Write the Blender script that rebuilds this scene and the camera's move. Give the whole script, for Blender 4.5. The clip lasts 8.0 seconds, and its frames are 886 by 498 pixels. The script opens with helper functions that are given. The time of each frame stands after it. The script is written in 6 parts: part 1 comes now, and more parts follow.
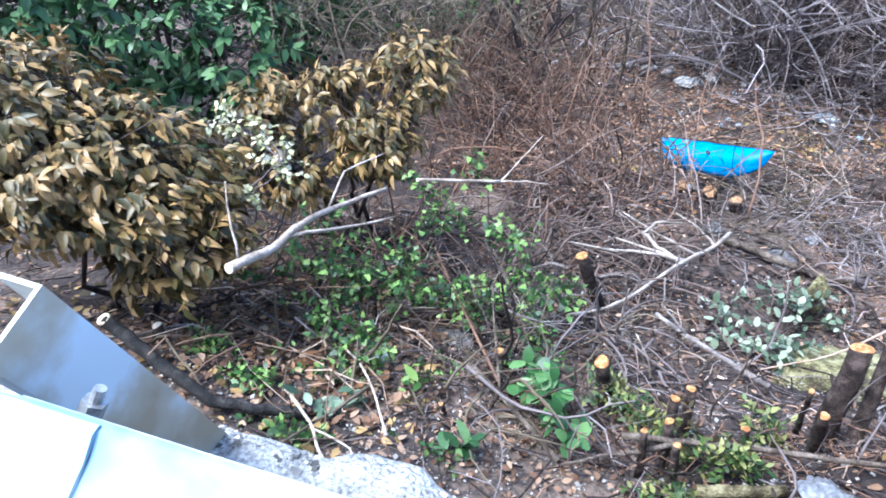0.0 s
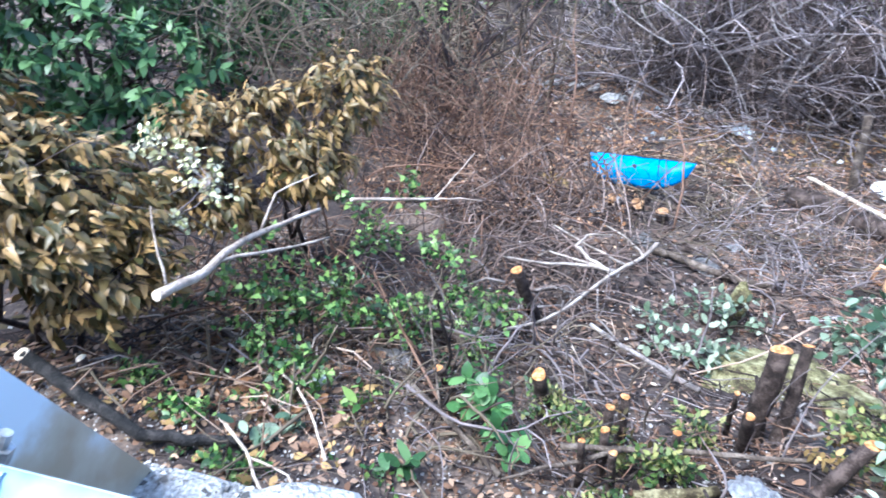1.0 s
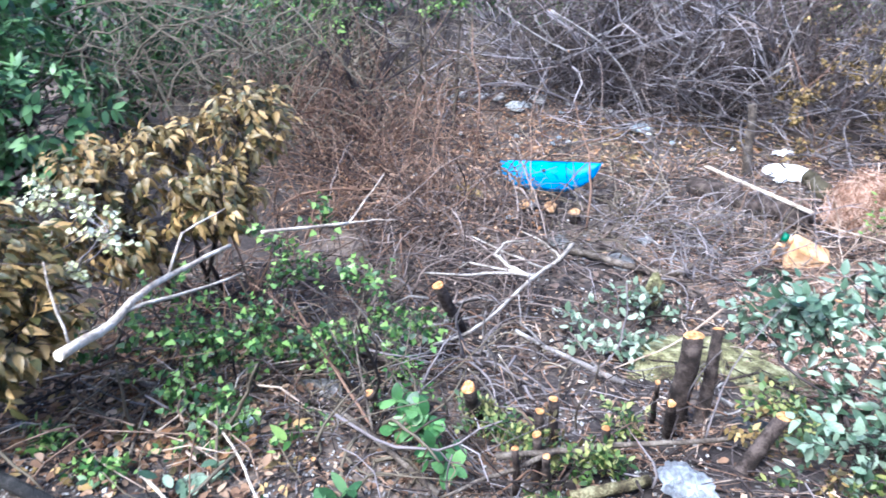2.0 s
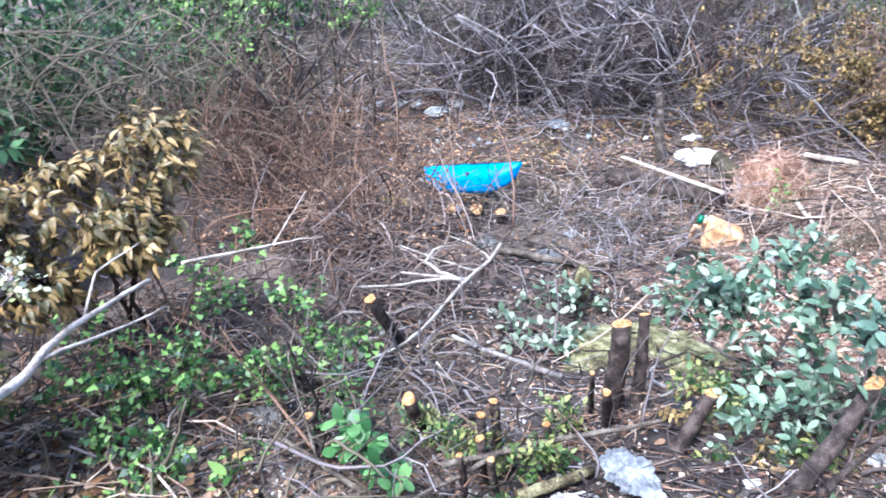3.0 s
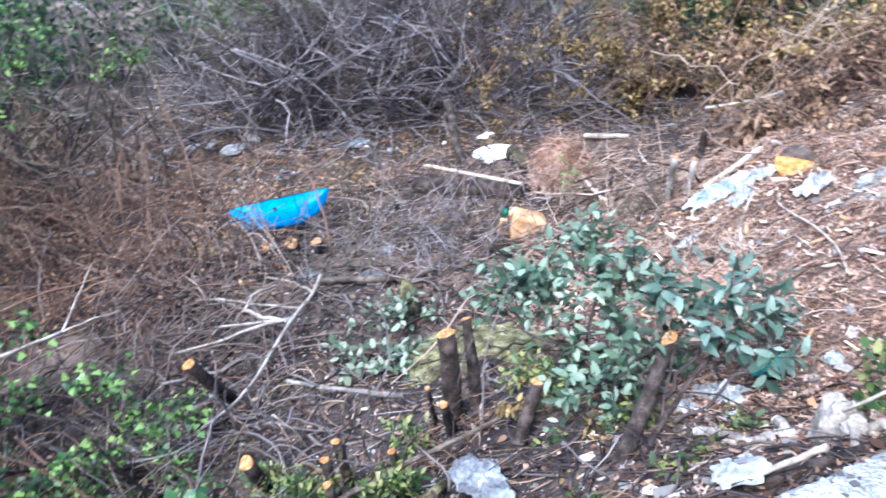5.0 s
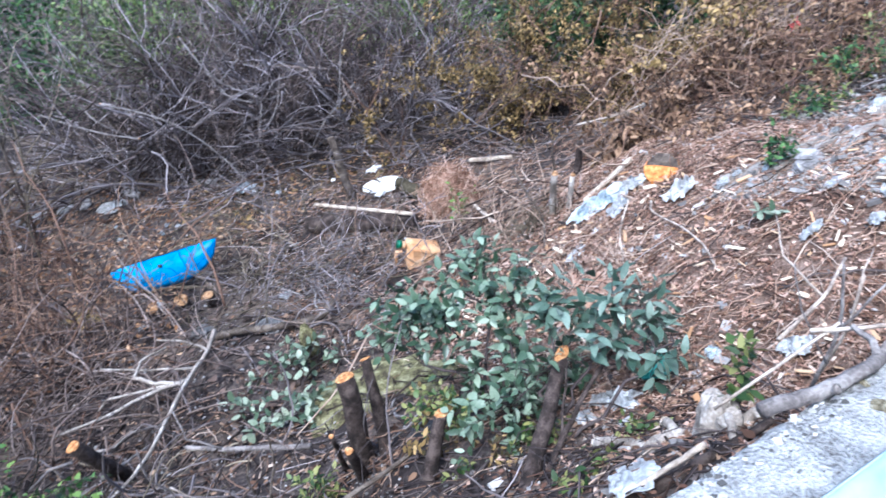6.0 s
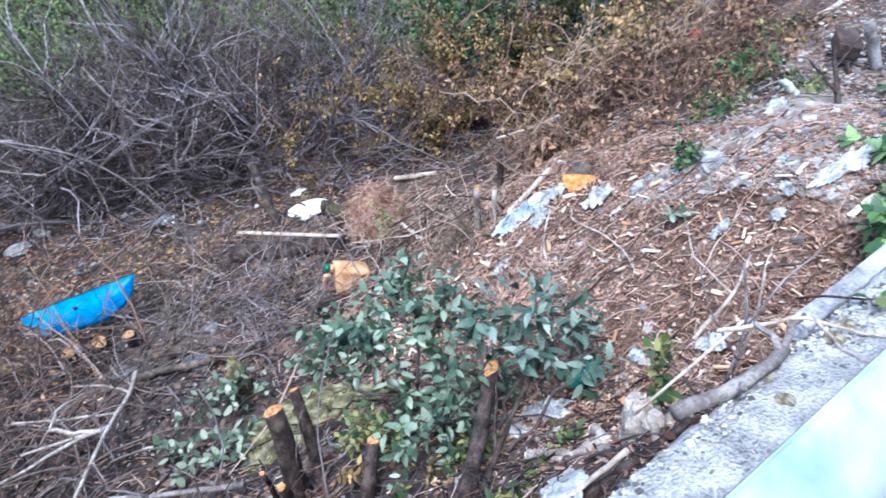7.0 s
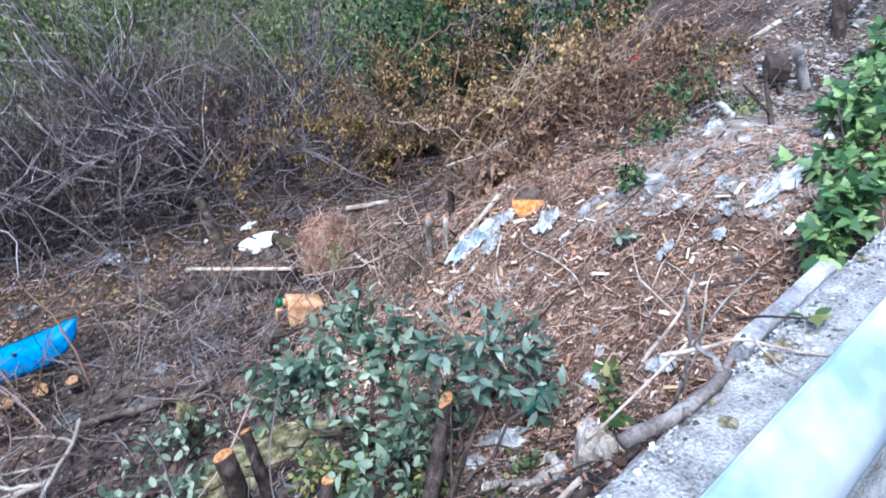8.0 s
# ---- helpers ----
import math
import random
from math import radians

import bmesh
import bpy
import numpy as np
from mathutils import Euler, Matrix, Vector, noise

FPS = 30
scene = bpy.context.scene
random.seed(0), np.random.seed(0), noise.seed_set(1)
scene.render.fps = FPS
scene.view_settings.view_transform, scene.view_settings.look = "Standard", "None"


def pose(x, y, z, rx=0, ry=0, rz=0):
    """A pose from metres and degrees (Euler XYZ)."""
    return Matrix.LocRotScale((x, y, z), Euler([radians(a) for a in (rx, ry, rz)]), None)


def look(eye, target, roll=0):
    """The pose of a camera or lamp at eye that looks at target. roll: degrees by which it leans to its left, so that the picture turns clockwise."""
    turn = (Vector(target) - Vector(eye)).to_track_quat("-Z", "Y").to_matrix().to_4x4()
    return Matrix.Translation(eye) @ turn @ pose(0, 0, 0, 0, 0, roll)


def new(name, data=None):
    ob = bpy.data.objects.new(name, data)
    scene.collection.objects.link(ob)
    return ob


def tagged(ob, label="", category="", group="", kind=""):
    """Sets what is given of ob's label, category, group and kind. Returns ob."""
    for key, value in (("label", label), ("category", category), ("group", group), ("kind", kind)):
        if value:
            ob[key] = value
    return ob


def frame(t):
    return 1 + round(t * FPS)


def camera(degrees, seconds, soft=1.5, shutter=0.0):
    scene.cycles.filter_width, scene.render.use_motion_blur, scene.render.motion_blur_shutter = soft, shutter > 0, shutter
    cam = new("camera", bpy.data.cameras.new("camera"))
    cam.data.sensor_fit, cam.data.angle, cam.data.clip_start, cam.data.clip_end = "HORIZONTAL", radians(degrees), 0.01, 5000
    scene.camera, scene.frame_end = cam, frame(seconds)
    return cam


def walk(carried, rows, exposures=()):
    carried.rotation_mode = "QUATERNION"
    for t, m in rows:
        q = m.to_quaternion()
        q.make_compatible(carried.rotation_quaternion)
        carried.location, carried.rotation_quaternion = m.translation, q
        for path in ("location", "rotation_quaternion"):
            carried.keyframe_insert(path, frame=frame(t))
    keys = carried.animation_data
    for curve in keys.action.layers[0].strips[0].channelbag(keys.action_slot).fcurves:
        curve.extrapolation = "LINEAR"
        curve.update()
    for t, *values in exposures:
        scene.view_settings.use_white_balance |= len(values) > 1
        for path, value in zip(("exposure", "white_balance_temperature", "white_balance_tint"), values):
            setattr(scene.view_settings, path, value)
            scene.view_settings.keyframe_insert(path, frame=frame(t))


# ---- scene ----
cam = camera(66.69, 8.0, 1.7, 0.5)
PATH = [
    (0.0, 0.0000, 0.0000, 1.1500, 56.387, -1.366, 20.938),
    (0.5, 0.0075, 0.0002, 1.1542, 57.448, -2.178, 19.089),
    (1.0, 0.0160, 0.0042, 1.1585, 57.990, -2.618, 15.646),
    (1.5, 0.0340, 0.0161, 1.1684, 58.945, -1.770, 11.443),
    (2.0, 0.0561, 0.0221, 1.1734, 59.539, -0.721, 7.301),
    (3.5, 0.1086, 0.0400, 1.1932, 60.362, 1.837, -3.550),
    (4.0, 0.1382, 0.0418, 1.1987, 60.907, 2.420, -7.261),
    (4.5, 0.1629, 0.0536, 1.2042, 61.027, 3.377, -12.513),
    (5.0, 0.1920, 0.0724, 1.2094, 60.488, 4.342, -17.986),
    (5.2, 0.2104, 0.0801, 1.2166, 60.632, 4.870, -20.662),
    (6.3, 0.2794, 0.0569, 1.2310, 62.208, 6.465, -30.157),
    (6.5, 0.2855, 0.0567, 1.2322, 62.071, 6.589, -31.666),
    (7.0, 0.3209, 0.0536, 1.2310, 62.499, 7.056, -34.649),
    (7.5, 0.3439, 0.0510, 1.2318, 62.262, 6.648, -37.782),
    (8.0, 0.3575, 0.0493, 1.2404, 64.106, 7.395, -38.840),
]
walk(cam, [(t, pose(x, y, z, rx, ry, rz)) for t, x, y, z, rx, ry, rz in PATH], [(0.0, 1.90, 5250, 7), (2.0, 2.12, 5250, 7), (3.5, 2.08, 5250, 8), (5.0, 1.75, 5200, 8), (6.5, 1.34, 5200, 8), (7.0, 1.34, 5200, 8), (8.0, 1.21, 5230, 8)])

# ---- light ----
world = bpy.data.worlds.new("sky")
scene.world = world
world.use_nodes = True
wn, wl = world.node_tree.nodes, world.node_tree.links
sky = wn.new("ShaderNodeTexSky")
sky.sky_type = "NISHITA"
sky.sun_disc = False
sky.sun_elevation, sky.sun_rotation = radians(60), radians(229)
sky.air_density, sky.dust_density, sky.ozone_density = 1.0, 3.0, 1.0
wl.new(sky.outputs[0], wn["Background"].inputs[0])
wn["Background"].inputs[1].default_value = 0.138
sun = bpy.data.lights.new("sun", "SUN")
sun.energy, sun.angle, sun.color = 2.2, radians(26), (1.0, 0.96, 0.9)
new("sun", sun).matrix_world = look((0, 0, 30), (9.4, 8.2, 8.5))

rng = np.random.default_rng(7)


# ---- materials ----
def mat(name, stops, scale=8.0, rough=0.8, bump=0.3, fine=60.0, metal=0.0, spread=0.0, source="", gloss=0.5, thin=0.0, coarse=1.9, grain=0.9):
    """A procedural surface: a colour ramp over two noises, with relief. source 'island' or 'object' shifts the ramp from piece to piece."""
    m = bpy.data.materials.new(name)
    m.use_nodes = True
    n, l = m.node_tree.nodes, m.node_tree.links
    out = n["Material Output"]
    p = n["Principled BSDF"]
    tc = n.new("ShaderNodeTexCoord")
    a, b = n.new("ShaderNodeTexNoise"), n.new("ShaderNodeTexNoise")
    a.inputs["Scale"].default_value, a.inputs["Detail"].default_value = scale, 6
    b.inputs["Scale"].default_value, b.inputs["Detail"].default_value = fine, 4
    for x in (a, b):
        l.new(tc.outputs["Object"], x.inputs["Vector"])
    mix = n.new("ShaderNodeMath")
    mix.operation = "MULTIPLY_ADD"
    l.new(b.outputs[0], mix.inputs[0])
    mix.inputs[1].default_value = grain
    half = n.new("ShaderNodeMath")
    half.operation = "MULTIPLY_ADD"
    l.new(a.outputs[0], half.inputs[0])
    half.inputs[1].default_value, half.inputs[2].default_value = coarse, 0.5 - 0.5 * (coarse + grain)
    l.new(half.outputs[0], mix.inputs[2])
    value = mix.outputs[0]
    if source:
        g = n.new("ShaderNodeNewGeometry") if source == "island" else n.new("ShaderNodeObjectInfo")
        sh = n.new("ShaderNodeMath")
        sh.operation = "MULTIPLY_ADD"
        l.new(g.outputs["Random Per Island" if source == "island" else "Random"], sh.inputs[0])
        sh.inputs[1].default_value = spread
        sh2 = n.new("ShaderNodeMath")
        sh2.operation = "MULTIPLY_ADD"
        l.new(value, sh2.inputs[0])
        sh2.inputs[1].default_value, sh2.inputs[2].default_value = 1.0 - spread, 0.0
        l.new(sh2.outputs[0], sh.inputs[2])
        value = sh.outputs[0]
    ramp = n.new("ShaderNodeValToRGB")
    while len(ramp.color_ramp.elements) < len(stops):
        ramp.color_ramp.elements.new(0.5)
    for e, (pos, c) in zip(ramp.color_ramp.elements, stops):
        e.position, e.color = pos, (*c, 1)
    l.new(value, ramp.inputs[0])
    l.new(ramp.outputs[0], p.inputs["Base Color"])
    p.inputs["Roughness"].default_value, p.inputs["Metallic"].default_value = rough, metal
    p.inputs["Specular IOR Level"].default_value = gloss
    if bump:
        bp = n.new("ShaderNodeBump")
        bp.inputs["Strength"].default_value, bp.inputs["Distance"].default_value = bump, 0.01
        l.new(mix.outputs[0], bp.inputs["Height"])
        l.new(bp.outputs[0], p.inputs["Normal"])
    if thin:
        t = n.new("ShaderNodeBsdfTranslucent")
        l.new(ramp.outputs[0], t.inputs[0])
        ms = n.new("ShaderNodeMixShader")
        ms.inputs[0].default_value = thin
        l.new(p.outputs[0], ms.inputs[1])
        l.new(t.outputs[0], ms.inputs[2])
        l.new(ms.outputs[0], out.inputs[0])
    return m


def ramp3(a, b, c):
    return [(0.2, a), (0.5, b), (0.8, c)]


SOIL = mat("soil", [(0.25, (0.034, 0.027, 0.026)), (0.45, (0.056, 0.045, 0.042)), (0.6, (0.100, 0.078, 0.066)), (0.8, (0.18, 0.135, 0.108))], 2.2, 0.95, 1.0, 45, gloss=0.2)
CONCRETE = mat("weathered_concrete", [(0.12, (0.16, 0.15, 0.14)), (0.29, (0.30, 0.295, 0.285)), (0.48, (0.37, 0.365, 0.355)), (0.74, (0.56, 0.555, 0.545))], 15, 0.9, 0.9, 150, gloss=0.3, coarse=1.7, grain=1.4)
ASPHALT = mat("asphalt", ramp3((0.03, 0.03, 0.032), (0.055, 0.055, 0.058), (0.12, 0.12, 0.12)), 30, 0.9, 0.8, 220)
# bluish blotches and near-white top tone: sky reflection painted into the zinc
ZINC = mat("galvanised_steel_sky_tint", ramp3((0.36, 0.50, 0.60), (0.58, 0.68, 0.73), (0.78, 0.82, 0.83)), 7, 0.45, 0.05, 40, metal=0.25, coarse=2.6, grain=0.3)
ZINC_BOLT = mat("bolt_steel", ramp3((0.22, 0.22, 0.22), (0.34, 0.35, 0.36), (0.5, 0.51, 0.53)), 30, 0.4, 0.1, 120, metal=0.5)
# tan tones are stain; the pale blue stop is a painted sky highlight
ZINC_DULL = mat("stained_steel_sky_highlight", ramp3((0.34, 0.28, 0.20), (0.43, 0.39, 0.32), (0.62, 0.70, 0.78)), 4.0, 0.55, 0.05, 40, metal=0.0, coarse=3.4, grain=0.3)
BARK_DARK = mat("dark_bark", ramp3((0.018, 0.013, 0.011), (0.045, 0.032, 0.027), (0.10, 0.075, 0.065)), 22, 0.9, 0.8, 160, gloss=0.25)
# near-black version of the dark bark, for one limb
BARK_BLACK = mat("near_black_bark", ramp3((0.008, 0.008, 0.009), (0.018, 0.017, 0.017), (0.045, 0.041, 0.040)), 22, 0.85, 0.8, 160, gloss=0.3)
BARK_GREY = mat("grey_bark", ramp3((0.10, 0.085, 0.08), (0.20, 0.175, 0.165), (0.34, 0.31, 0.29)), 18, 0.85, 0.5, 140, gloss=0.3)
BARK_PALE = mat("pale_bark", ramp3((0.20, 0.155, 0.125), (0.40, 0.33, 0.27), (0.58, 0.50, 0.43)), 12, 0.8, 0.4, 90, gloss=0.3)
BARK_BROWN = mat("brown_bark", ramp3((0.045, 0.034, 0.027), (0.10, 0.078, 0.062), (0.20, 0.165, 0.135)), 16, 0.9, 0.6, 120, gloss=0.25)
DRIFT = mat("bleached_wood", ramp3((0.17, 0.14, 0.115), (0.33, 0.285, 0.245), (0.56, 0.51, 0.45)), 9, 0.85, 0.5, 110, gloss=0.3)
CUT = mat("fresh_cut_wood", ramp3((0.24, 0.095, 0.03), (0.45, 0.205, 0.07), (0.62, 0.36, 0.165)), 60, 0.75, 0.3, 200, gloss=0.3)
CUT_ORANGE = mat("orange_cut_wood", ramp3((0.34, 0.10, 0.022), (0.55, 0.20, 0.045), (0.69, 0.34, 0.12)), 40, 0.75, 0.3, 160, gloss=0.3)
CUT_OLD = mat("weathered_cut_wood", ramp3((0.16, 0.085, 0.04), (0.33, 0.18, 0.085), (0.5, 0.32, 0.18)), 40, 0.8, 0.3, 160, gloss=0.2)
CUT_PALE = mat("pale_cut_wood", ramp3((0.55, 0.40, 0.26), (0.78, 0.66, 0.50), (0.86, 0.80, 0.70)), 40, 0.8, 0.2, 150)
TWIG_RED = mat("red_brown_twig", ramp3((0.026, 0.014, 0.010), (0.118, 0.063, 0.042), (0.36, 0.235, 0.165)), 5, 0.85, 0.2, 50, source="island", spread=0.85, gloss=0.25)
TWIG_GREY = mat("grey_twig", ramp3((0.025, 0.020, 0.021), (0.092, 0.076, 0.077), (0.43, 0.375, 0.375)), 5, 0.85, 0.2, 50, source="island", spread=0.9, gloss=0.25)
TWIG_PILE = mat("blue_grey_twig", ramp3((0.018, 0.013, 0.013), (0.072, 0.057, 0.058), (0.46, 0.41, 0.42)), 5, 0.85, 0.2, 50, source="island", spread=0.9, gloss=0.25)
TWIG_HAZE = mat("fine_brown_twig", ramp3((0.030, 0.020, 0.017), (0.105, 0.075, 0.064), (0.33, 0.26, 0.23)), 5, 0.85, 0.2, 50, source="island", spread=0.9, gloss=0.25)
TWIG_OLIVE = mat("olive_brown_twig", ramp3((0.018, 0.015, 0.010), (0.068, 0.053, 0.036), (0.28, 0.23, 0.17)), 5, 0.85, 0.2, 50, source="island", spread=0.9, gloss=0.25)
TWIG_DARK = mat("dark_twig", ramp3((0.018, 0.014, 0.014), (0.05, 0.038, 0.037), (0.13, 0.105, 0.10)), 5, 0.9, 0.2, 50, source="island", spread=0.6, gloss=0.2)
TWIG_TAN = mat("tan_twig", ramp3((0.13, 0.08, 0.055), (0.32, 0.225, 0.165), (0.60, 0.48, 0.39)), 5, 0.85, 0.2, 50, source="island", spread=0.75, gloss=0.25)


def leaf_pair(name, a, b, c, rough=0.5, gloss=0.5, thin=0.25, spread=0.8):
    return tuple(mat(name + k, ramp3(a, b, c), 6, rough, 0.15, 40, source=src, spread=spread, gloss=gloss, thin=thin) for k, src in (("_joined", "island"), ("_single", "object")))


GOLD = leaf_pair("golden_dying_leaf", (0.048, 0.046, 0.014), (0.165, 0.112, 0.036), (0.37, 0.235, 0.092), 0.42, 0.45, 0.15, 0.72)
LAUREL = leaf_pair("laurel_leaf", (0.014, 0.042, 0.015), (0.044, 0.110, 0.036), (0.15, 0.26, 0.10), 0.45, 0.4, 0.15)
IVY = leaf_pair("ivy_leaf", (0.013, 0.042, 0.010), (0.056, 0.142, 0.030), (0.25, 0.39, 0.10), 0.42, 0.5, 0.25, 0.9)
WEED = leaf_pair("weed_leaf", (0.025, 0.055, 0.014), (0.085, 0.140, 0.034), (0.27, 0.27, 0.09), 0.5, 0.4, 0.25, 0.95)
GLAUCOUS = leaf_pair("blue_green_leaf", (0.030, 0.058, 0.030), (0.090, 0.146, 0.086), (0.27, 0.34, 0.24), 0.36, 0.5, 0.18)
BROAD = leaf_pair("broad_blue_green_leaf", (0.045, 0.080, 0.055), (0.105, 0.165, 0.120), (0.24, 0.31, 0.25), 0.34, 0.5, 0.18)
VARIEG = leaf_pair("pale_variegated_leaf", (0.06, 0.10, 0.055), (0.16, 0.215, 0.135), (0.36, 0.41, 0.30), 0.45, 0.5, 0.2)
IVY_PALE = leaf_pair("pale_ivy_leaf", (0.040, 0.100, 0.036), (0.115, 0.225, 0.072), (0.31, 0.44, 0.17), 0.42, 0.5, 0.25, 0.9)
BROADGREEN = leaf_pair("broad_green_leaf", (0.022, 0.072, 0.022), (0.060, 0.155, 0.045), (0.16, 0.30, 0.10), 0.38, 0.5, 0.2)
YOUNG = leaf_pair("young_leaf", (0.04, 0.10, 0.018), (0.105, 0.205, 0.038), (0.25, 0.37, 0.09), 0.5, 0.4, 0.3)
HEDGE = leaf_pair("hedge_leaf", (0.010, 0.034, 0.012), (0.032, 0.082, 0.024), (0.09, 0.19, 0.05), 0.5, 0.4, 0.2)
# darker copy of the hedge leaf: tree shade put into the colour
HEDGE_SHADED = leaf_pair("shaded_hedge_leaf", (0.010, 0.026, 0.009), (0.026, 0.058, 0.018), (0.065, 0.118, 0.036), 0.55, 0.3, 0.12)
# lighter copy of the hedge leaf: daylight on it put into the colour
HEDGE_LIT = leaf_pair("lit_hedge_leaf", (0.030, 0.058, 0.016), (0.088, 0.145, 0.038), (0.22, 0.30, 0.085), 0.5, 0.4, 0.25)
BROWN_LEAF = leaf_pair("withered_leaf", (0.045, 0.025, 0.015), (0.165, 0.092, 0.052), (0.38, 0.24, 0.145), 0.75, 0.3, 0.1, 0.9)
DRY = leaf_pair("dry_leaf", (0.042, 0.032, 0.011), (0.160, 0.105, 0.034), (0.44, 0.30, 0.125), 0.7, 0.3, 0.15, 0.9)
FLOWER = mat("white_blossom", ramp3((0.34, 0.36, 0.14), (0.54, 0.53, 0.31), (0.72, 0.71, 0.53)), 20, 0.6, 0.1, 60, source="island", spread=0.7, thin=0.2)
LITTER = mat("leaf_litter", [(0.1, (0.06, 0.03, 0.018)), (0.4, (0.14, 0.08, 0.05)), (0.65, (0.23, 0.14, 0.087)), (0.92, (0.37, 0.255, 0.175))], 5, 0.85, 0.3, 40, source="island", spread=0.85, gloss=0.25)
# darker leaf litter tone, used only in the hollow
LITTER_DARK = mat("dark_leaf_litter", ramp3((0.020, 0.014, 0.011), (0.055, 0.036, 0.028), (0.14, 0.095, 0.075)), 5, 0.8, 0.3, 40, source="island", spread=0.85, gloss=0.3)
LITTER_ORANGE = mat("orange_leaf_litter", [(0.1, (0.10, 0.045, 0.02)), (0.4, (0.24, 0.12, 0.055)), (0.65, (0.36, 0.205, 0.11)), (0.92, (0.50, 0.35, 0.23))], 5, 0.85, 0.3, 40, source="island", spread=0.85, gloss=0.25)
CHIP = mat("wood_chip", [(0.1, (0.060, 0.034, 0.026)), (0.38, (0.24, 0.150, 0.112)), (0.68, (0.49, 0.35, 0.272)), (0.93, (0.72, 0.61, 0.52))], 5, 0.85, 0.3, 60, source="island", spread=0.75, gloss=0.25)
MULCH = mat("brown_mulch", ramp3((0.085, 0.044, 0.031), (0.255, 0.145, 0.104), (0.48, 0.32, 0.245)), 5, 0.9, 0.3, 60, source="island", spread=0.8, gloss=0.2)
PEBBLE = mat("rubble_grit", ramp3((0.10, 0.09, 0.085), (0.22, 0.205, 0.195), (0.47, 0.45, 0.44)), 9, 0.9, 0.4, 60, source="island", spread=0.7)
MOSS = mat("yellow_moss", ramp3((0.055, 0.045, 0.030), (0.155, 0.142, 0.068), (0.33, 0.31, 0.18)), 16, 0.95, 1.0, 120, gloss=0.1)
GREY_DIRT = mat("grey_dirt", ramp3((0.12, 0.105, 0.09), (0.23, 0.205, 0.18), (0.38, 0.35, 0.32)), 9, 0.95, 0.4, 60, source="island", spread=0.5)
MULCH_BED = mat("trodden_mulch", ramp3((0.060, 0.040, 0.031), (0.135, 0.090, 0.069), (0.25, 0.18, 0.145)), 7, 0.95, 0.9, 90, gloss=0.1, coarse=1.6, grain=1.4)
DIRT_BARE = mat("bare_dirt", ramp3((0.15, 0.125, 0.10), (0.255, 0.22, 0.19), (0.38, 0.35, 0.315)), 9, 0.95, 0.5, 70, gloss=0.1)
GREY_CONCRETE = mat("grey_concrete", ramp3((0.17, 0.17, 0.18), (0.31, 0.31, 0.325), (0.48, 0.48, 0.50)), 12, 0.9, 0.5, 110, gloss=0.25)
AGGREGATE = mat("kerb_gravel", ramp3((0.09, 0.086, 0.082), (0.27, 0.263, 0.255), (0.56, 0.55, 0.54)), 9, 0.9, 0.3, 90, source="island", spread=0.85, gloss=0.25)
# darker version of the grey stone for two stones in the hollow
DARK_STONE = mat("dark_grey_stone", ramp3((0.05, 0.048, 0.047), (0.11, 0.107, 0.107), (0.21, 0.205, 0.20)), 10, 0.85, 0.6, 70)
STONE = mat("grey_stone", ramp3((0.10, 0.09, 0.085), (0.22, 0.205, 0.195), (0.40, 0.38, 0.37)), 10, 0.9, 0.6, 70)
BLUE = mat("blue_nylon", ramp3((0.0, 0.17, 0.48), (0.0, 0.25, 0.64), (0.01, 0.32, 0.74)), 5, 0.5, 0.1, 30, thin=0.12)
BLACK = mat("black_plastic", ramp3((0.01, 0.01, 0.012), (0.02, 0.02, 0.022), (0.05, 0.05, 0.055)), 20, 0.5, 0.1, 60)
YELLOW = mat("tan_yellow_plastic", ramp3((0.56, 0.28, 0.12), (0.74, 0.43, 0.22), (0.86, 0.64, 0.44)), 7, 0.45, 0.1, 50, thin=0.1)
GREEN = mat("green_plastic", ramp3((0.0, 0.08, 0.04), (0.0, 0.12, 0.06), (0.02, 0.18, 0.09)), 10, 0.4, 0.0)
FOAM = mat("white_foam", ramp3((0.70, 0.70, 0.68), (0.82, 0.82, 0.80), (0.88, 0.88, 0.87)), 14, 0.85, 0.4, 120)
PLASTIC = mat("whitish_plastic_film", ramp3((0.16, 0.155, 0.15), (0.38, 0.39, 0.40), (0.66, 0.68, 0.70)), 12, 0.4, 0.3, 60, thin=0.25)
FILM_WHITE = mat("white_plastic_film", ramp3((0.34, 0.34, 0.34), (0.54, 0.55, 0.56), (0.76, 0.77, 0.78)), 12, 0.45, 0.3, 60, thin=0.2)
FILM_BLUE = mat("pale_blue_film", ramp3((0.24, 0.29, 0.33), (0.46, 0.54, 0.59), (0.72, 0.78, 0.82)), 9, 0.4, 0.3, 60, thin=0.25)
FILM_TEAL = mat("teal_film", ramp3((0.03, 0.22, 0.20), (0.06, 0.32, 0.29), (0.15, 0.45, 0.40)), 9, 0.4, 0.3, 60, thin=0.25)
FILM_GREY = mat("grey_film", ramp3((0.12, 0.12, 0.13), (0.24, 0.25, 0.27), (0.42, 0.44, 0.48)), 9, 0.45, 0.3, 60, thin=0.15)
LUMBER = mat("pale_sawn_timber", ramp3((0.30, 0.23, 0.17), (0.50, 0.41, 0.32), (0.66, 0.57, 0.47)), 14, 0.85, 0.3, 120)
RUST = mat("rusty_brown_metal", ramp3((0.025, 0.016, 0.013), (0.055, 0.036, 0.028), (0.11, 0.07, 0.052)), 14, 0.8, 0.4, 120, metal=0.2)
SLIVER = mat("split_wood", ramp3((0.36, 0.20, 0.10), (0.56, 0.38, 0.23), (0.76, 0.64, 0.50)), 8, 0.85, 0.3, 60, source="island", spread=0.8, gloss=0.25)
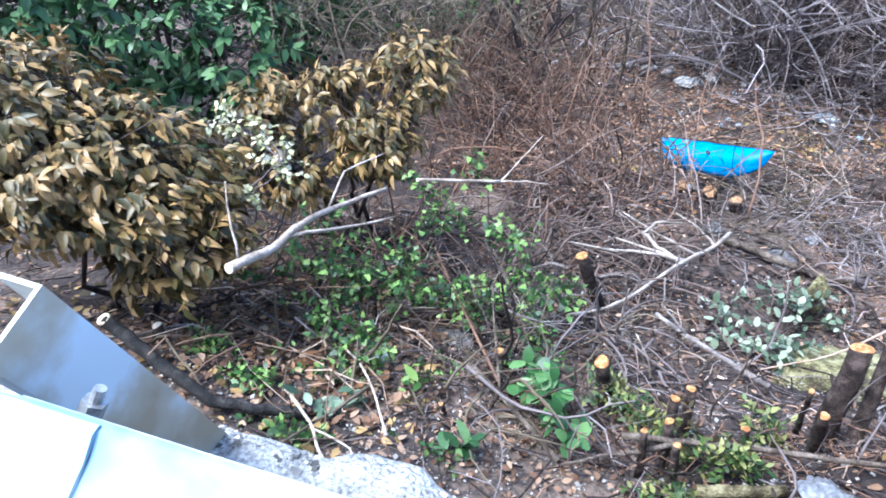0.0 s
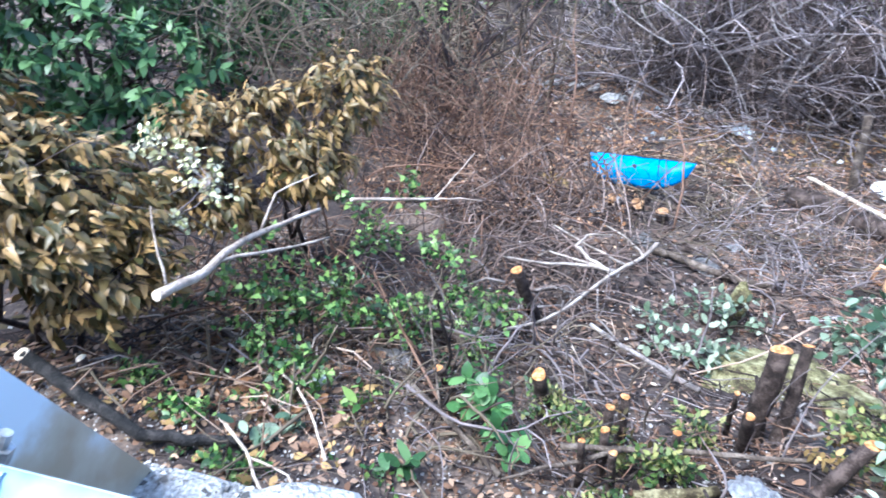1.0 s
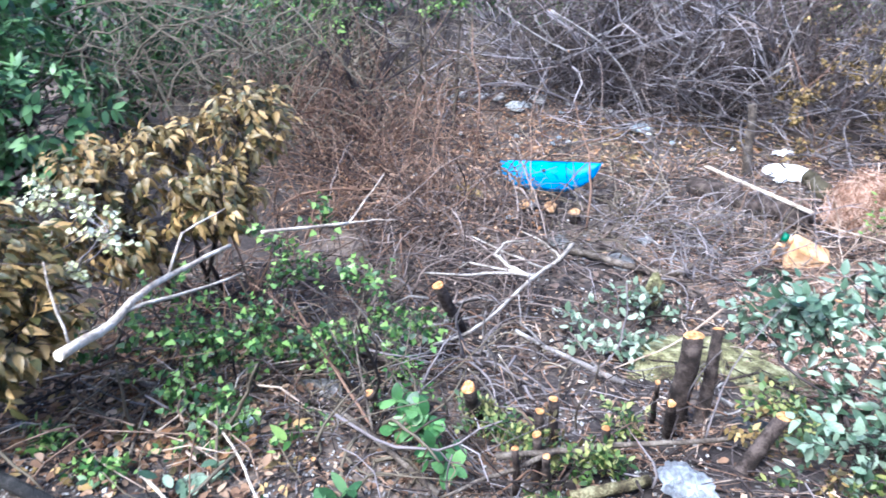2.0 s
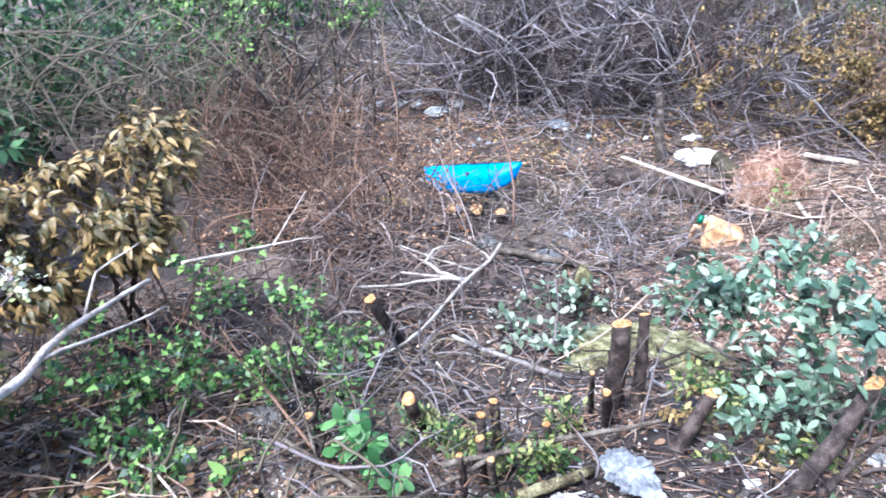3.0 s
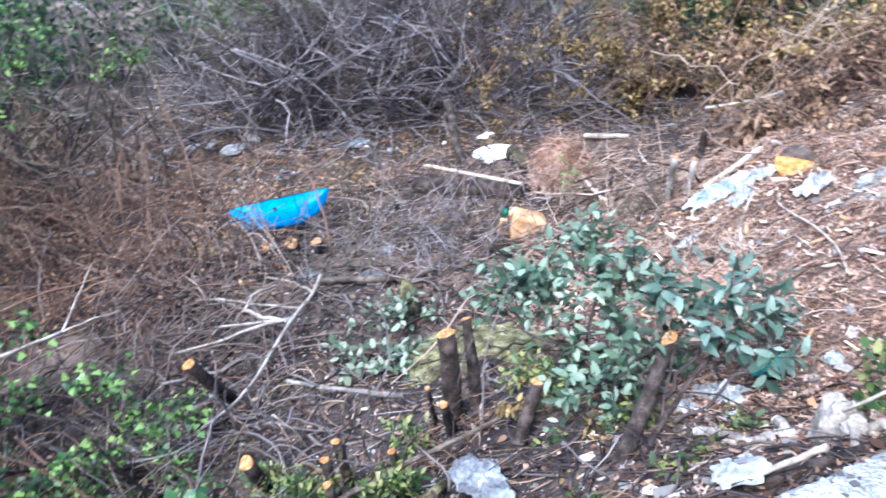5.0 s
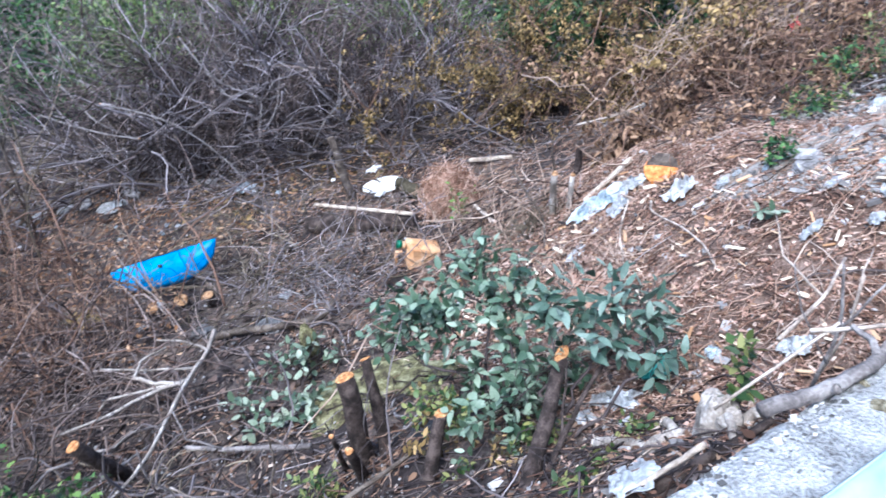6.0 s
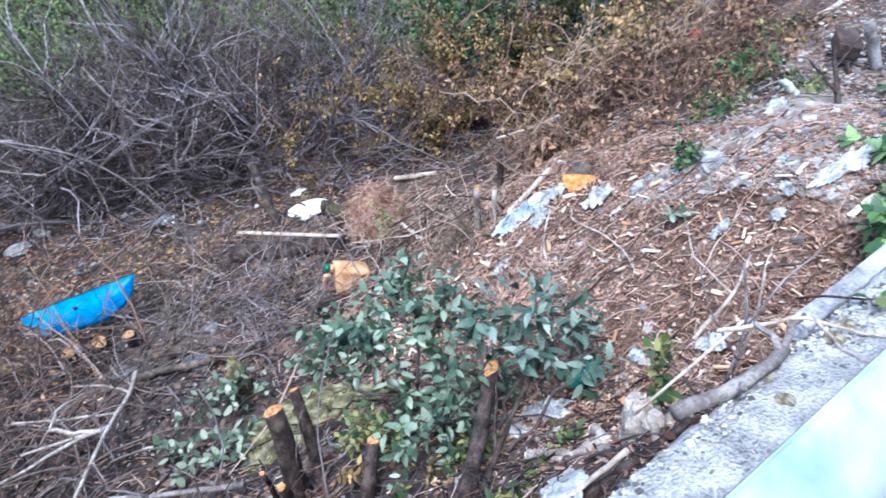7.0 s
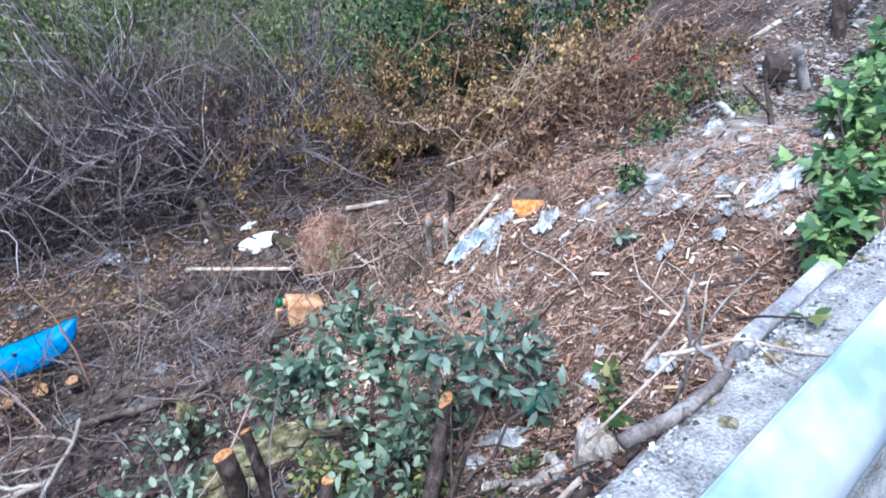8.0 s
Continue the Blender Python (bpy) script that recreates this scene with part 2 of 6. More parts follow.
OLIVE = mat("olive_brown_plastic", ramp3((0.025, 0.020, 0.012), (0.045, 0.037, 0.022), (0.08, 0.067, 0.042)), 10, 0.75, 0.1, 60, gloss=0.2)
MOSS_DULL = mat("dull_moss", ramp3((0.05, 0.04, 0.025), (0.12, 0.10, 0.055), (0.25, 0.225, 0.13)), 18, 0.95, 1.0, 120, gloss=0.1)
MOSS_BROWN = mat("brown_moss", ramp3((0.10, 0.085, 0.055), (0.20, 0.17, 0.11), (0.36, 0.33, 0.25)), 60, 0.95, 0.6, 200, gloss=0.1)
RED = mat("red_plastic", ramp3((0.5, 0.02, 0.02), (0.65, 0.05, 0.05), (0.7, 0.12, 0.1)), 10, 0.5, 0.0)
NEEDLE = mat("rusty_fibre", ramp3((0.16, 0.08, 0.05), (0.38, 0.22, 0.15), (0.60, 0.42, 0.32)), 5, 0.9, 0.2, 60, source="island", spread=0.8, gloss=0.2)

# ---- mesh helpers ----
def link(name, verts, faces, material, parent=None, label="", smooth=True):
    me = bpy.data.meshes.new(name)
    me.from_pydata(verts if isinstance(verts, list) else verts.tolist(), [], faces if isinstance(faces, list) else faces.tolist())
    me.materials.append(material)
    if smooth:
        me.polygons.foreach_set("use_smooth", [True] * len(me.polygons))
    me.update()
    ob = new(name, me)
    if parent:
        ob.parent = parent
    if label:
        ob["label"] = label
    return ob


def part(name, bm, material, parent, label="", smooth=False):
    me = bpy.data.meshes.new(name)
    bm.to_mesh(me)
    bm.free()
    me.materials.append(material)
    if smooth:
        me.polygons.foreach_set("use_smooth", [True] * len(me.polygons))
    ob = new(name, me)
    if parent:
        ob.parent = parent
    if label:
        ob["label"] = label
    return ob


def empty(name, at, label, category, group=""):
    ob = new(name)
    ob.empty_display_size = 0.05
    ob.location = at
    return tagged(ob, label, category, group)


def under(ob, parent):
    """Parents a mesh that is built in world space."""
    ob.parent = parent
    ob.matrix_parent_inverse = Matrix.Translation(parent.location).inverted() if parent.type == "EMPTY" else Matrix.Identity(4)
    return ob


def unit(v):
    v = np.asarray(v, float)
    return v / (np.linalg.norm(v, axis=-1, keepdims=True) + 1e-12)


def tubes(polys, sides=5, cap=True):
    """Joined tapering tubes along polylines: (points, first radius, last radius)."""
    V, F, base = [], [], 0
    ang = np.arange(sides) * 2 * math.pi / sides
    ca, sa = np.cos(ang)[None, :, None], np.sin(ang)[None, :, None]
    for pts, r0, r1 in polys:
        pts = np.asarray(pts, float)
        k = len(pts)
        t = unit(np.gradient(pts, axis=0))
        ref = np.array((0.31, 0.2, 0.93)) if abs(t[0][2]) < 0.8 else np.array((0.95, 0.3, 0.1))
        n = unit(np.cross(t, ref))
        b = np.cross(t, n)
        r = np.linspace(r0, r1, k)[:, None, None]
        V.append((pts[:, None, :] + r * (n[:, None, :] * ca + b[:, None, :] * sa)).reshape(-1, 3))
        for i in range(k - 1):
            o = base + i * sides
            for j in range(sides):
                j2 = (j + 1) % sides
                F.append((o + j, o + j2, o + sides + j2, o + sides + j))
        if cap:
            F.append(tuple(base + (k - 1) * sides + j for j in range(sides)))
            F.append(tuple(base + j for j in reversed(range(sides))))
        base += k * sides
    return np.concatenate(V), F


def pieces(name, polys, sides, material, thing, limit=150):
    """The stems nearest to the road as objects of their own, the others joined."""
    polys = sorted(polys, key=lambda q: float(np.mean(q[0][:, 1]) - 0.5 * np.mean(q[0][:, 2])))
    for q in polys[:limit]:
        v, f = tubes([q], sides, True)
        under(link(name, v, f, material), thing)
    if polys[limit:]:
        v, f = tubes(polys[limit:], sides, False)
        under(link(name + "_mass", v, f, material), thing)["kind"] = "stuff"


def wander(a, b, n=6, wobble=0.05, sag=0.0):
    """A crooked line from a to b."""
    a, b = np.asarray(a, float), np.asarray(b, float)
    s = np.linspace(0, 1, n)[:, None]
    d = np.linalg.norm(b - a)
    w = rng.normal(0, wobble * d, (n, 3))
    w[0] = w[-1] = 0
    line = a + (b - a) * s + w
    line[:, 2] += sag * d * 4 * s[:, 0] * (1 - s[:, 0])
    return line


# outlines of a half leaf: place along the rib, share of the width
OUTLINE = {
    "oval": ((0.12, 0.55), (0.35, 1.0), (0.62, 0.84), (0.85, 0.42)),
    "long": ((0.14, 0.6), (0.38, 1.0), (0.64, 0.85), (0.86, 0.42)),
    "round": ((0.10, 0.62), (0.34, 1.0), (0.64, 0.95), (0.88, 0.5)),
    "ivy": ((0.02, 0.55), (0.15, 1.0), (0.36, 0.58), (0.55, 0.64), (0.80, 0.28)),
}


def leaf_template(kind, width, fold, curl):
    o = OUTLINE[kind]
    ss = [0.0] + [p[0] for p in o] + [1.0]
    mid = [(t, 0.0, -curl * t * t) for t in ss]
    side = [(t, w * width, fold * w * width - curl * t * t - 0.25 * curl * w * width) for t, w in o]
    v = mid + side + [(x, -y, z) for x, y, z in side]
    n = len(o)
    f = [(0, 1, n + 2), (n, n + 1, 2 * n + 1), (0, 2 * n + 2, 1), (n, 3 * n + 1, n + 1)]
    for i in range(n - 1):
        f.append((i + 1, i + 2, n + 3 + i, n + 2 + i))
        f.append((i + 1, 2 * n + 2 + i, 2 * n + 3 + i, i + 2))
    return np.array(v), f


def leaf_axes(direction, normal):
    d = unit(direction)
    s = unit(np.cross(normal, d))
    return d, s, np.cross(d, s)


def leaves(origins, directions, normals, sizes, kind="oval", width=0.22, fold=0.25, curl=0.2):
    """Joined leaves: vertices and faces."""
    tv, tf = leaf_template(kind, width, fold, curl)
    d, s, n = leaf_axes(directions, normals)
    k = len(origins)
    sc = np.asarray(sizes)[:, None, None]
    jitter = 1 + rng.normal(0, 0.35, (k, 1, 1))
    v = origins[:, None, :] + sc * (tv[None, :, 0:1] * d[:, None, :] + tv[None, :, 1:2] * s[:, None, :] + tv[None, :, 2:3] * jitter * n[:, None, :])
    off = np.arange(k) * len(tv)
    f = []
    for q in tf:
        f.extend((np.array(q)[None, :] + off[:, None]).tolist())
    return v.reshape(-1, 3), f


LEAF_MESHES = {}


def single_leaves(parent, origins, directions, normals, sizes, material, kind, width, fold, curl):
    """Leaves that are objects of their own on four shared meshes."""
    key = (material.name, kind)
    if key not in LEAF_MESHES:
        made = []
        for i in range(4):
            v, f = leaf_template(kind, width * (0.85 + 0.1 * i), fold * (0.5 + 0.35 * i), curl * (0.2 + 0.6 * i))
            me = bpy.data.meshes.new("leaf")
            me.from_pydata(v.tolist(), [], f)
            me.materials.append(material)
            me.polygons.foreach_set("use_smooth", [True] * len(me.polygons))
            made.append(me)
        LEAF_MESHES[key] = made
    d, s, n = leaf_axes(directions, normals)
    for i in range(len(origins)):
        ob = new("leaf", LEAF_MESHES[key][i % 4])
        m = Matrix((d[i], s[i], n[i])).transposed().to_4x4()
        ob.matrix_basis = Matrix.Translation(Vector(origins[i])) @ m @ Matrix.Scale(float(sizes[i]), 4)
        under(ob, parent)


# ---- ground, kerb and road ----
MOUNDS = [(2.6, 1.2, 0.76, 1.0), (1.2, 0.4, 1.01, 0.7), (3.9, 2.2, 0.42, 1.3), (6.5, 2.5, 1.56, 2.2), (2.9, 2.8, 0.33, 1.0), (0, 0.2, 0.44, 1.3), (-2.2, 0.2, 0.61, 1.3), (0.5, 4.4, -0.04, 1.2), (6, 6, 0.72, 2.5), (-1, 1.6, 0.17, 1.0), (1.0, 1.6, 0.31, 0.7), (3.4, 0.7, 0.52, 1.0)]
KERB_SLOPE = 0.044


def land(x, y):
    z = -0.98
    for a, b, h, s in MOUNDS:
        z = z + h * np.exp(-((x - a) ** 2 + (y - b) ** 2) / (s * s))
    return z


def kerb_y(x):
    return 0.563 + KERB_SLOPE * x


def rough(x, y):
    """Small unevenness of the soil."""
    return np.array([0.035 * noise.noise((a * 2.3, b * 2.3, 0.0)) + 0.02 * noise.noise((a * 7.0, b * 7.0, 3.0)) + 0.010 * noise.noise((a * 19.0, b * 19.0, 8.0)) for a, b in zip(np.ravel(x), np.ravel(y))]).reshape(np.shape(x))


def height(x, y):
    return float(land(x, y) + rough(np.array([x]), np.array([y]))[0])


def heights(x, y):
    return land(x, y) + rough(x, y)


def build_ground():
    xs = np.concatenate([-np.geomspace(300, 4.7, 22), np.arange(-4.6, 8.0, 0.07), np.geomspace(8.1, 300, 22)])
    ys = np.concatenate([-np.geomspace(300, 0.5, 14), (0.2, 0.35), np.arange(0.42, 9.6, 0.07), np.geomspace(9.8, 300, 20)])
    gx, gy = np.meshgrid(xs, ys)
    gz = heights(gx, gy)
    low = np.clip((gy - 0.36) / 0.1, 0, 1)
    gz = gz * low + -0.06 * (1 - low)
    far = np.clip((np.hypot(gx - 1, gy) - 9) / 14, 0, 1) ** 1.5
    gz = gz + far * 3.0 * (gy > 1)
    nx = len(xs)
    idx = np.arange(gx.size).reshape(gx.shape)
    f = np.stack([idx[:-1, :-1], idx[:-1, 1:], idx[1:, 1:], idx[1:, :-1]], -1).reshape(-1, 4)
    tagged(link("ground", np.stack([gx, gy, gz], -1).reshape(-1, 3), f, SOIL), kind="structure", label="dark bare soil bank strewn with litter")


build_ground()


def build_road():
    v = [(-300, -300, 0), (300, -300, 0), (300, 0.31 + KERB_SLOPE * 300, 0), (-300, 0.31 - KERB_SLOPE * 300, 0)]
    bm = bmesh.new()
    bm.faces.new([bm.verts.new(p) for p in v])
    tagged(part("road", bm, ASPHALT, None), "worn dark grey asphalt road beside the kerb", kind="structure")


build_road()


def build_kerb():
    """A low concrete wall along the road with a worn, chipped outer edge."""
    xs = np.concatenate([np.linspace(-40, -2.2, 20), np.arange(-2.1, 4.6, 0.025), np.linspace(4.7, 40, 20)])
    prof = [(-0.265, 0.0), (-0.26, 0.33), (-0.25, 0.385), (-0.23, 0.40), (-0.19, 0.402), (-0.15, 0.402), (-0.12, 0.40), (-0.08, 0.40), (-0.05, 0.397), (-0.025, 0.39), (-0.01, 0.372), (0.0, 0.345), (0.004, 0.28), (0.006, 0.15), (0.01, -0.2), (0.01, -1.1)]
    V = []
    for x in xs:
        near = -2.2 < x < 4.6
        chip = 0.0
        if near:
            chip = 0.014 * max(0.0, noise.noise((x * 3.1, 0.0, 4.0))) + 0.016 * max(0.0, noise.noise((x * 12.0, 0.0, 9.0)))
            chip -= 0.026 * math.exp(-((x + 0.265) / 0.065) ** 8)
        for i, (dy, z) in enumerate(prof):
            e = 1.0 if 7 <= i <= 12 else 0.0
            w = (noise.noise((x * 6, dy * 12, z * 12)) * 0.004 + noise.noise((x * 37, dy * 40, z * 40)) * 0.0015) * (1.0 if near and i > 1 else 0.0)
            V.append((x, kerb_y(x) + dy - chip * e * (1.0 if i > 8 else 0.4) + w, z - 0.35 * chip * e + w))
    k = len(prof)
    idx = np.arange(len(V)).reshape(-1, k)
    f = np.stack([idx[:-1, :-1], idx[1:, :-1], idx[1:, 1:], idx[:-1, 1:]], -1).reshape(-1, 4)
    ob = link("kerb", np.array(V), f, CONCRETE)
    tagged(ob, "rough pale grey concrete kerb with chipped edge", "kerb", kind="structure")


build_kerb()


def rock(name, at, size, material, label, category, turn=0.0, seed=0, lump=1.0):
    bm = bmesh.new()
    bmesh.ops.create_icosphere(bm, subdivisions=4, radius=0.5)
    for v in bm.verts:
        q = v.co * 2.2 + Vector((seed * 7.1, seed * 3.3, 0))
        v.co *= 1 + lump * (0.38 * noise.noise(q) + 0.16 * noise.noise(q * 3) + 0.08 * noise.noise(q * 9))
        v.co = Vector((v.co.x * size[0], v.co.y * size[1], v.co.z * size[2]))
    bmesh.ops.rotate(bm, verts=bm.verts, matrix=Matrix.Rotation(radians(turn), 3, "Z"))
    ob = part(name, bm, material, None)
    ob.location = at
    return tagged(ob, label, category)


# ---- guard rail ----
def build_rail():
    rail = empty("guard_rail", (0.3, 0.25, 0.0), "galvanised steel guard rail bolted to leaning post", "guard rail")
    # corrugated beam: two waves towards the road
    prof = [(0.262, 0.742), (0.258, 0.748), (0.250, 0.746), (0.236, 0.730), (0.212, 0.712), (0.197, 0.690), (0.196, 0.655), (0.20, 0.635), (0.250, 0.605), (0.262, 0.585), (0.262, 0.560), (0.254, 0.530), (0.248, 0.510), (0.250, 0.475), (0.256, 0.453), (0.262, 0.435), (0.266, 0.424)]

    def beam(x0, x1, out):
        outer = [(y - 0.25 * 0 - out, z + out * 0.4) for y, z in prof]
        inner = [(y + 0.004 - out, z - 0.004 + out * 0.4) for y, z in reversed(prof)]
        ring = outer + inner
        V = []
        for x in (x0, (x0 + x1) / 2, x1):
            for y, z in ring:
                V.append((x, y + 0.041 * x, z))
        k = len(ring)
        F = []
        for i in range(2):
            for j in range(k):
                j2 = (j + 1) % k
                F.append((i * k + j, i * k + j2, (i + 1) * k + j2, (i + 1) * k + j))
        F.append(tuple(range(k)))
        F.append(tuple(2 * k + j for j in reversed(range(k))))
        return np.array(V), F
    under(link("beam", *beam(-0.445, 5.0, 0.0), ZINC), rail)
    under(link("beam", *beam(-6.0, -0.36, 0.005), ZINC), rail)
    # leaning channel post
    up = unit((0.055, -0.43, 0.90))
    across = unit((0.0, -0.90, -0.43))
    foot = np.array((-0.505, 0.522, 0.36))
    sec = [(0, 0), (0.078, 0), (0.078, 0.05), (0.073, 0.05), (0.073, 0.005), (0.005, 0.005), (0.005, 0.05), (0.0, 0.05)]
    V = []
    for hgt in (0.0, 0.24, 0.485):
        for a, b in sec:
            V.append(foot + up * hgt + across * a + np.array((-b, 0, 0)))
    k = len(sec)
    F = []
    for i in range(2):
        for j in range(k):
            j2 = (j + 1) % k
            F.append((i * k + j, (i + 1) * k + j, (i + 1) * k + j2, i * k + j2))
    F.append(tuple(2 * k + j for j in range(k)))
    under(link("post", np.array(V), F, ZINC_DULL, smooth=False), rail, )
    for at, axis in (((-0.412, 0.270, 0.712), (0.35, 0.35, 0.87)), ((-0.455, 0.205, 0.72), (0.0, -0.5, 0.87))):
        for nm, rr, h0, h1, sides in (("bolt_nut", 0.011, -0.004, 0.012, 6), ("bolt_thread", 0.0055, 0.012, 0.026, 10)):
            a = np.array(at) + unit(axis) * h0
            b = np.array(at) + unit(axis) * h1
            v, f = tubes([([a, (a + b) / 2, b], rr, rr)], sides)
            under(link(nm, v, f, ZINC_BOLT, smooth=False), rail)


build_rail()


# ---- plants ----
def in_blob(blobs, k, shell=0.55):
    """Random places in ellipsoids, thicker towards the outside, with the outward way."""
    w = np.array([b[1][0] * b[1][1] * b[1][2] for b in blobs]) ** 0.67
    pick = rng.choice(len(blobs), k, p=w / w.sum())
    u = unit(rng.normal(0, 1, (k, 3)))
    r = shell + (1 - shell) * rng.random(k) ** 0.6
    c = np.array([b[0] for b in blobs])[pick]
    q = np.array([b[1] for b in blobs])[pick]
    bump = 1 + 0.18 * np.array([noise.noise((p[0] * 2.5, p[1] * 2.5, p[2] * 2.5 + i)) for p, i in zip(u, pick)])
    return c + u * q * (r * bump)[:, None], u, pick


def shrub(name, label, base, blobs, twigs, per_twig, size, mats, kind="oval", width=0.2, fold=0.25, curl=0.25, singles=200, wood=None, droop=0.25, reach=0.16, stems=5, stem_r=0.012, shell=0.55, lift=0.5, front=None, category="shrub", shingle=0.0):
    base = np.asarray(base, float)
    thing = empty(name, tuple(base), label, category)
    ends, outw, pick = in_blob(blobs, twigs, shell)
    mains, polys = [], []
    for b in blobs:
        for _ in range(max(1, stems // len(blobs))):
            tip = np.array(b[0]) + rng.normal(0, 0.35, 3) * np.array(b[1])
            foot = base + np.append(rng.normal(0, 0.07, 2), 0)
            foot[2] = height(foot[0], foot[1]) - 0.03
            line = wander(foot, tip, 7, 0.05, 0.08)
            mains.append(line)
            polys.append((line, stem_r, stem_r * 0.4))
    pieces("stem", polys, 6, wood or BARK_DARK, thing, 40)
    small, O, D, N, S = [], [], [], [], []
    joints = np.concatenate([m[2:] for m in mains])
    for i in range(twigs):
        e = ends[i]
        d = np.linalg.norm(joints - e, axis=1)
        a = joints[rng.choice(np.argsort(d)[:4])]
        line = wander(a, e, 5, 0.06, 0.06)
        small.append((line, stem_r * 0.25, 0.0012))
        back = unit(line[-1] - line[-3])
        k = per_twig + rng.integers(-2, 3)
        for j in range(max(2, k)):
            s = reach * (j / k) ** 1.1
            o = e - back * s
            turn = j * 2.4 + rng.normal(0, 0.4)
            n1 = unit(np.cross(back, (0.2, 0.3, 0.9)))
            n2 = np.cross(back, n1)
            side = n1 * math.cos(turn) + n2 * math.sin(turn)
            d = back * (0.55 - 0.3 * j / k) + side * 0.9 + outw[i] * 0.2 + np.array((0, 0, -droop)) + rng.normal(0, 0.18, 3)
            up = np.array((0, 0, 1.0)) * lift + outw[i] * (0.5 + 0.4 * shingle) + back * 0.25 + rng.normal(0, 0.3, 3)
            d = d * (1 - shingle) + shingle * (outw[i] * np.array((0.55, 0.2, 0.2)) + np.array((0.55, -0.08, -0.26)) + rng.normal(0, 0.35, 3))
            O.append(o), D.append(d), N.append(up), S.append(size * (0.65 + 0.55 * rng.random()))
    pieces("twig", small, 3, TWIG_DARK if wood is None else wood, thing, 0)
    O, D, N, S = np.array(O), np.array(D), np.array(N), np.array(S)
    order = np.argsort(O[:, 1] - 0.6 * O[:, 2]) if front is None else np.argsort(front(O))
    one = order[:singles]
    rest = order[singles:]
    if len(one):
        single_leaves(thing, O[one], D[one], N[one], S[one], mats[1], kind, width, fold, curl)
    if len(rest):
        v, f = leaves(O[rest], D[rest], N[rest], S[rest], kind, width, fold, curl)
        c = under(link("crown", v, f, mats[0]), thing)
        c["kind"] = "stuff"
    return thing


shrub("golden_shrub", "dying evergreen shrub with golden brown leaves", (-2.1, 1.75, -0.8),
      [((-1.75, 1.62, 0.02), (0.42, 0.36, 0.28)), ((-2.3, 1.6, 0.14), (0.55, 0.45, 0.36)), ((-1.55, 1.58, -0.13), (0.25, 0.22, 0.18)), ((-2.0, 1.40, 0.06), (0.4, 0.3, 0.25)), ((-1.72, 1.52, -0.30), (0.16, 0.14, 0.16))],
      840, 12, 0.060, GOLD, "oval", 0.22, 0.42, 0.35, 300, droop=0.25, stems=8, stem_r=0.016, shingle=0.7, lift=0.8)
shrub("golden_shrub", "dying evergreen shrub with curled golden brown leaves", (-1.6, 2.9, -0.95),
      [((-1.50, 2.72, -0.06), (0.30, 0.28, 0.20)), ((-1.20, 2.88, 0.12), (0.22, 0.2, 0.22)), ((-1.86, 2.55, -0.10), (0.22, 0.22, 0.20)), ((-1.30, 2.60, -0.20), (0.24, 0.22, 0.18)), ((-1.75, 2.45, -0.38), (0.28, 0.2, 0.18))],
      370, 10, 0.058, GOLD, "oval", 0.195, 0.5, 0.5, 280, droop=0.35, stems=8, stem_r=0.014, shingle=0.55, lift=0.8)
shrub("laurel_shrub", "dense green laurel shrub with glossy leaves", (-3.3, 3.3, -0.95),
      [((-3.1, 3.05, 0.1), (0.6, 0.5, 0.45)), ((-2.55, 3.3, -0.1), (0.4, 0.45, 0.4)), ((-3.6, 2.7, 0.3), (0.6, 0.5, 0.5)), ((-2.8, 3.1, -0.5), (0.5, 0.4, 0.35)), ((-3.4, 3.6, 0.6), (0.8, 0.6, 0.5))],
      560, 9, 0.092, LAUREL, "oval", 0.22, 0.15, 0.2, 260, droop=0.1, reach=0.07, stems=10, stem_r=0.018, lift=1.0)
shrub("low_shrub", "leafy blue-green evergreen shrub among cut stumps", (1.27, 1.75, -0.72),
      [((1.36, 1.85, -0.15), (0.30, 0.3, 0.22)), ((1.12, 2.15, -0.22), (0.25, 0.22, 0.18)), ((1.38, 2.15, -0.08), (0.16, 0.16, 0.12)), ((1.25, 1.8, -0.45), (0.26, 0.26, 0.2)), ((1.0, 2.2, -0.3), (0.16, 0.16, 0.14)), ((1.12, 1.6, -0.38), (0.2, 0.18, 0.16)), ((1.52, 1.72, -0.38), (0.2, 0.16, 0.14))],
      215, 6, 0.053, GLAUCOUS, "oval", 0.245, 0.22, 0.16, 300, TWIG_DARK, 0.02, 0.13, 10, 0.008, 0.2, 0.9)
shrub("low_shrub", "arching evergreen shoot with broad blue-green leaves", (1.22, 1.5, -0.5),
      [((1.62, 1.62, -0.12), (0.22, 0.20, 0.16)), ((1.68, 1.44, -0.22), (0.14, 0.14, 0.14)), ((1.45, 1.78, -0.06), (0.16, 0.14, 0.1))],
      46, 6, 0.074, BROAD, "long", 0.19, 0.2, 0.2, 240, TWIG_DARK, 0.02, 0.12, 4, 0.008, 0.2, 1.0)
shrub("ground_plant", "pale variegated evergreen creeping over soil", (0.65, 2.9, -0.92),
      [((0.45, 2.85, -0.86), (0.28, 0.22, 0.07)), ((0.78, 3.02, -0.84), (0.26, 0.2, 0.07)), ((0.66, 2.62, -0.82), (0.2, 0.15, 0.07))],
      50, 5, 0.049, VARIEG, "round", 0.27, 0.1, 0.1, 260, TWIG_DARK, 0.0, 0.1, 3, 0.005, 0.2, 1.6)
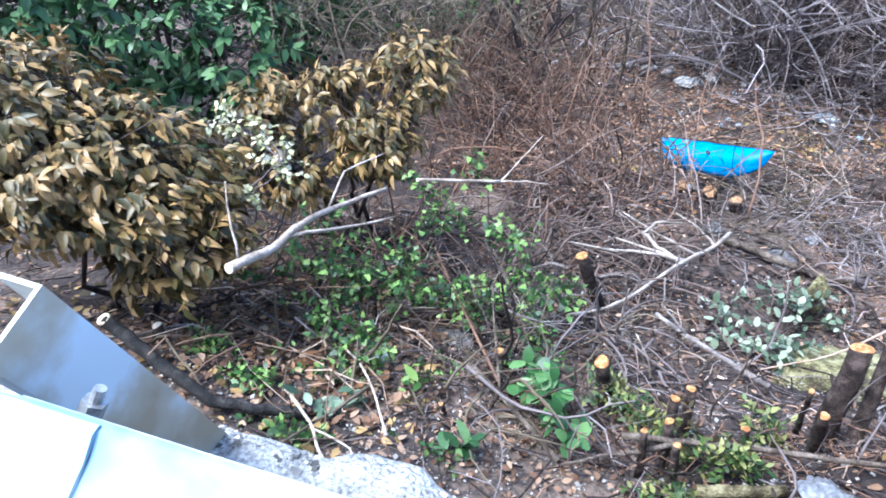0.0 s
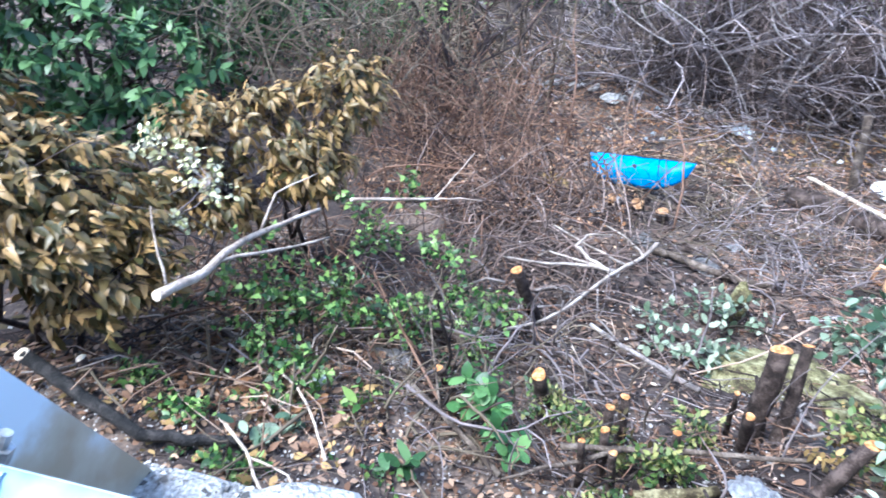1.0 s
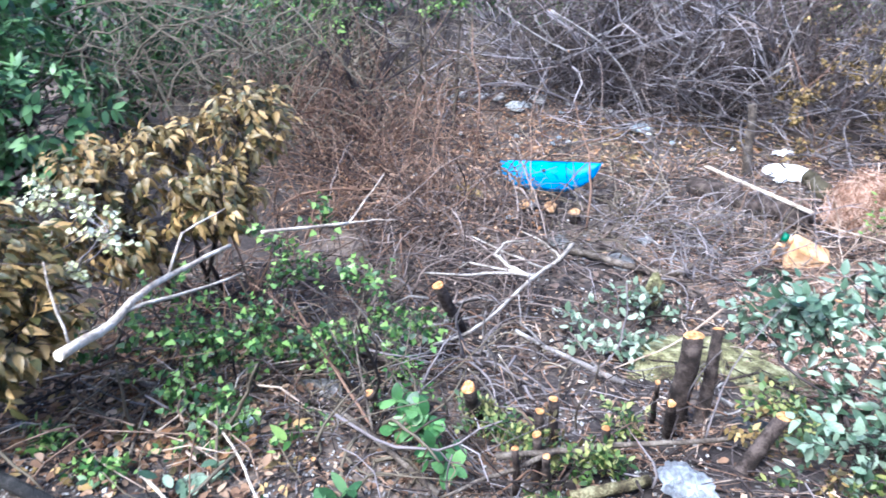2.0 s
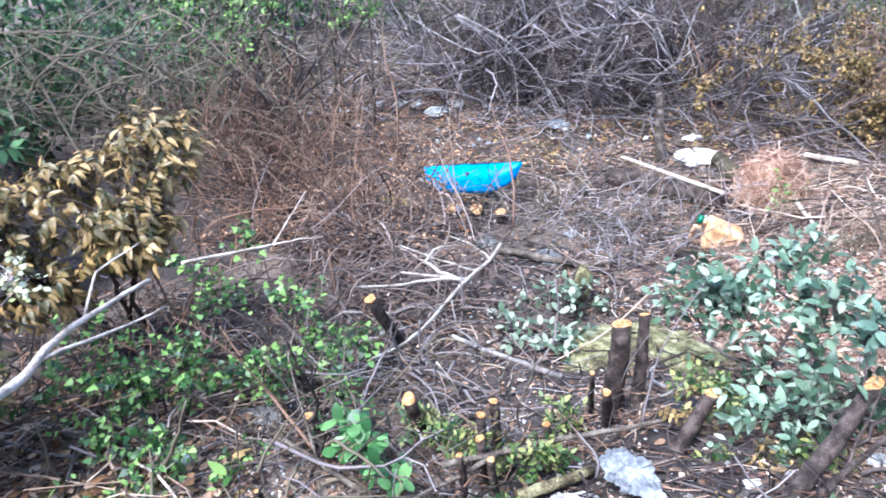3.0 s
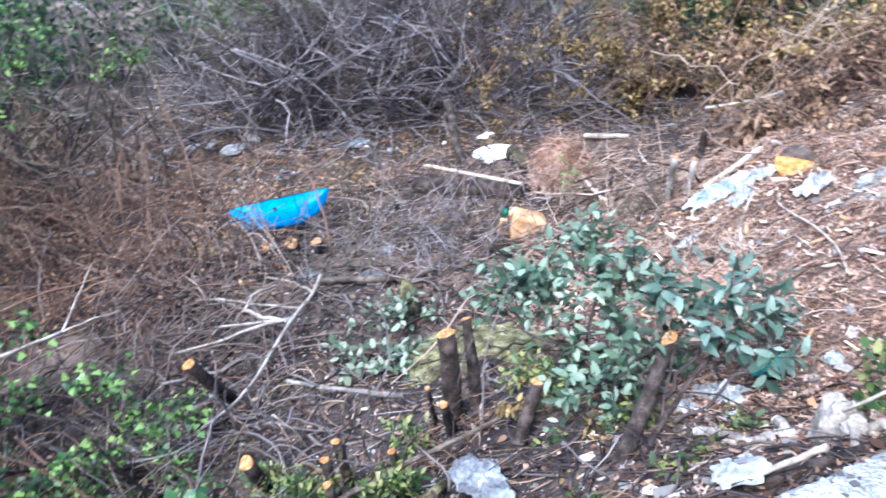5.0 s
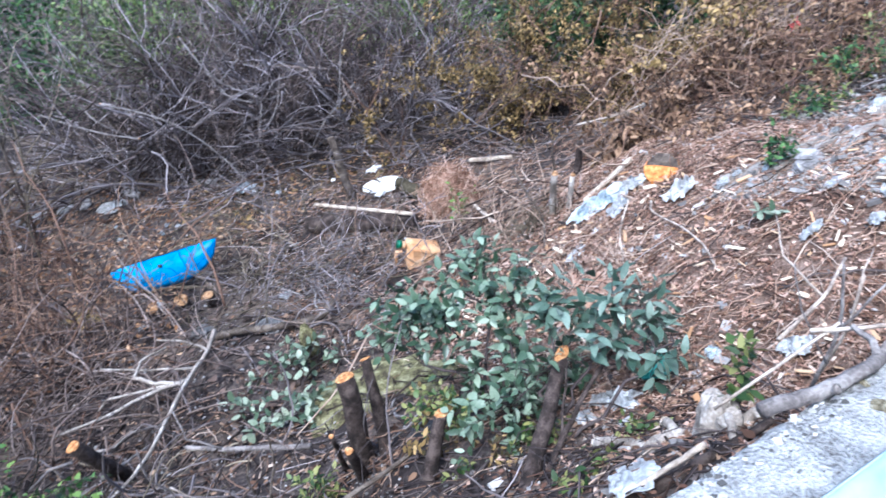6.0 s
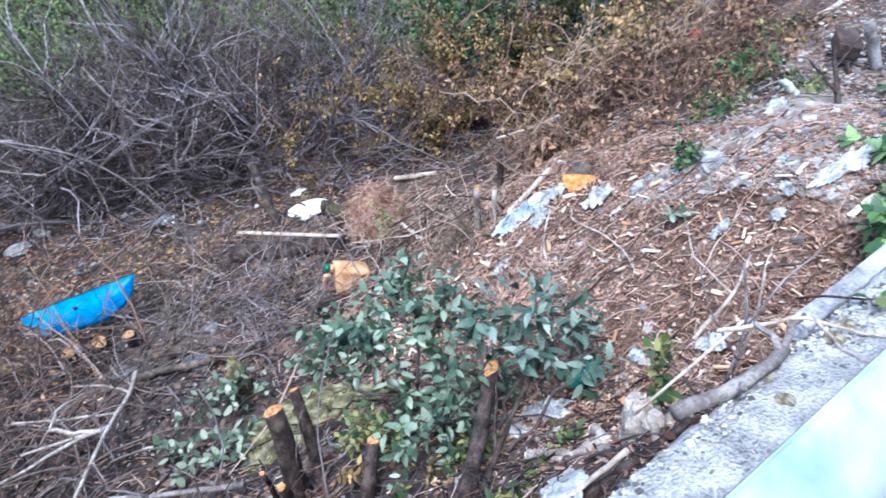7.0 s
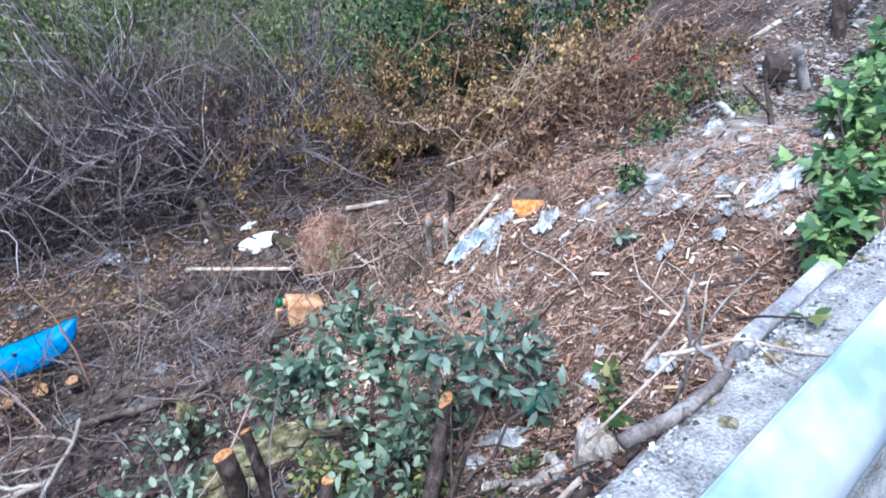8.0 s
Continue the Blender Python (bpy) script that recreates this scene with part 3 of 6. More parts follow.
shrub("young_tree", "thin young tree with fresh light green leaves", (-1.3, 5.5, -0.98),
      [((-1.5, 5.2, 0.12), (0.42, 0.3, 0.26)), ((-1.15, 5.3, 0.42), (0.4, 0.35, 0.3)), ((-0.56, 5.55, 0.17), (0.26, 0.22, 0.13)), ((-1.9, 5.3, 0.45), (0.5, 0.4, 0.35))],
      130, 7, 0.045, YOUNG, "oval", 0.25, 0.1, 0.1, 90, TWIG_DARK, 0.1, 0.2, 12, 0.014, 0.2, 1.0)


def hedge(name, label, blobs, count, size, mats, base):
    """A far thick mass of leaves over a few stems."""
    thing = empty(name, base, label, "hedge")
    P, U, pick = in_blob(blobs, count, 0.6)
    back = U[:, 1] > 0.25
    P[back, 1] -= 2 * (P[back, 1] - np.array([b[0][1] for b in blobs])[pick][back])
    U[back, 1] *= -1
    D = U * 0.5 + rng.normal(0, 0.7, P.shape) + np.array((0, 0, -0.3))
    N = U + rng.normal(0, 0.4, P.shape) + np.array((0, 0, 0.5))
    v, f = leaves(P, D, N, size * (0.6 + 0.7 * rng.random(count)), "oval", 0.26, 0.1, 0.15)
    under(link("crown", v, f, mats[0]), thing)["kind"] = "stuff"
    polys = []
    for c, r in blobs:
        for _ in range(6):
            a = np.array(c) + rng.normal(0, 0.4, 3) * np.array(r)
            z = height(a[0], a[1])
            polys.append((wander((a[0], a[1], z), a + np.array((0, 0, r[2] * 0.6)), 6, 0.06), 0.02, 0.006))
    pieces("stem", polys, 5, BARK_DARK, thing, 60)
    return thing


hedge("green_hedge", "rank green hedge of bramble and ivy, leaf colour lightened as lit", [((1.2, 8.4, 0.2), (1.2, 0.9, 1.1)), ((2.8, 8.0, 0.2), (1.6, 0.9, 1.1)), ((4.6, 7.2, 0.2), (1.4, 0.9, 1.0)), ((2.6, 9.0, 1.4), (2.6, 0.8, 1.0))], 60000, 0.048, HEDGE_LIT, (2.0, 8.4, -0.9))
# this hedge takes its shade from the darkened leaf colour
hedge("green_hedge", "overgrown green hedge behind golden brush, shade put into leaf colour", [((4.4, 5.4, 0.3), (1.0, 0.7, 0.8)), ((5.4, 4.75, 0.38), (1.0, 0.8, 0.85)), ((6.7, 4.7, 0.6), (1.0, 0.8, 0.9)), ((7.8, 4.2, 0.8), (1.2, 0.9, 0.9))], 24000, 0.055, HEDGE_SHADED, (6.5, 5.6, -0.3))
hedge("green_hedge", "dark green hedge behind laurel shrub", [((-4.6, 4.4, 0.5), (1.4, 1.0, 1.4)), ((-3.4, 5.4, 0.4), (0.9, 1.0, 1.3)), ((-3.2, 8.6, 0.7), (1.8, 1.0, 1.6)), ((-2.3, 7.7, 0.0), (0.9, 0.5, 0.9)), ((-3.0, 6.4, -0.45), (1.1, 0.5, 0.55)), ((-4.2, 6.6, -0.2), (1.0, 0.6, 0.8)), ((-1.5, 10.2, 0.3), (1.8, 0.8, 1.3)), ((0.2, 9.9, 0.0), (1.0, 0.7, 1.0))], 36000, 0.065, HEDGE, (-3.6, 5.2, -0.9))


def thicket(name, label, centre, spread, count, length, material, r=0.004, arch=0.5, lean=(0, 0, 0.7), fork=2, wild=0.5, second=None):
    """A tangle of thin, forking, arching stems."""
    thing = empty(name, (centre[0], centre[1], height(centre[0], centre[1])), label, "brushwood")
    polys, twig = [], []
    for _ in range(count):
        x, y = centre[0] + rng.normal(0, spread[0]), centre[1] + rng.normal(0, spread[1])
        p = np.array((x, y, height(x, y) + 0.02 + abs(rng.normal(0, 1)) * spread[2]))
        d = unit(np.array(lean) + rng.normal(0, wild, 3))
        ln = length * (0.5 + 0.8 * rng.random())
        n = 9
        pts = [p]
        bend = rng.normal(0, 0.22, 3)
        for k in range(n - 1):
            d = unit(d + bend + np.array((0, 0, -arch * 0.22)) + rng.normal(0, 0.15, 3))
            q = pts[-1] + d * ln / n
            z = height(q[0], q[1]) + 0.015
            if q[2] < z:
                q[2] = z
                d[2] = abs(d[2]) * 0.4
            pts.append(q)
        pts = np.array(pts)
        rr = r * (0.5 + 1.4 * rng.random() ** 2)
        polys.append((pts, rr, rr * 0.35))
        for _ in range(fork):
            k = rng.integers(2, n - 1)
            dd = unit(pts[k] - pts[k - 1] + rng.normal(0, 0.6, 3))
            e = pts[k] + dd * ln * 0.35 * rng.random()
            e[2] = max(e[2], height(e[0], e[1]) + 0.01)
            twig.append((wander(pts[k], e, 4, 0.08), rr * 0.5, rr * 0.2))
    pieces("stem", polys, 4, material, thing, 110)
    if twig:
        v, f = tubes(twig, 3, False)
        under(link("twig", v, f, second or material), thing)["kind"] = "stuff"
    return thing


thicket("bramble_thicket", "tangle of dead red-brown bramble stems", (-0.95, 4.5), (0.5, 0.6, 0.10), 520, 0.8, TWIG_RED, 0.0038, 0.6, (0.1, -0.1, 0.6), 2, 0.6, TWIG_DARK)
thicket("bramble_thicket", "long arching dead bramble canes", (-0.8, 4.5), (0.6, 0.6, 0.05), 90, 1.5, TWIG_RED, 0.0055, 0.75, (0.15, -0.1, 0.9), 3, 0.6)
thicket("bramble_thicket", "upright reddish dead stems before the path", (-1.75, 5.7), (0.5, 0.5, 0.08), 240, 1.1, TWIG_RED, 0.005, 0.25, (0.0, 0, 1.2), 2, 0.4, TWIG_DARK)
thicket("brushwood_heap", "tangled heap of fine grey dead twigs", (-0.34, 3.8), (0.36, 0.43, 0.08), 400, 0.72, TWIG_HAZE, 0.0042, 0.6, (0.1, -0.2, 0.25), 2, 0.6, TWIG_DARK)
thicket("brushwood_heap", "fan of fine grey dead twigs over soil", (1.15, 3.95), (0.35, 0.35, 0.05), 150, 0.65, TWIG_GREY, 0.0035, 0.4, (0.3, 0.0, 0.6), 2, 0.55)
thicket("brushwood_heap", "scattered grey brush beside blue umbrella", (0.9, 4.5), (0.6, 0.5, 0.04), 200, 0.6, TWIG_OLIVE, 0.0035, 0.5, (0.2, 0.0, 0.35), 2, 0.6)

# dark twig colour here paints the shade at the pile's foot
thicket("brushwood_heap", "fine twigs at foot of brushwood pile, coloured dark as shade", (1.5, 6.8), (0.9, 0.3, 0.1), 420, 0.8, TWIG_DARK, 0.005, 0.2, (0.1, -0.2, 0.8), 2, 0.6)
thicket("brushwood_heap", "dry brown stems along far slope", (4.4, 2.9), (0.7, 0.4, 0.03), 420, 0.45, TWIG_RED, 0.0035, 0.5, (0.1, -0.1, 0.4), 1, 0.6, TWIG_DARK)
thicket("brushwood_heap", "dark tangled twigs under golden shrub", (-1.35, 2.6), (0.4, 0.35, 0.08), 200, 0.6, TWIG_RED, 0.004, 0.4, (0.2, -0.1, 0.5), 2, 0.6, TWIG_DARK)
thicket("brushwood_heap", "low grey and brown twigs around ivy", (-0.7, 2.2), (0.45, 0.4, 0.05), 150, 0.5, TWIG_OLIVE, 0.0045, 0.4, (0.1, -0.1, 0.3), 1, 0.6, TWIG_GREY)
thicket("brushwood_heap", "loose grey branches over dark soil", (-0.85, 1.85), (0.5, 0.22, 0.03), 45, 0.55, TWIG_OLIVE, 0.0055, 0.3, (0.2, -0.2, 0.15), 2, 0.55)
thicket("brushwood_heap", "long grey branches lying over ivy", (-0.95, 1.9), (0.45, 0.3, 0.12), 24, 0.65, TWIG_GREY, 0.0045, 0.5, (0.6, -0.15, 0.05), 3, 0.45, TWIG_GREY)
thicket("brushwood_heap", "long dark branches lying through ivy", (-0.7, 2.1), (0.5, 0.35, 0.08), 30, 0.65, BARK_DARK, 0.0060, 0.35, (0.7, -0.2, 0.05), 2, 0.4, TWIG_DARK)
thicket("brushwood_heap", "low tangle of brown twigs among stumps", (-0.1, 2.25), (0.4, 0.35, 0.04), 110, 0.5, TWIG_GREY, 0.0045, 0.45, (0.1, -0.1, 0.25), 2, 0.6, TWIG_RED)
thicket("brushwood_heap", "thin reddish stems beside cut saplings", (0.25, 1.8), (0.3, 0.15, 0.02), 60, 0.28, TWIG_RED, 0.003, 0.4, (0.0, 0.0, 0.5), 1, 0.6)
thicket("grass_tuft", "tuft of brown withered stems on mulch", (2.28, 3.18), (0.10, 0.09, 0.01), 90, 0.26, TWIG_OLIVE, 0.003, 0.2, (0.0, 0.0, 1.0), 1, 0.35, TWIG_TAN)
thicket("brushwood_heap", "loose brown twigs below slope", (2.2, 3.6), (0.5, 0.6, 0.03), 220, 0.5, TWIG_TAN, 0.0032, 0.5, (0.1, -0.1, 0.3), 1, 0.6, TWIG_RED)


def cut_bush(name, label, spots, material, r, length, fork=5, sub=3, hang=(0, -0.5, 0.35), lv=None, lv_n=0, lv_size=0.04, second=None):
    """Piled or standing cut branches that fork twice; a few dry leaves on some."""
    c = np.mean([s[0] for s in spots], axis=0)
    thing = empty(name, (c[0], c[1], height(c[0], c[1])), label, "brushwood")
    big, mid, fine = [], [], []
    for at, ext, k in spots:
        for _ in range(k):
            p = np.array(at) + rng.normal(0, 1, 3) * np.array(ext) * 0.6
            p[2] = max(p[2], height(p[0], p[1]) + 0.05)
            d = unit(np.array(hang) + rng.normal(0, 0.75, 3))
            a = p - d * length * 0.5
            a[2] = max(a[2], height(a[0], a[1]) + 0.01)
            b = p + d * length * 0.5
            b[2] = max(b[2], height(b[0], b[1]) + 0.05)
            line = wander(a, b, 8, 0.022, 0.06)
            rr = r * (0.5 + 0.9 * rng.random())
            big.append((line, rr, rr * 0.45))
            for _ in range(fork):
                i = rng.integers(2, 8)
                dd = unit(unit(line[i] - line[i - 1]) + rng.normal(0, 0.5, 3))
                e = line[i] + dd * length * (0.2 + 0.3 * rng.random())
                e[2] = max(e[2], height(e[0], e[1]) + 0.02)
                l2 = wander(line[i], e, 6, 0.05, 0.04)
                mid.append((l2, rr * 0.45, rr * 0.18))
                for _ in range(sub):
                    j = rng.integers(2, 6)
                    d3 = unit(unit(l2[j] - l2[j - 1]) + rng.normal(0, 0.55, 3))
                    e3 = l2[j] + d3 * length * (0.10 + 0.15 * rng.random())
                    fine.append((wander(l2[j], e3, 4, 0.06), rr * 0.2, rr * 0.08))
    for nm, pl, sides, most in (("branch", big, 6, 120), ("side_branch", mid, 4, 150), ("twig", fine, 3, 0)):
        pieces(nm, pl, sides, (second or material) if nm == "twig" else material, thing, most)
    if lv:
        pool = np.concatenate([q[0][1:] for q in fine])
        clump = np.array([max(0.0, noise.noise((q[0] * 2.6, q[1] * 2.6, q[2] * 3.4)) + 0.08) for q in pool]) ** 1.3 + 0.012
        O = pool[rng.choice(len(pool), lv_n, p=clump / clump.sum())] + rng.normal(0, 0.012, (lv_n, 3))
        D = rng.normal(0, 0.6, O.shape) + np.array((0, 0, -0.5))
        N = rng.normal(0, 0.6, O.shape) + np.array((0, -0.4, 0.7))
        v, f = leaves(O, D, N, lv_size * (0.6 + 0.7 * rng.random(lv_n)), "oval", 0.26, 0.3, 0.3)
        under(link("dry_leaves", v, f, lv[0]), thing)["kind"] = "stuff"
    return thing


def bare_bush(name, label, feet, length, r, material, second, lean=(0.0, -0.2, 0.9), wild=0.55, forks=6, twigs=4, kink=0.09, most=(150, 200)):
    """A leafless bush: stems fan out from each foot, bend gently and fork twice."""
    c = np.mean([f[:2] for f in feet], axis=0)
    thing = empty(name, (c[0], c[1], height(c[0], c[1])), label, "brushwood")

    def grow(p, d, ln, n, bend, rise):
        pts, turn = [p], rng.normal(0, bend, 3)
        for _ in range(n - 1):
            d = unit(d + turn + np.array((0, 0, rise)) + rng.normal(0, kink, 3))
            q = pts[-1] + d * ln / (n - 1)
            q[2] = max(q[2], float(land(q[0], q[1])) + 0.03)
            pts.append(q)
        return np.array(pts)
    big, mid, fine = [], [], []
    for x, y, stems in feet:
        for _ in range(stems):
            p = np.array((x + rng.normal(0, 0.16), y + rng.normal(0, 0.14), 0.0))
            p[2] = float(land(p[0], p[1])) - 0.02
            ln = length * (0.6 + 0.6 * rng.random())
            main = grow(p, unit(np.array(lean) + rng.normal(0, wild, 3) * np.array((1, 1, 0.5))), ln, 9, 0.06, -0.03)
            rr = r * (0.55 + 0.9 * rng.random() ** 1.5)
            big.append((main, rr, rr * 0.35))
            for _ in range(forks):
                i = int(rng.integers(2, 9))
                d = unit(unit(main[i] - main[i - 1]) + rng.normal(0, 0.42, 3))
                side = grow(main[i], d, ln * (0.25 + 0.3 * rng.random()), 6, 0.09, 0.02)
                mid.append((side, rr * 0.45, rr * 0.16))
                for _ in range(twigs):
                    j = int(rng.integers(1, 6))
                    d3 = unit(unit(side[j] - side[j - 1]) + rng.normal(0, 0.5, 3))
                    fine.append((grow(side[j], d3, ln * (0.08 + 0.16 * rng.random()), 4, 0.1, 0.02), rr * 0.2, rr * 0.07))
    for nm, pl, sides, single in (("branch", big, 6, most[0]), ("side_branch", mid, 4, most[1]), ("twig", fine, 3, 0)):
        pieces(nm, pl, sides, second if nm == "twig" else material, thing, single)
    return thing


PILE_FEET = [(-0.05 + 0.18 * i + 0.06 * math.sin(5.0 * i), 7.05 - 0.072 * i + 0.7 * (i % 3) / 2 + 0.05 * math.sin(3.0 * i), 9) for i in range(20)]
bare_bush("brushwood_pile", "big pile of grey leafless cut branches", PILE_FEET, 1.7, 0.0130, TWIG_PILE, TWIG_PILE, (0.0, -0.3, 0.75), 0.7, 6, 4, 0.17)
BACK_FEET = [(0.5 + 0.3 * i, 7.65 - 0.07 * i + 0.12 * math.sin(4.0 * i), 10) for i in range(11)]
bare_bush("brushwood_pile", "dark leafless brush behind grey pile", BACK_FEET, 2.1, 0.0085, TWIG_HAZE, TWIG_HAZE, (0.0, -0.15, 0.8), 0.6, 8, 5, 0.12, (60, 40))
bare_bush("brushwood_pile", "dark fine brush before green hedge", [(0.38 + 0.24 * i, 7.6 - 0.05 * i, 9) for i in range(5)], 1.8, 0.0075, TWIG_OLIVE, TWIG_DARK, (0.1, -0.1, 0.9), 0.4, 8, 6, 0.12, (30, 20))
HAZE_FEET = [(0.9 + 0.3 * i, 7.15 - 0.08 * i + 0.1 * math.sin(3.0 * i), 9) for i in range(9)]
bare_bush("brushwood_pile", "fine brown twigs over grey pile", HAZE_FEET, 1.75, 0.0075, TWIG_HAZE, TWIG_HAZE, (0.1, -0.1, 0.9), 0.5, 9, 7, 0.12, (40, 40))
# low filling in dark colour stands for the pile's shadowed inside
cut_bush("brushwood_pile", "leafless branches heaped low on litter, coloured dark as shade", [((0.9, 6.95, -0.4), (0.8, 0.35, 0.32), 85), ((2.3, 6.5, -0.35), (0.8, 0.35, 0.32), 85)], TWIG_DARK, 0.0065, 0.9, 6, 5, (0.3, -0.15, 0.1), second=TWIG_DARK)
cut_bush("brushwood_pile", "cut branches with dry golden leaves", [((3.35, 5.1, -0.2), (0.5, 0.4, 0.32), 44), ((3.55, 4.95, -0.45), (0.4, 0.25, 0.18), 22), ((2.35, 5.55, -0.25), (0.35, 0.2, 0.28), 6), ((4.1, 4.3, -0.32), (0.55, 0.4, 0.2), 44), ((4.3, 4.75, 0.25), (0.5, 0.2, 0.3), 26), ((4.7, 3.8, -0.18), (0.5, 0.3, 0.16), 30)], TWIG_RED, 0.006, 0.62, 4, 4, lv=DRY, lv_n=31000, lv_size=0.030, second=TWIG_DARK)
cut_bush("brushwood_pile", "dry branches with withered brown leaves", [((3.5, 3.5, -0.25), (0.5, 0.35, 0.12), 30), ((4.0, 2.95, -0.05), (0.5, 0.35, 0.12), 36), ((4.5, 3.4, 0.02), (0.5, 0.3, 0.15), 30)], TWIG_RED, 0.005, 0.55, 4, 4, (0.2, -0.3, 0.3), lv=BROWN_LEAF, lv_n=7500, lv_size=0.034, second=TWIG_DARK)
cut_bush("brushwood_pile", "tan dry branches over the rubbish slope", [((3.6, 3.5, -0.15), (0.6, 0.4, 0.12), 16), ((4.3, 3.3, 0.0), (0.6, 0.4, 0.15), 16)], TWIG_TAN, 0.0055, 0.9, 4, 3, (0.2, -0.3, 0.4), lv=DRY, lv_n=1200, lv_size=0.04)
cut_bush("bare_shrub", "leafless grey shrub behind golden shrub", [((-2.2, 3.9, 0.0), (0.5, 0.4, 0.4), 30), ((-1.6, 4.3, -0.1), (0.4, 0.4, 0.35), 18)], TWIG_OLIVE, 0.006, 1.0, 5, 4, (0.6, -0.1, 0.25), second=TWIG_OLIVE)
thicket("sapling_thicket", "thin dark upright saplings before hedge", (-1.9, 6.7), (0.8, 0.6, 0.05), 260, 1.5, TWIG_OLIVE, 0.007, 0.12, (0.0, 0, 1.6), 3, 0.35, TWIG_OLIVE)


# ---- stumps and limbs ----
def cut_stem(name, a, b, r0, r1, bark, parent=None, label="", category="", cut=CUT, bow=0.04, group="", level=False):
    """A sawn stem: crooked bark tube with a separate pale cut face."""
    line = wander(a, b, 6, 0.009, bow)
    v, f = tubes([(line, r0, r1)], 10, True)
    for i in range(len(v)):
        k = 1 + 0.10 * noise.noise(Vector(v[i]) * 30)
        v[i] = line[i // 10] + (v[i] - line[i // 10]) * k
    d = unit(np.asarray(b, float) - np.asarray(a, float))
    turn = rng.random() * 2 * math.pi
    n1 = unit(np.cross(d, (math.cos(turn), math.sin(turn), 0.2)))
    n2 = np.cross(d, n1)
    slope = 0.05 + 0.3 * rng.random()
    if level:
        n1 = unit(np.array((0.0, 0.0, 1.0)) * -1 + d * d[2])
        n2 = np.cross(d, n1)
        slope = 0.9 * math.hypot(d[0], d[1]) / max(d[2], 0.35)
    for i in range(len(v) - 10, len(v)):
        v[i] = v[i] + d * slope * float(np.dot(v[i] - line[-1], n1))
    ob = link(name, v, f, bark)
    if parent:
        under(ob, parent)
    else:
        tagged(ob, label, category, group)
    V, F = [line[-1] + d * 0.005], []
    for rr, h in ((0.55, 0.0045), (0.93, 0.003), (0.99, -0.001)):
        for j in range(16):
            t = j * math.pi / 8
            V.append(line[-1] + d * (h + slope * r1 * rr * math.cos(t)) + (n1 * math.cos(t) + n2 * math.sin(t)) * r1 * rr * (1 + 0.06 * math.sin(3 * t)))
    for j in range(16):
        j2 = (j + 1) % 16
        F.append((0, 1 + j, 1 + j2))
        F.append((1 + j, 17 + j, 17 + j2, 1 + j2))
        F.append((17 + j, 33 + j, 33 + j2, 17 + j2))
    under(link("cut_face", np.array(V), F, cut, label="fresh orange sawn face" if cut in (CUT, CUT_ORANGE, CUT_OLD) else "pale sawn face"), ob)
    return ob


def stool(base, stems, label):
    thing = empty("coppiced_stump", base, label, "tree stump")
    for a, b, r0, r1 in stems:
        cut_stem("stem", a, b, r0, r1, BARK_DARK, thing, bow=0.0, level=b[2] - a[2] < 0.3)
    return thing


stool((0.74, 2.03, -0.75), [((0.74, 2.05, -0.86), (0.72, 2.04, -0.30), 0.047, 0.036), ((0.82, 2.0, -0.80), (0.845, 2.17, -0.355), 0.03, 0.021),
                            ((0.70, 1.98, -0.76), (0.625, 1.80, -0.415), 0.028, 0.015), ((0.66, 2.08, -0.78), (0.60, 1.92, -0.43), 0.012, 0.009)], "dark coppiced stump with fresh orange saw cuts")
stool((0.8, 1.6, -0.55), [((0.79, 1.60, -0.62), (0.94, 1.70, -0.335), 0.030, 0.022)], "dark leaning stump with orange saw cut")
stool((1.0, 1.3, -0.42), [((0.92, 1.21, -0.385), (1.375, 1.60, -0.215), 0.030, 0.022)], "dark leaning stump beside leafy shrub")
stool((-0.25, 2.78, -0.92), [((-0.18, 2.80, -0.95), (-0.28, 2.63, -0.57), 0.034, 0.028)], "dark cut stump in tangled grey twigs")
stool((-0.03, 1.98, -0.8), [((-0.02, 2.02, -0.86), (-0.07, 1.91, -0.53), 0.034, 0.026)], "slim dark stump with orange cut top")
stool((-0.46, 2.04, -0.8), [((-0.44, 2.06, -0.86), (-0.48, 2.03, -0.72), 0.026, 0.021)], "short dark stump with orange cut top")
for x, y, z, r in ((0.11, 1.57, -0.46, 0.014), (0.18, 1.66, -0.48, 0.018), (0.19, 1.77, -0.48, 0.020), (0.24, 1.86, -0.50, 0.020), (0.41, 1.72, -0.48, 0.017), (0.21, 1.55, -0.46, 0.015), (-0.56, 1.56, -0.60, 0.010)):
    g = height(x, y)
    cut_stem("cut_sapling", (x + 0.02, y + 0.03, min(g, z - 0.12) - 0.02), (x, y, z), r, r * 0.85, BARK_DARK, None, "small dark sapling cut off above ground", "tree stump", group="cut saplings")
cut_stem("cut_sapling", (-1.64, 1.48, -0.74), (-1.665, 1.45, -0.515), 0.022, 0.019, BARK_DARK, None, "low dark stub with pale cut top", "tree stump", CUT_PALE, group="cut saplings")
for x, y, z in ((0.11, 4.24, -0.91), (0.29, 4.22, -0.91), (0.45, 4.17, -0.91)):
    cut_stem("cut_sapling", (x + 0.02, y + 0.06, -1.04), (x, y, z), 0.045, 0.042, BARK_DARK, None, "low stump with weathered brown cut", "tree stump", CUT_OLD, group="cut saplings")
cut_stem("sawn_log", (2.93, 2.78, -0.45), (2.76, 2.57, -0.215), 0.10, 0.09, BARK_BROWN, None, "short dark log with bright orange sawn face", "log", CUT_ORANGE)
cut_stem("tree_stump", (3.46, 1.75, -0.05), (3.39, 1.66, 0.14), 0.06, 0.045, BARK_DARK, None, "low dark stump with pale orange cut", "tree stump")
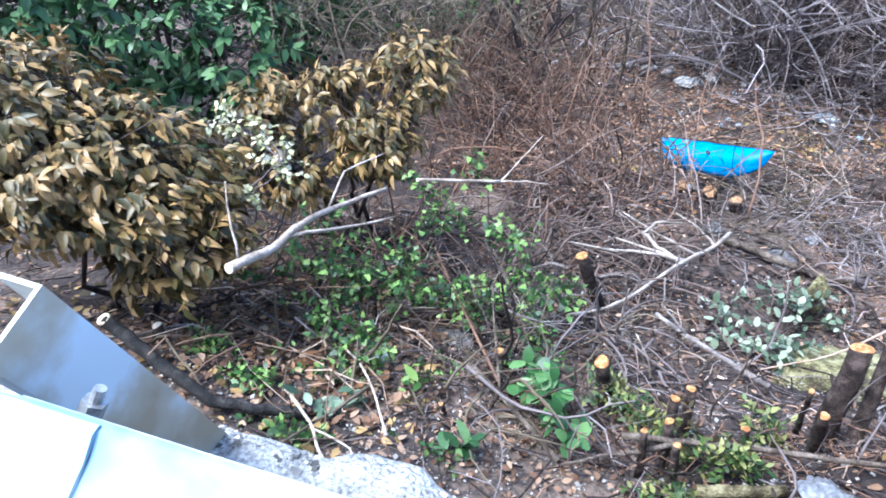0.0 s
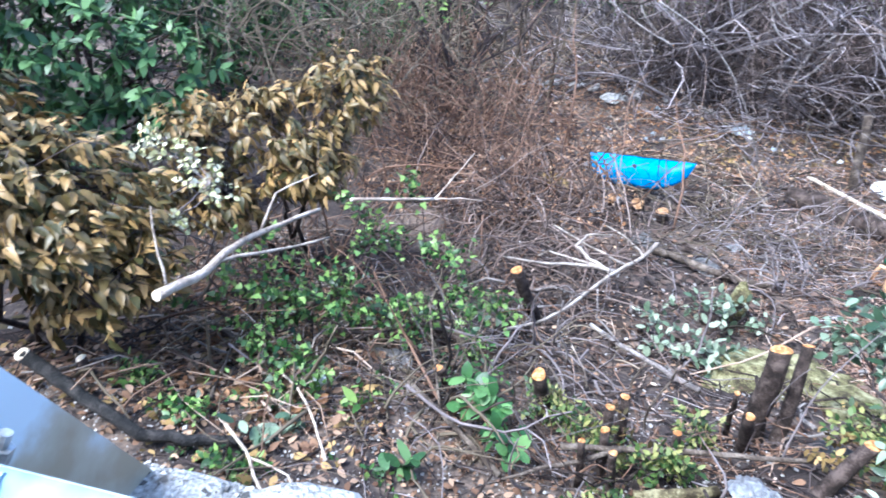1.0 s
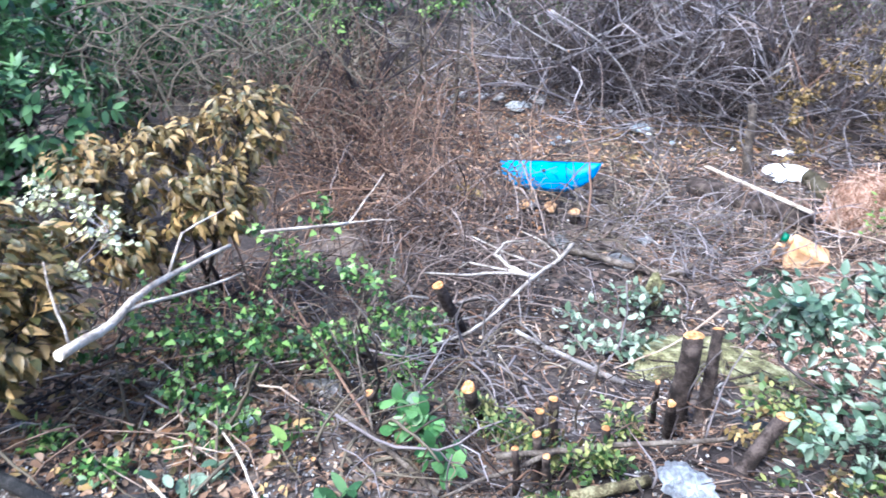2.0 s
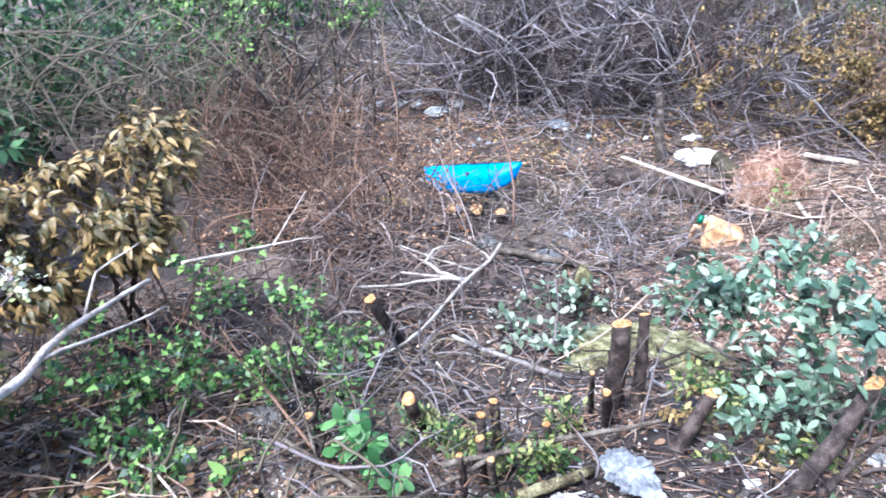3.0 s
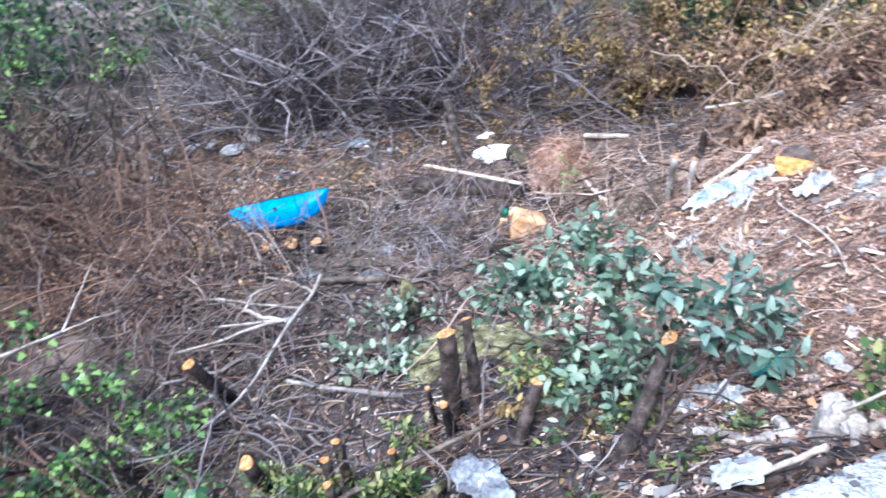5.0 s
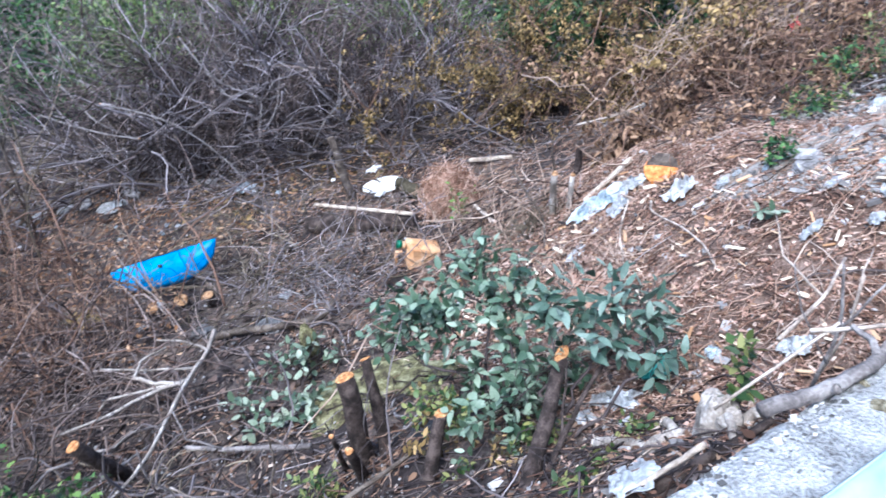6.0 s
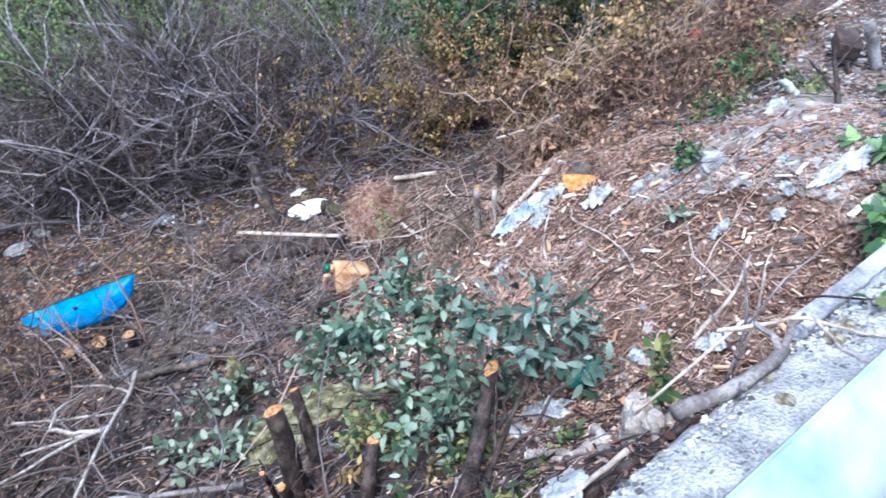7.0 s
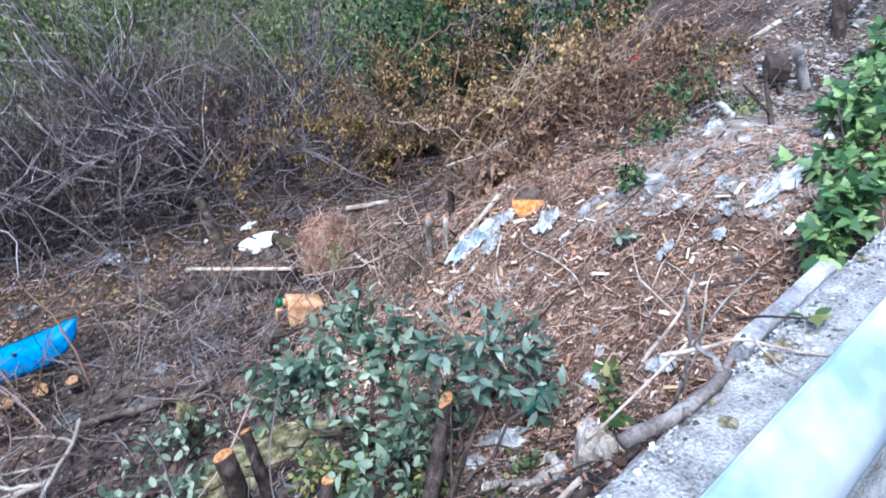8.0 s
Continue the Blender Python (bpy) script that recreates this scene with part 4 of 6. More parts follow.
cut_stem("tree_stump", (1.82, 5.1, -1.0), (1.73, 5.10, -0.40), 0.038, 0.03, BARK_BROWN, None, "grey dead trunk standing in the litter", "tree stump", cut=BARK_BROWN)


def limb(name, pts, r0, r1, bark, label, category="branch", arms=(), cut_end=None, sides=9, cut_way=None):
    """A crooked limb through the points, with side arms (points, radius) as parts."""
    q = np.array(pts, float)
    s = np.linspace(0, len(q) - 1, (len(q) - 1) * 4 + 1)
    line = np.stack([np.interp(s, np.arange(len(q)), q[:, i]) for i in range(3)], 1)
    k = np.ones(3) / 3
    mid = np.stack([np.convolve(line[:, i], k, "valid") for i in range(3)], 1)
    line[1:-1] = mid + rng.normal(0, r0 * 0.13, mid.shape)
    v, f = tubes([(line, r0, r1)], sides)
    ob = tagged(link(name, v, f, bark), label, category)
    for ap, ar in arms:
        ap = np.array(ap, float)
        s2 = np.linspace(0, len(ap) - 1, (len(ap) - 1) * 3 + 1)
        al = np.stack([np.interp(s2, np.arange(len(ap)), ap[:, i]) for i in range(3)], 1)
        al[1:-1] += rng.normal(0, ar * 0.4, al[1:-1].shape)
        v, f = tubes([(al, ar, ar * 0.5)], 6)
        under(link("side_branch", v, f, bark), ob)
    if cut_end is not None:
        d = unit(line[0] - line[1] if cut_way is None else cut_way)
        line[0] = line[0] + d * (0.0 if cut_way is None else r0 * 0.6)
        v, f = tubes([([line[0] - d * 0.002, line[0] + d * 0.001, line[0] + d * 0.004], r0 * 1.01, r0 * 0.96)], 12)
        under(link("cut_face", v, f, cut_end, label="pale sawn face", smooth=False), ob)
    return ob


limb("cut_limb", [(-1.24, 1.41, -0.11), (-1.21, 1.62, -0.15), (-1.22, 1.80, -0.155), (-1.18, 2.02, -0.19), (-1.10, 2.29, -0.23)], 0.018, 0.008, BARK_PALE, "pale bare cut limb resting on brush",
     arms=[([(-1.215, 1.70, -0.155), (-1.12, 1.95, -0.24), (-1.02, 2.2, -0.30)], 0.008), ([(-1.19, 1.95, -0.18), (-1.25, 2.2, -0.14), (-1.18, 2.5, -0.16)], 0.006), ([(-1.24, 1.46, -0.10), (-1.30, 1.52, 0.02), (-1.34, 1.58, 0.10)], 0.005)], cut_end=CUT_PALE)
limb("pale_branch", [(-1.0, 2.40, -0.22), (-0.85, 2.53, -0.255), (-0.70, 2.66, -0.29)], 0.0085, 0.0065, BARK_PALE, "thin pale broken branch in dead brush",
     arms=[([(-0.70, 2.66, -0.29), (-0.6, 2.74, -0.31), (-0.5, 2.8, -0.33)], 0.004), ([(-0.70, 2.66, -0.29), (-0.65, 2.82, -0.24), (-0.59, 2.97, -0.17)], 0.0045)], cut_end=CUT_PALE)
limb("cut_limb", [(-1.78, 1.34, -0.45), (-1.60, 1.29, -0.455), (-1.447, 1.245, -0.467), (-1.22, 1.19, -0.49), (-1.06, 1.26, -0.535), (-0.95, 1.31, -0.56)], 0.026, 0.017, BARK_BLACK, "blackish cut limb lying on soil", cut_end=CUT_PALE, cut_way=(-0.2, -0.3, 0.93))
limb("bent_branch", [(0.96, 1.19, -0.36), (1.04, 1.25, -0.33), (1.17, 1.34, -0.31), (1.36, 1.46, -0.29), (1.56, 1.56, -0.27)], 0.013, 0.007, BARK_DARK, "dark bent branch leaning beside cut stump", arms=[([(1.17, 1.34, -0.31), (1.27, 1.45, -0.26), (1.34, 1.52, -0.18)], 0.006)])
limb("forked_branch", [(0.40, 3.50, -0.78), (0.33, 3.38, -0.82), (0.16, 3.13, -0.82), (0.0, 2.78, -0.80), (-0.12, 2.55, -0.77), (-0.27, 2.40, -0.74)], 0.0125, 0.006, DRIFT, "bleached forked branch lying over dark soil",
     arms=[([(0.20, 3.18, -0.82), (-0.02, 3.14, -0.80), (-0.2, 3.08, -0.79), (-0.42, 3.05, -0.78)], 0.011), ([(0.16, 3.16, -0.82), (0.03, 3.22, -0.80), (-0.04, 3.28, -0.77), (0.0, 3.37, -0.74), (0.14, 3.42, -0.74)], 0.012), ([(0.24, 3.26, -0.82), (0.02, 3.36, -0.80), (-0.2, 3.5, -0.78)], 0.008), ([(0.33, 3.38, -0.82), (0.24, 3.52, -0.80), (0.10, 3.60, -0.78)], 0.008), ([(0.18, 3.18, -0.82), (-0.02, 3.20, -0.81), (-0.18, 3.25, -0.81), (-0.24, 3.22, -0.84)], 0.009)])
limb("fallen_log", [(0.40, 3.72, -0.96), (0.6, 3.66, -0.96), (0.8, 3.55, -0.95), (1.0, 3.48, -0.93), (1.1, 3.52, -0.88)], 0.024, 0.018, BARK_BROWN, "brown fallen branch on dark soil", "log")
limb("fallen_branch", [(0.05, 1.62, -0.56), (0.25, 1.66, -0.55), (0.5, 1.72, -0.54), (0.72, 1.74, -0.52), (0.98, 1.8, -0.50)], 0.011, 0.008, BARK_BROWN, "brown branch lying across the cut saplings",
     arms=[([(0.25, 1.66, -0.55), (0.05, 1.54, -0.57), (-0.11, 1.42, -0.55)], 0.010)])
limb("fallen_branch", [(-0.60, 1.92, -0.70), (-0.45, 1.80, -0.68), (-0.32, 1.68, -0.66), (-0.13, 1.54, -0.68)], 0.009, 0.011, BARK_BROWN, "brown branch lying on dark soil", arms=[([(-0.40, 1.76, -0.67), (-0.5, 2.0, -0.6), (-0.62, 2.3, -0.52)], 0.006)])
limb("fallen_branch", [(-1.5, 1.95, -0.66), (-1.21, 1.83, -0.66), (-0.88, 1.92, -0.68), (-0.6, 1.92, -0.70), (-0.42, 1.86, -0.71)], 0.012, 0.009, BARK_DARK, "dark branch lying on littered soil")
limb("fallen_branch", [(-0.95, 2.42, -0.80), (-0.6, 2.36, -0.80), (-0.3, 2.28, -0.79), (-0.08, 2.2, -0.78)], 0.014, 0.011, BARK_DARK, "dark branch lying behind ivy")
limb("fallen_branch", [(0.10, 2.72, -0.86), (0.25, 2.58, -0.84), (0.42, 2.45, -0.82), (0.58, 2.33, -0.80)], 0.010, 0.013, BARK_GREY, "crooked grey branch with splintered end", arms=[([(0.25, 2.58, -0.84), (0.12, 2.62, -0.74), (0.10, 2.74, -0.66)], 0.006)])
limb("mossy_log", [(0.30, 1.52, -0.60), (0.42, 1.55, -0.58), (0.55, 1.60, -0.57)], 0.022, 0.018, MOSS_DULL, "short log with faded brown moss", "log")
limb("dry_branch", [(-1.07, 1.66, -0.60), (-1.0, 1.68, -0.585), (-0.88, 1.59, -0.56), (-0.78, 1.48, -0.54), (-0.66, 1.33, -0.56)], 0.005, 0.004, BARK_PALE, "thin pale arching dry stem", arms=[([(-0.89, 1.61, -0.57), (-0.97, 1.91, -0.60), (-0.96, 2.07, -0.62), (-0.95, 2.2, -0.66)], 0.004)])
limb("fallen_branch", [(-1.18, 1.49, -0.60), (-1.28, 1.79, -0.64), (-1.33, 2.0, -0.68), (-1.37, 2.26, -0.72)], 0.007, 0.005, BARK_BROWN, "crooked brown branch propped in ivy", arms=[([(-1.28, 1.79, -0.64), (-1.40, 1.85, -0.60), (-1.52, 1.98, -0.58)], 0.004)])
for pts, bark in (([(0.36, 2.01, -0.83), (0.34, 1.99, -0.66), (0.40, 2.0, -0.50), (0.40, 1.98, -0.36)], BARK_BROWN), ([(0.01, 2.4, -0.93), (0.02, 2.38, -0.78), (-0.05, 2.37, -0.66), (-0.04, 2.36, -0.50)], BARK_GREY), ([(0.01, 2.05, -0.86), (0.03, 2.04, -0.70), (-0.02, 2.02, -0.60), (-0.08, 2.0, -0.52)], BARK_PALE), ([(0.13, 2.27, -0.91), (0.11, 2.26, -0.78), (0.03, 2.25, -0.64)], BARK_PALE), ([(0.32, 2.26, -0.90), (0.29, 2.24, -0.76), (0.33, 2.22, -0.62)], BARK_BROWN), ([(-0.17, 1.98, -0.84), (-0.15, 1.97, -0.72), (-0.17, 1.96, -0.62)], BARK_BROWN)):
    limb("crooked_twig", pts, 0.0055, 0.0035, bark, "thin crooked dead stem standing in soil", "twig", sides=6)
limb("dry_branch", [(-1.05, 1.36, -0.53), (-0.88, 1.24, -0.50), (-0.78, 1.12, -0.48), (-0.55, 0.95, -0.45)], 0.006, 0.004, BARK_PALE, "thin pale dry stem beside kerb", arms=[([(-0.86, 1.22, -0.50), (-0.72, 1.2, -0.50), (-0.6, 1.05, -0.5)], 0.004)])
limb("dry_branch", [(-0.95, 2.5, -0.62), (-0.75, 2.2, -0.6), (-0.55, 1.95, -0.62), (-0.42, 1.80, -0.66)], 0.006, 0.006, TWIG_RED, "long reddish dry stem leaning over ivy")
limb("dry_branch", [(1.05, 2.7, -0.6), (0.8, 2.5, -0.7), (0.55, 2.45, -0.82)], 0.005, 0.003, TWIG_TAN, "thin orange-brown dry stem")
limb("cut_limb", [(1.09, 0.632, 0.385), (1.16, 0.602, 0.402), (1.23, 0.588, 0.408), (1.30, 0.586, 0.41), (1.35, 0.594, 0.41)], 0.0145, 0.0125, BARK_GREY, "thick grey cut limb lying on kerb edge",
     arms=[([(1.34, 0.592, 0.41), (1.36, 0.63, 0.425), (1.365, 0.665, 0.43)], 0.009), ([(1.35, 0.594, 0.41), (1.42, 0.62, 0.42), (1.47, 0.625, 0.418)], 0.009), ([(1.20, 0.594, 0.405), (1.19, 0.572, 0.425), (1.185, 0.562, 0.428)], 0.009)])
limb("dry_branch", [(1.33, 0.72, 0.40), (1.38, 0.66, 0.418), (1.45, 0.62, 0.425), (1.47, 0.575, 0.418), (1.50, 0.52, 0.408), (1.53, 0.47, 0.408)], 0.005, 0.0022, BARK_PALE, "thin pale dry stem lying over kerb", arms=[([(1.46, 0.60, 0.425), (1.43, 0.53, 0.410), (1.42, 0.47, 0.408)], 0.003)])
sprig = limb("dry_branch", [(1.54, 0.68, 0.40), (1.57, 0.64, 0.41), (1.60, 0.575, 0.415), (1.62, 0.55, 0.42)], 0.003, 0.002, BARK_DARK, "thin dark twig with yellow-green leaves over kerb edge")
single_leaves(sprig, np.array([(1.61, 0.56, 0.42), (1.62, 0.552, 0.42), (1.615, 0.556, 0.421), (1.605, 0.57, 0.418)]), np.array([(0.3, -0.9, 0.2), (1.0, -0.1, 0.2), (-0.7, -0.5, 0.25), (-0.4, 0.6, 0.4)]), np.array([(0.1, 0.0, 1.0), (0.0, 0.2, 1.0), (-0.2, 0.1, 1.0), (0.2, 0.0, 1.0)]), [0.042, 0.045, 0.038, 0.03], WEED[1], "round", 0.3, 0.2, 0.2)
limb("dry_branch", [(1.18, 0.80, 0.22), (1.30, 0.72, 0.36), (1.37, 0.69, 0.42)], 0.0035, 0.003, BARK_PALE, "thin straw-coloured stem against kerb limb")
limb("dry_branch", [(1.50, 0.80, 0.12), (1.52, 0.77, 0.30), (1.50, 0.78, 0.46)], 0.005, 0.003, BARK_GREY, "thin grey upright stem beside kerb", arms=[([(1.52, 0.77, 0.30), (1.60, 0.74, 0.40), (1.70, 0.72, 0.44)], 0.0035), ([(1.51, 0.78, 0.2), (1.46, 0.83, 0.34), (1.46, 0.86, 0.44)], 0.003)])
limb("dry_branch", [(1.62, 0.86, 0.06), (1.60, 0.80, 0.24), (1.62, 0.80, 0.38)], 0.004, 0.0025, BARK_PALE, "thin pale upright stem beside kerb", arms=[([(1.60, 0.80, 0.24), (1.70, 0.85, 0.34), (1.78, 0.88, 0.36)], 0.003)])
limb("root_stump", [(1.50, 1.06, -0.20), (1.43, 0.98, -0.10), (1.385, 0.935, -0.03), (1.36, 0.90, 0.03)], 0.05, 0.03, DRIFT, "bleached splintered root stump beside kerb", "stump", sides=11,
     arms=[([(1.42, 0.97, -0.10), (1.34, 0.95, -0.07), (1.29, 0.92, -0.06)], 0.026), ([(1.40, 0.95, -0.06), (1.42, 0.89, 0.0), (1.45, 0.85, 0.03)], 0.022), ([(1.44, 0.99, -0.12), (1.36, 1.02, -0.13), (1.32, 1.03, -0.12)], 0.02)])
limb("driftwood_log", [(1.42, 0.97, -0.02), (1.36, 0.90, 0.03), (1.30, 0.83, 0.03)], 0.014, 0.010, DRIFT, "bleached broken root end", cut_end=CUT_PALE)
limb("driftwood_log", [(1.24, 1.25, -0.27), (1.26, 1.19, -0.235), (1.285, 1.12, -0.20), (1.28, 1.03, -0.18)], 0.017, 0.018, DRIFT, "bleached crooked branch piece near kerb", cut_end=CUT_PALE)
limb("driftwood_log", [(1.36, 1.10, -0.14), (1.33, 1.03, -0.12), (1.30, 0.98, -0.13)], 0.016, 0.012, DRIFT, "short splintered pale wood piece", cut_end=CUT_PALE)
limb("fallen_branch", [(1.02, 0.93, -0.08), (1.08, 0.84, 0.06), (1.14, 0.78, 0.16)], 0.006, 0.007, BARK_PALE, "pale stick leaning against kerb side")
limb("fallen_branch", [(1.08, 0.85, 0.0), (1.2, 0.80, 0.08), (1.32, 0.76, 0.15)], 0.014, 0.010, BARK_DARK, "dark branch leaning on kerb side")
limb("dry_branch", [(1.62, 0.98, 0.1), (1.85, 1.02, 0.12), (2.05, 1.1, 0.14)], 0.006, 0.004, BARK_PALE, "thin pale dry stem beside kerb", arms=[([(1.85, 1.02, 0.12), (1.9, 1.2, 0.16), (2.05, 1.35, 0.2)], 0.004)])

for foot, tip, r in (((2.46, 3.16, -0.64), (2.41, 3.05, -0.28), 0.022), ((2.50, 3.06, -0.60), (2.50, 3.0, -0.30), 0.018)):
    cut_stem("cut_sapling", foot, tip, r, r * 0.85, DRIFT, None, "short tan sapling stub on mulch", "tree stump", CUT_OLD, group="cut saplings")
cut_stem("cut_sapling", (2.81, 3.37, -0.58), (2.80, 3.32, -0.26), 0.026, 0.02, BARK_DARK, None, "dark sapling stub on mulch", "tree stump", BARK_DARK, group="cut saplings")
for pts, r, bark, text in (
    ([(2.44, 3.10, -0.60), (2.43, 3.07, -0.30), (2.40, 3.06, -0.15), (2.42, 3.05, -0.0)], 0.006, BARK_BROWN, "thin brown sapling standing on mulch"),
    ([(2.22, 3.20, -0.24), (2.27, 3.12, -0.41), (2.32, 3.05, -0.53), (2.16, 2.82, -0.57)], 0.007, BARK_BROWN, "bent reddish cane above mulch"),
    ([(2.56, 2.59, -0.33), (2.44, 2.50, -0.36), (2.35, 2.43, -0.41), (2.2, 2.22, -0.44), (2.1, 2.09, -0.46)], 0.006, BARK_PALE, "long pale cane curving over mulch"),
    ([(2.58, 2.45, -0.30), (2.49, 2.36, -0.30), (2.36, 1.98, -0.22), (2.27, 1.80, -0.20), (2.18, 1.66, -0.21)], 0.006, BARK_PALE, "long pale cane lying on mulch"),
    ([(2.38, 4.10, -0.78), (2.31, 3.80, -0.76), (2.26, 3.52, -0.72)], 0.016, BARK_PALE, "pale stick leaning from fibre heap"),
    ([(3.00, 3.60, -0.26), (3.31, 3.5, -0.236), (3.62, 3.4, -0.13), (3.9, 3.32, -0.04)], 0.009, BARK_PALE, "long pale cane above dry brush"),
    ([(3.13, 2.40, -0.10), (2.94, 2.40, -0.16), (2.75, 2.35, -0.21)], 0.006, BARK_DARK, "dark thin stem above plastic litter"),
):
    limb("dry_cane", pts, r, r * 0.6, bark, text, "branch", sides=7)

# bare pale branches that stand out of the brushwood pile
for pts, arms in (
    ([(0.91, 5.91, 0.44), (1.01, 5.85, 0.19), (1.11, 5.82, 0.05), (1.42, 5.79, -0.17), (1.61, 5.88, -0.17)], [([(1.11, 5.82, 0.05), (1.33, 5.93, 0.19), (1.38, 6.04, 0.42)], 0.006)]),
    ([(0.393, 5.81, -0.243), (0.23, 5.85, -0.19), (0.02, 5.95, -0.10), (-0.25, 6.1, 0.05)], [([(0.23, 5.85, -0.19), (0.12, 5.9, -0.3), (-0.05, 6.0, -0.4)], 0.005)]),
    ([(1.10, 6.27, 0.91), (1.12, 6.10, 0.64), (1.16, 5.99, 0.40), (1.20, 5.96, 0.29), (1.44, 6.27, -0.26)], [([(1.12, 6.10, 0.64), (0.99, 6.16, 0.86), (0.93, 6.16, 1.03)], 0.006)]),
    ([(2.23, 5.75, -0.18), (2.05, 5.71, -0.31), (1.84, 5.67, -0.45), (1.66, 5.82, -0.82)], [([(2.05, 5.71, -0.31), (2.17, 5.82, 0.08), (2.33, 5.93, 0.36)], 0.007)]),
    ([(1.34, 5.67, -0.38), (1.44, 5.73, -0.32), (1.54, 5.81, -0.22), (1.66, 6.04, -0.03)], []),
    ([(0.21, 5.82, 0.08), (0.59, 5.72, -0.10), (0.83, 5.64, -0.32), (1.03, 5.53, -0.61), (1.21, 5.48, -0.98)], [([(0.59, 5.72, -0.10), (0.77, 5.82, -0.03), (0.93, 5.93, 0.08)], 0.005)]),
    ([(-0.03, 6.23, 0.20), (0.05, 6.16, 0.06), (0.13, 6.07, -0.11), (0.40, 6.01, -0.31)], [([(0.13, 6.07, -0.11), (0.30, 6.10, -0.03), (0.43, 6.16, 0.19)], 0.006)]),
    ([(1.01, 6.18, 0.24), (1.10, 6.07, 0.02), (1.17, 5.98, -0.12), (1.40, 5.79, -0.19), (1.55, 5.82, -0.03)], [([(1.40, 5.79, -0.19), (1.33, 5.74, -0.37), (1.26, 5.72, -0.56)], 0.007)]),
    ([(4.09, 3.55, -0.05), (3.95, 3.55, -0.2), (3.88, 3.54, -0.33), (3.73, 3.32, -0.42)], [([(3.95, 3.55, -0.2), (4.05, 3.5, 0.05), (4.2, 3.45, 0.2)], 0.005)]),
    ([(3.9, 3.4, 0.0), (3.75, 3.46, -0.13), (3.43, 3.55, -0.28), (3.15, 3.62, -0.34)], []),
    ([(2.78, 6.16, 0.75), (2.88, 6.00, 0.53), (2.95, 5.79, 0.14), (3.01, 5.58, -0.12), (3.12, 5.60, -0.48)], [([(2.95, 5.79, 0.14), (3.17, 5.82, 0.30), (3.34, 5.88, 0.42)], 0.006)]),
):
    limb("bare_branch", pts, 0.0085, 0.005, BARK_GREY, "bare grey branch rising from brushwood pile", arms=arms, sides=7, cut_end=CUT)

# slim bare saplings standing before the far path
for x, y, h, lean in ((-1.05, 6.0, 1.5, 0.06), (-0.85, 6.1, 1.7, -0.05), (-0.95, 6.3, 1.6, 0.02), (-1.45, 6.2, 1.8, -0.10), (-1.7, 6.0, 1.5, 0.08), (-2.0, 6.3, 1.9, 0.05), (-0.6, 6.25, 1.6, 0.04)):
    limb("bare_sapling", [(x, y, -1.02), (x + lean * 0.4, y + 0.03, -1.0 + h * 0.35), (x + lean * 0.6, y - 0.02, -1.0 + h * 0.7), (x + lean, y + 0.04, -1.0 + h)], 0.016, 0.006, BARK_BROWN, "slim bare reddish brown upright sapling", "sapling", sides=7,
         arms=[([(x + lean * 0.5, y, -1.0 + h * 0.5), (x + 0.2, y - 0.05, -1.0 + h * 0.72), (x + 0.32, y, -1.0 + h * 0.95)], 0.006), ([(x + lean * 0.6, y, -1.0 + h * 0.62), (x - 0.16, y, -1.0 + h * 0.8), (x - 0.22, y, -1.0 + h)], 0.005)])

# ---- low green plants ----
shrub("ivy_patch", "bright green ivy climbing over brush", (-0.95, 1.95, -0.75), [((-1.12, 1.85, -0.42), (0.26, 0.24, 0.14)), ((-0.92, 2.1, -0.50), (0.24, 0.2, 0.18)), ((-0.98, 1.72, -0.56), (0.26, 0.16, 0.12)), ((-0.88, 2.45, -0.40), (0.15, 0.2, 0.12)), ((-0.66, 2.15, -0.6), (0.2, 0.16, 0.12))],
      175, 7, 0.030, IVY, "ivy", 0.45, 0.15, 0.15, 300, TWIG_DARK, 0.1, 0.12, 6, 0.006, 0.1, 0.7, category="ivy")
shrub("ivy_patch", "dark green ivy in shade below golden shrub", (-1.35, 2.2, -0.85), [((-1.3, 2.15, -0.45), (0.3, 0.2, 0.25)), ((-1.5, 1.95, -0.45), (0.25, 0.2, 0.2))],
      26, 8, 0.032, IVY, "ivy", 0.4, 0.1, 0.1, 0, TWIG_DARK, 0.1, 0.12, 4, 0.006, 0.2, 1.0, category="ivy")
shrub("ivy_plant", "large-leaved bright green ivy plant", (-0.2, 1.70, -0.74), [((-0.30, 1.80, -0.60), (0.12, 0.09, 0.05)), ((-0.14, 1.60, -0.60), (0.13, 0.08, 0.04)), ((-0.22, 1.70, -0.60), (0.1, 0.1, 0.05)), ((-0.30, 1.95, -0.66), (0.08, 0.08, 0.04))],
      24, 4, 0.062, BROADGREEN, "round", 0.33, 0.15, 0.15, 70, TWIG_DARK, 0.1, 0.07, 4, 0.004, 0.1, 2.2, category="ivy")
shrub("ivy_plant", "trailing ivy with small leaves near stump", (-0.5, 2.5, -0.9), [((-0.48, 2.45, -0.72), (0.1, 0.1, 0.12)), ((-0.4, 2.25, -0.74), (0.1, 0.1, 0.08)), ((-0.6, 2.35, -0.7), (0.12, 0.1, 0.1))],
      20, 6, 0.035, IVY, "ivy", 0.4, 0.1, 0.1, 100, TWIG_DARK, 0.0, 0.1, 3, 0.004, 0.1, 1.4, category="ivy")
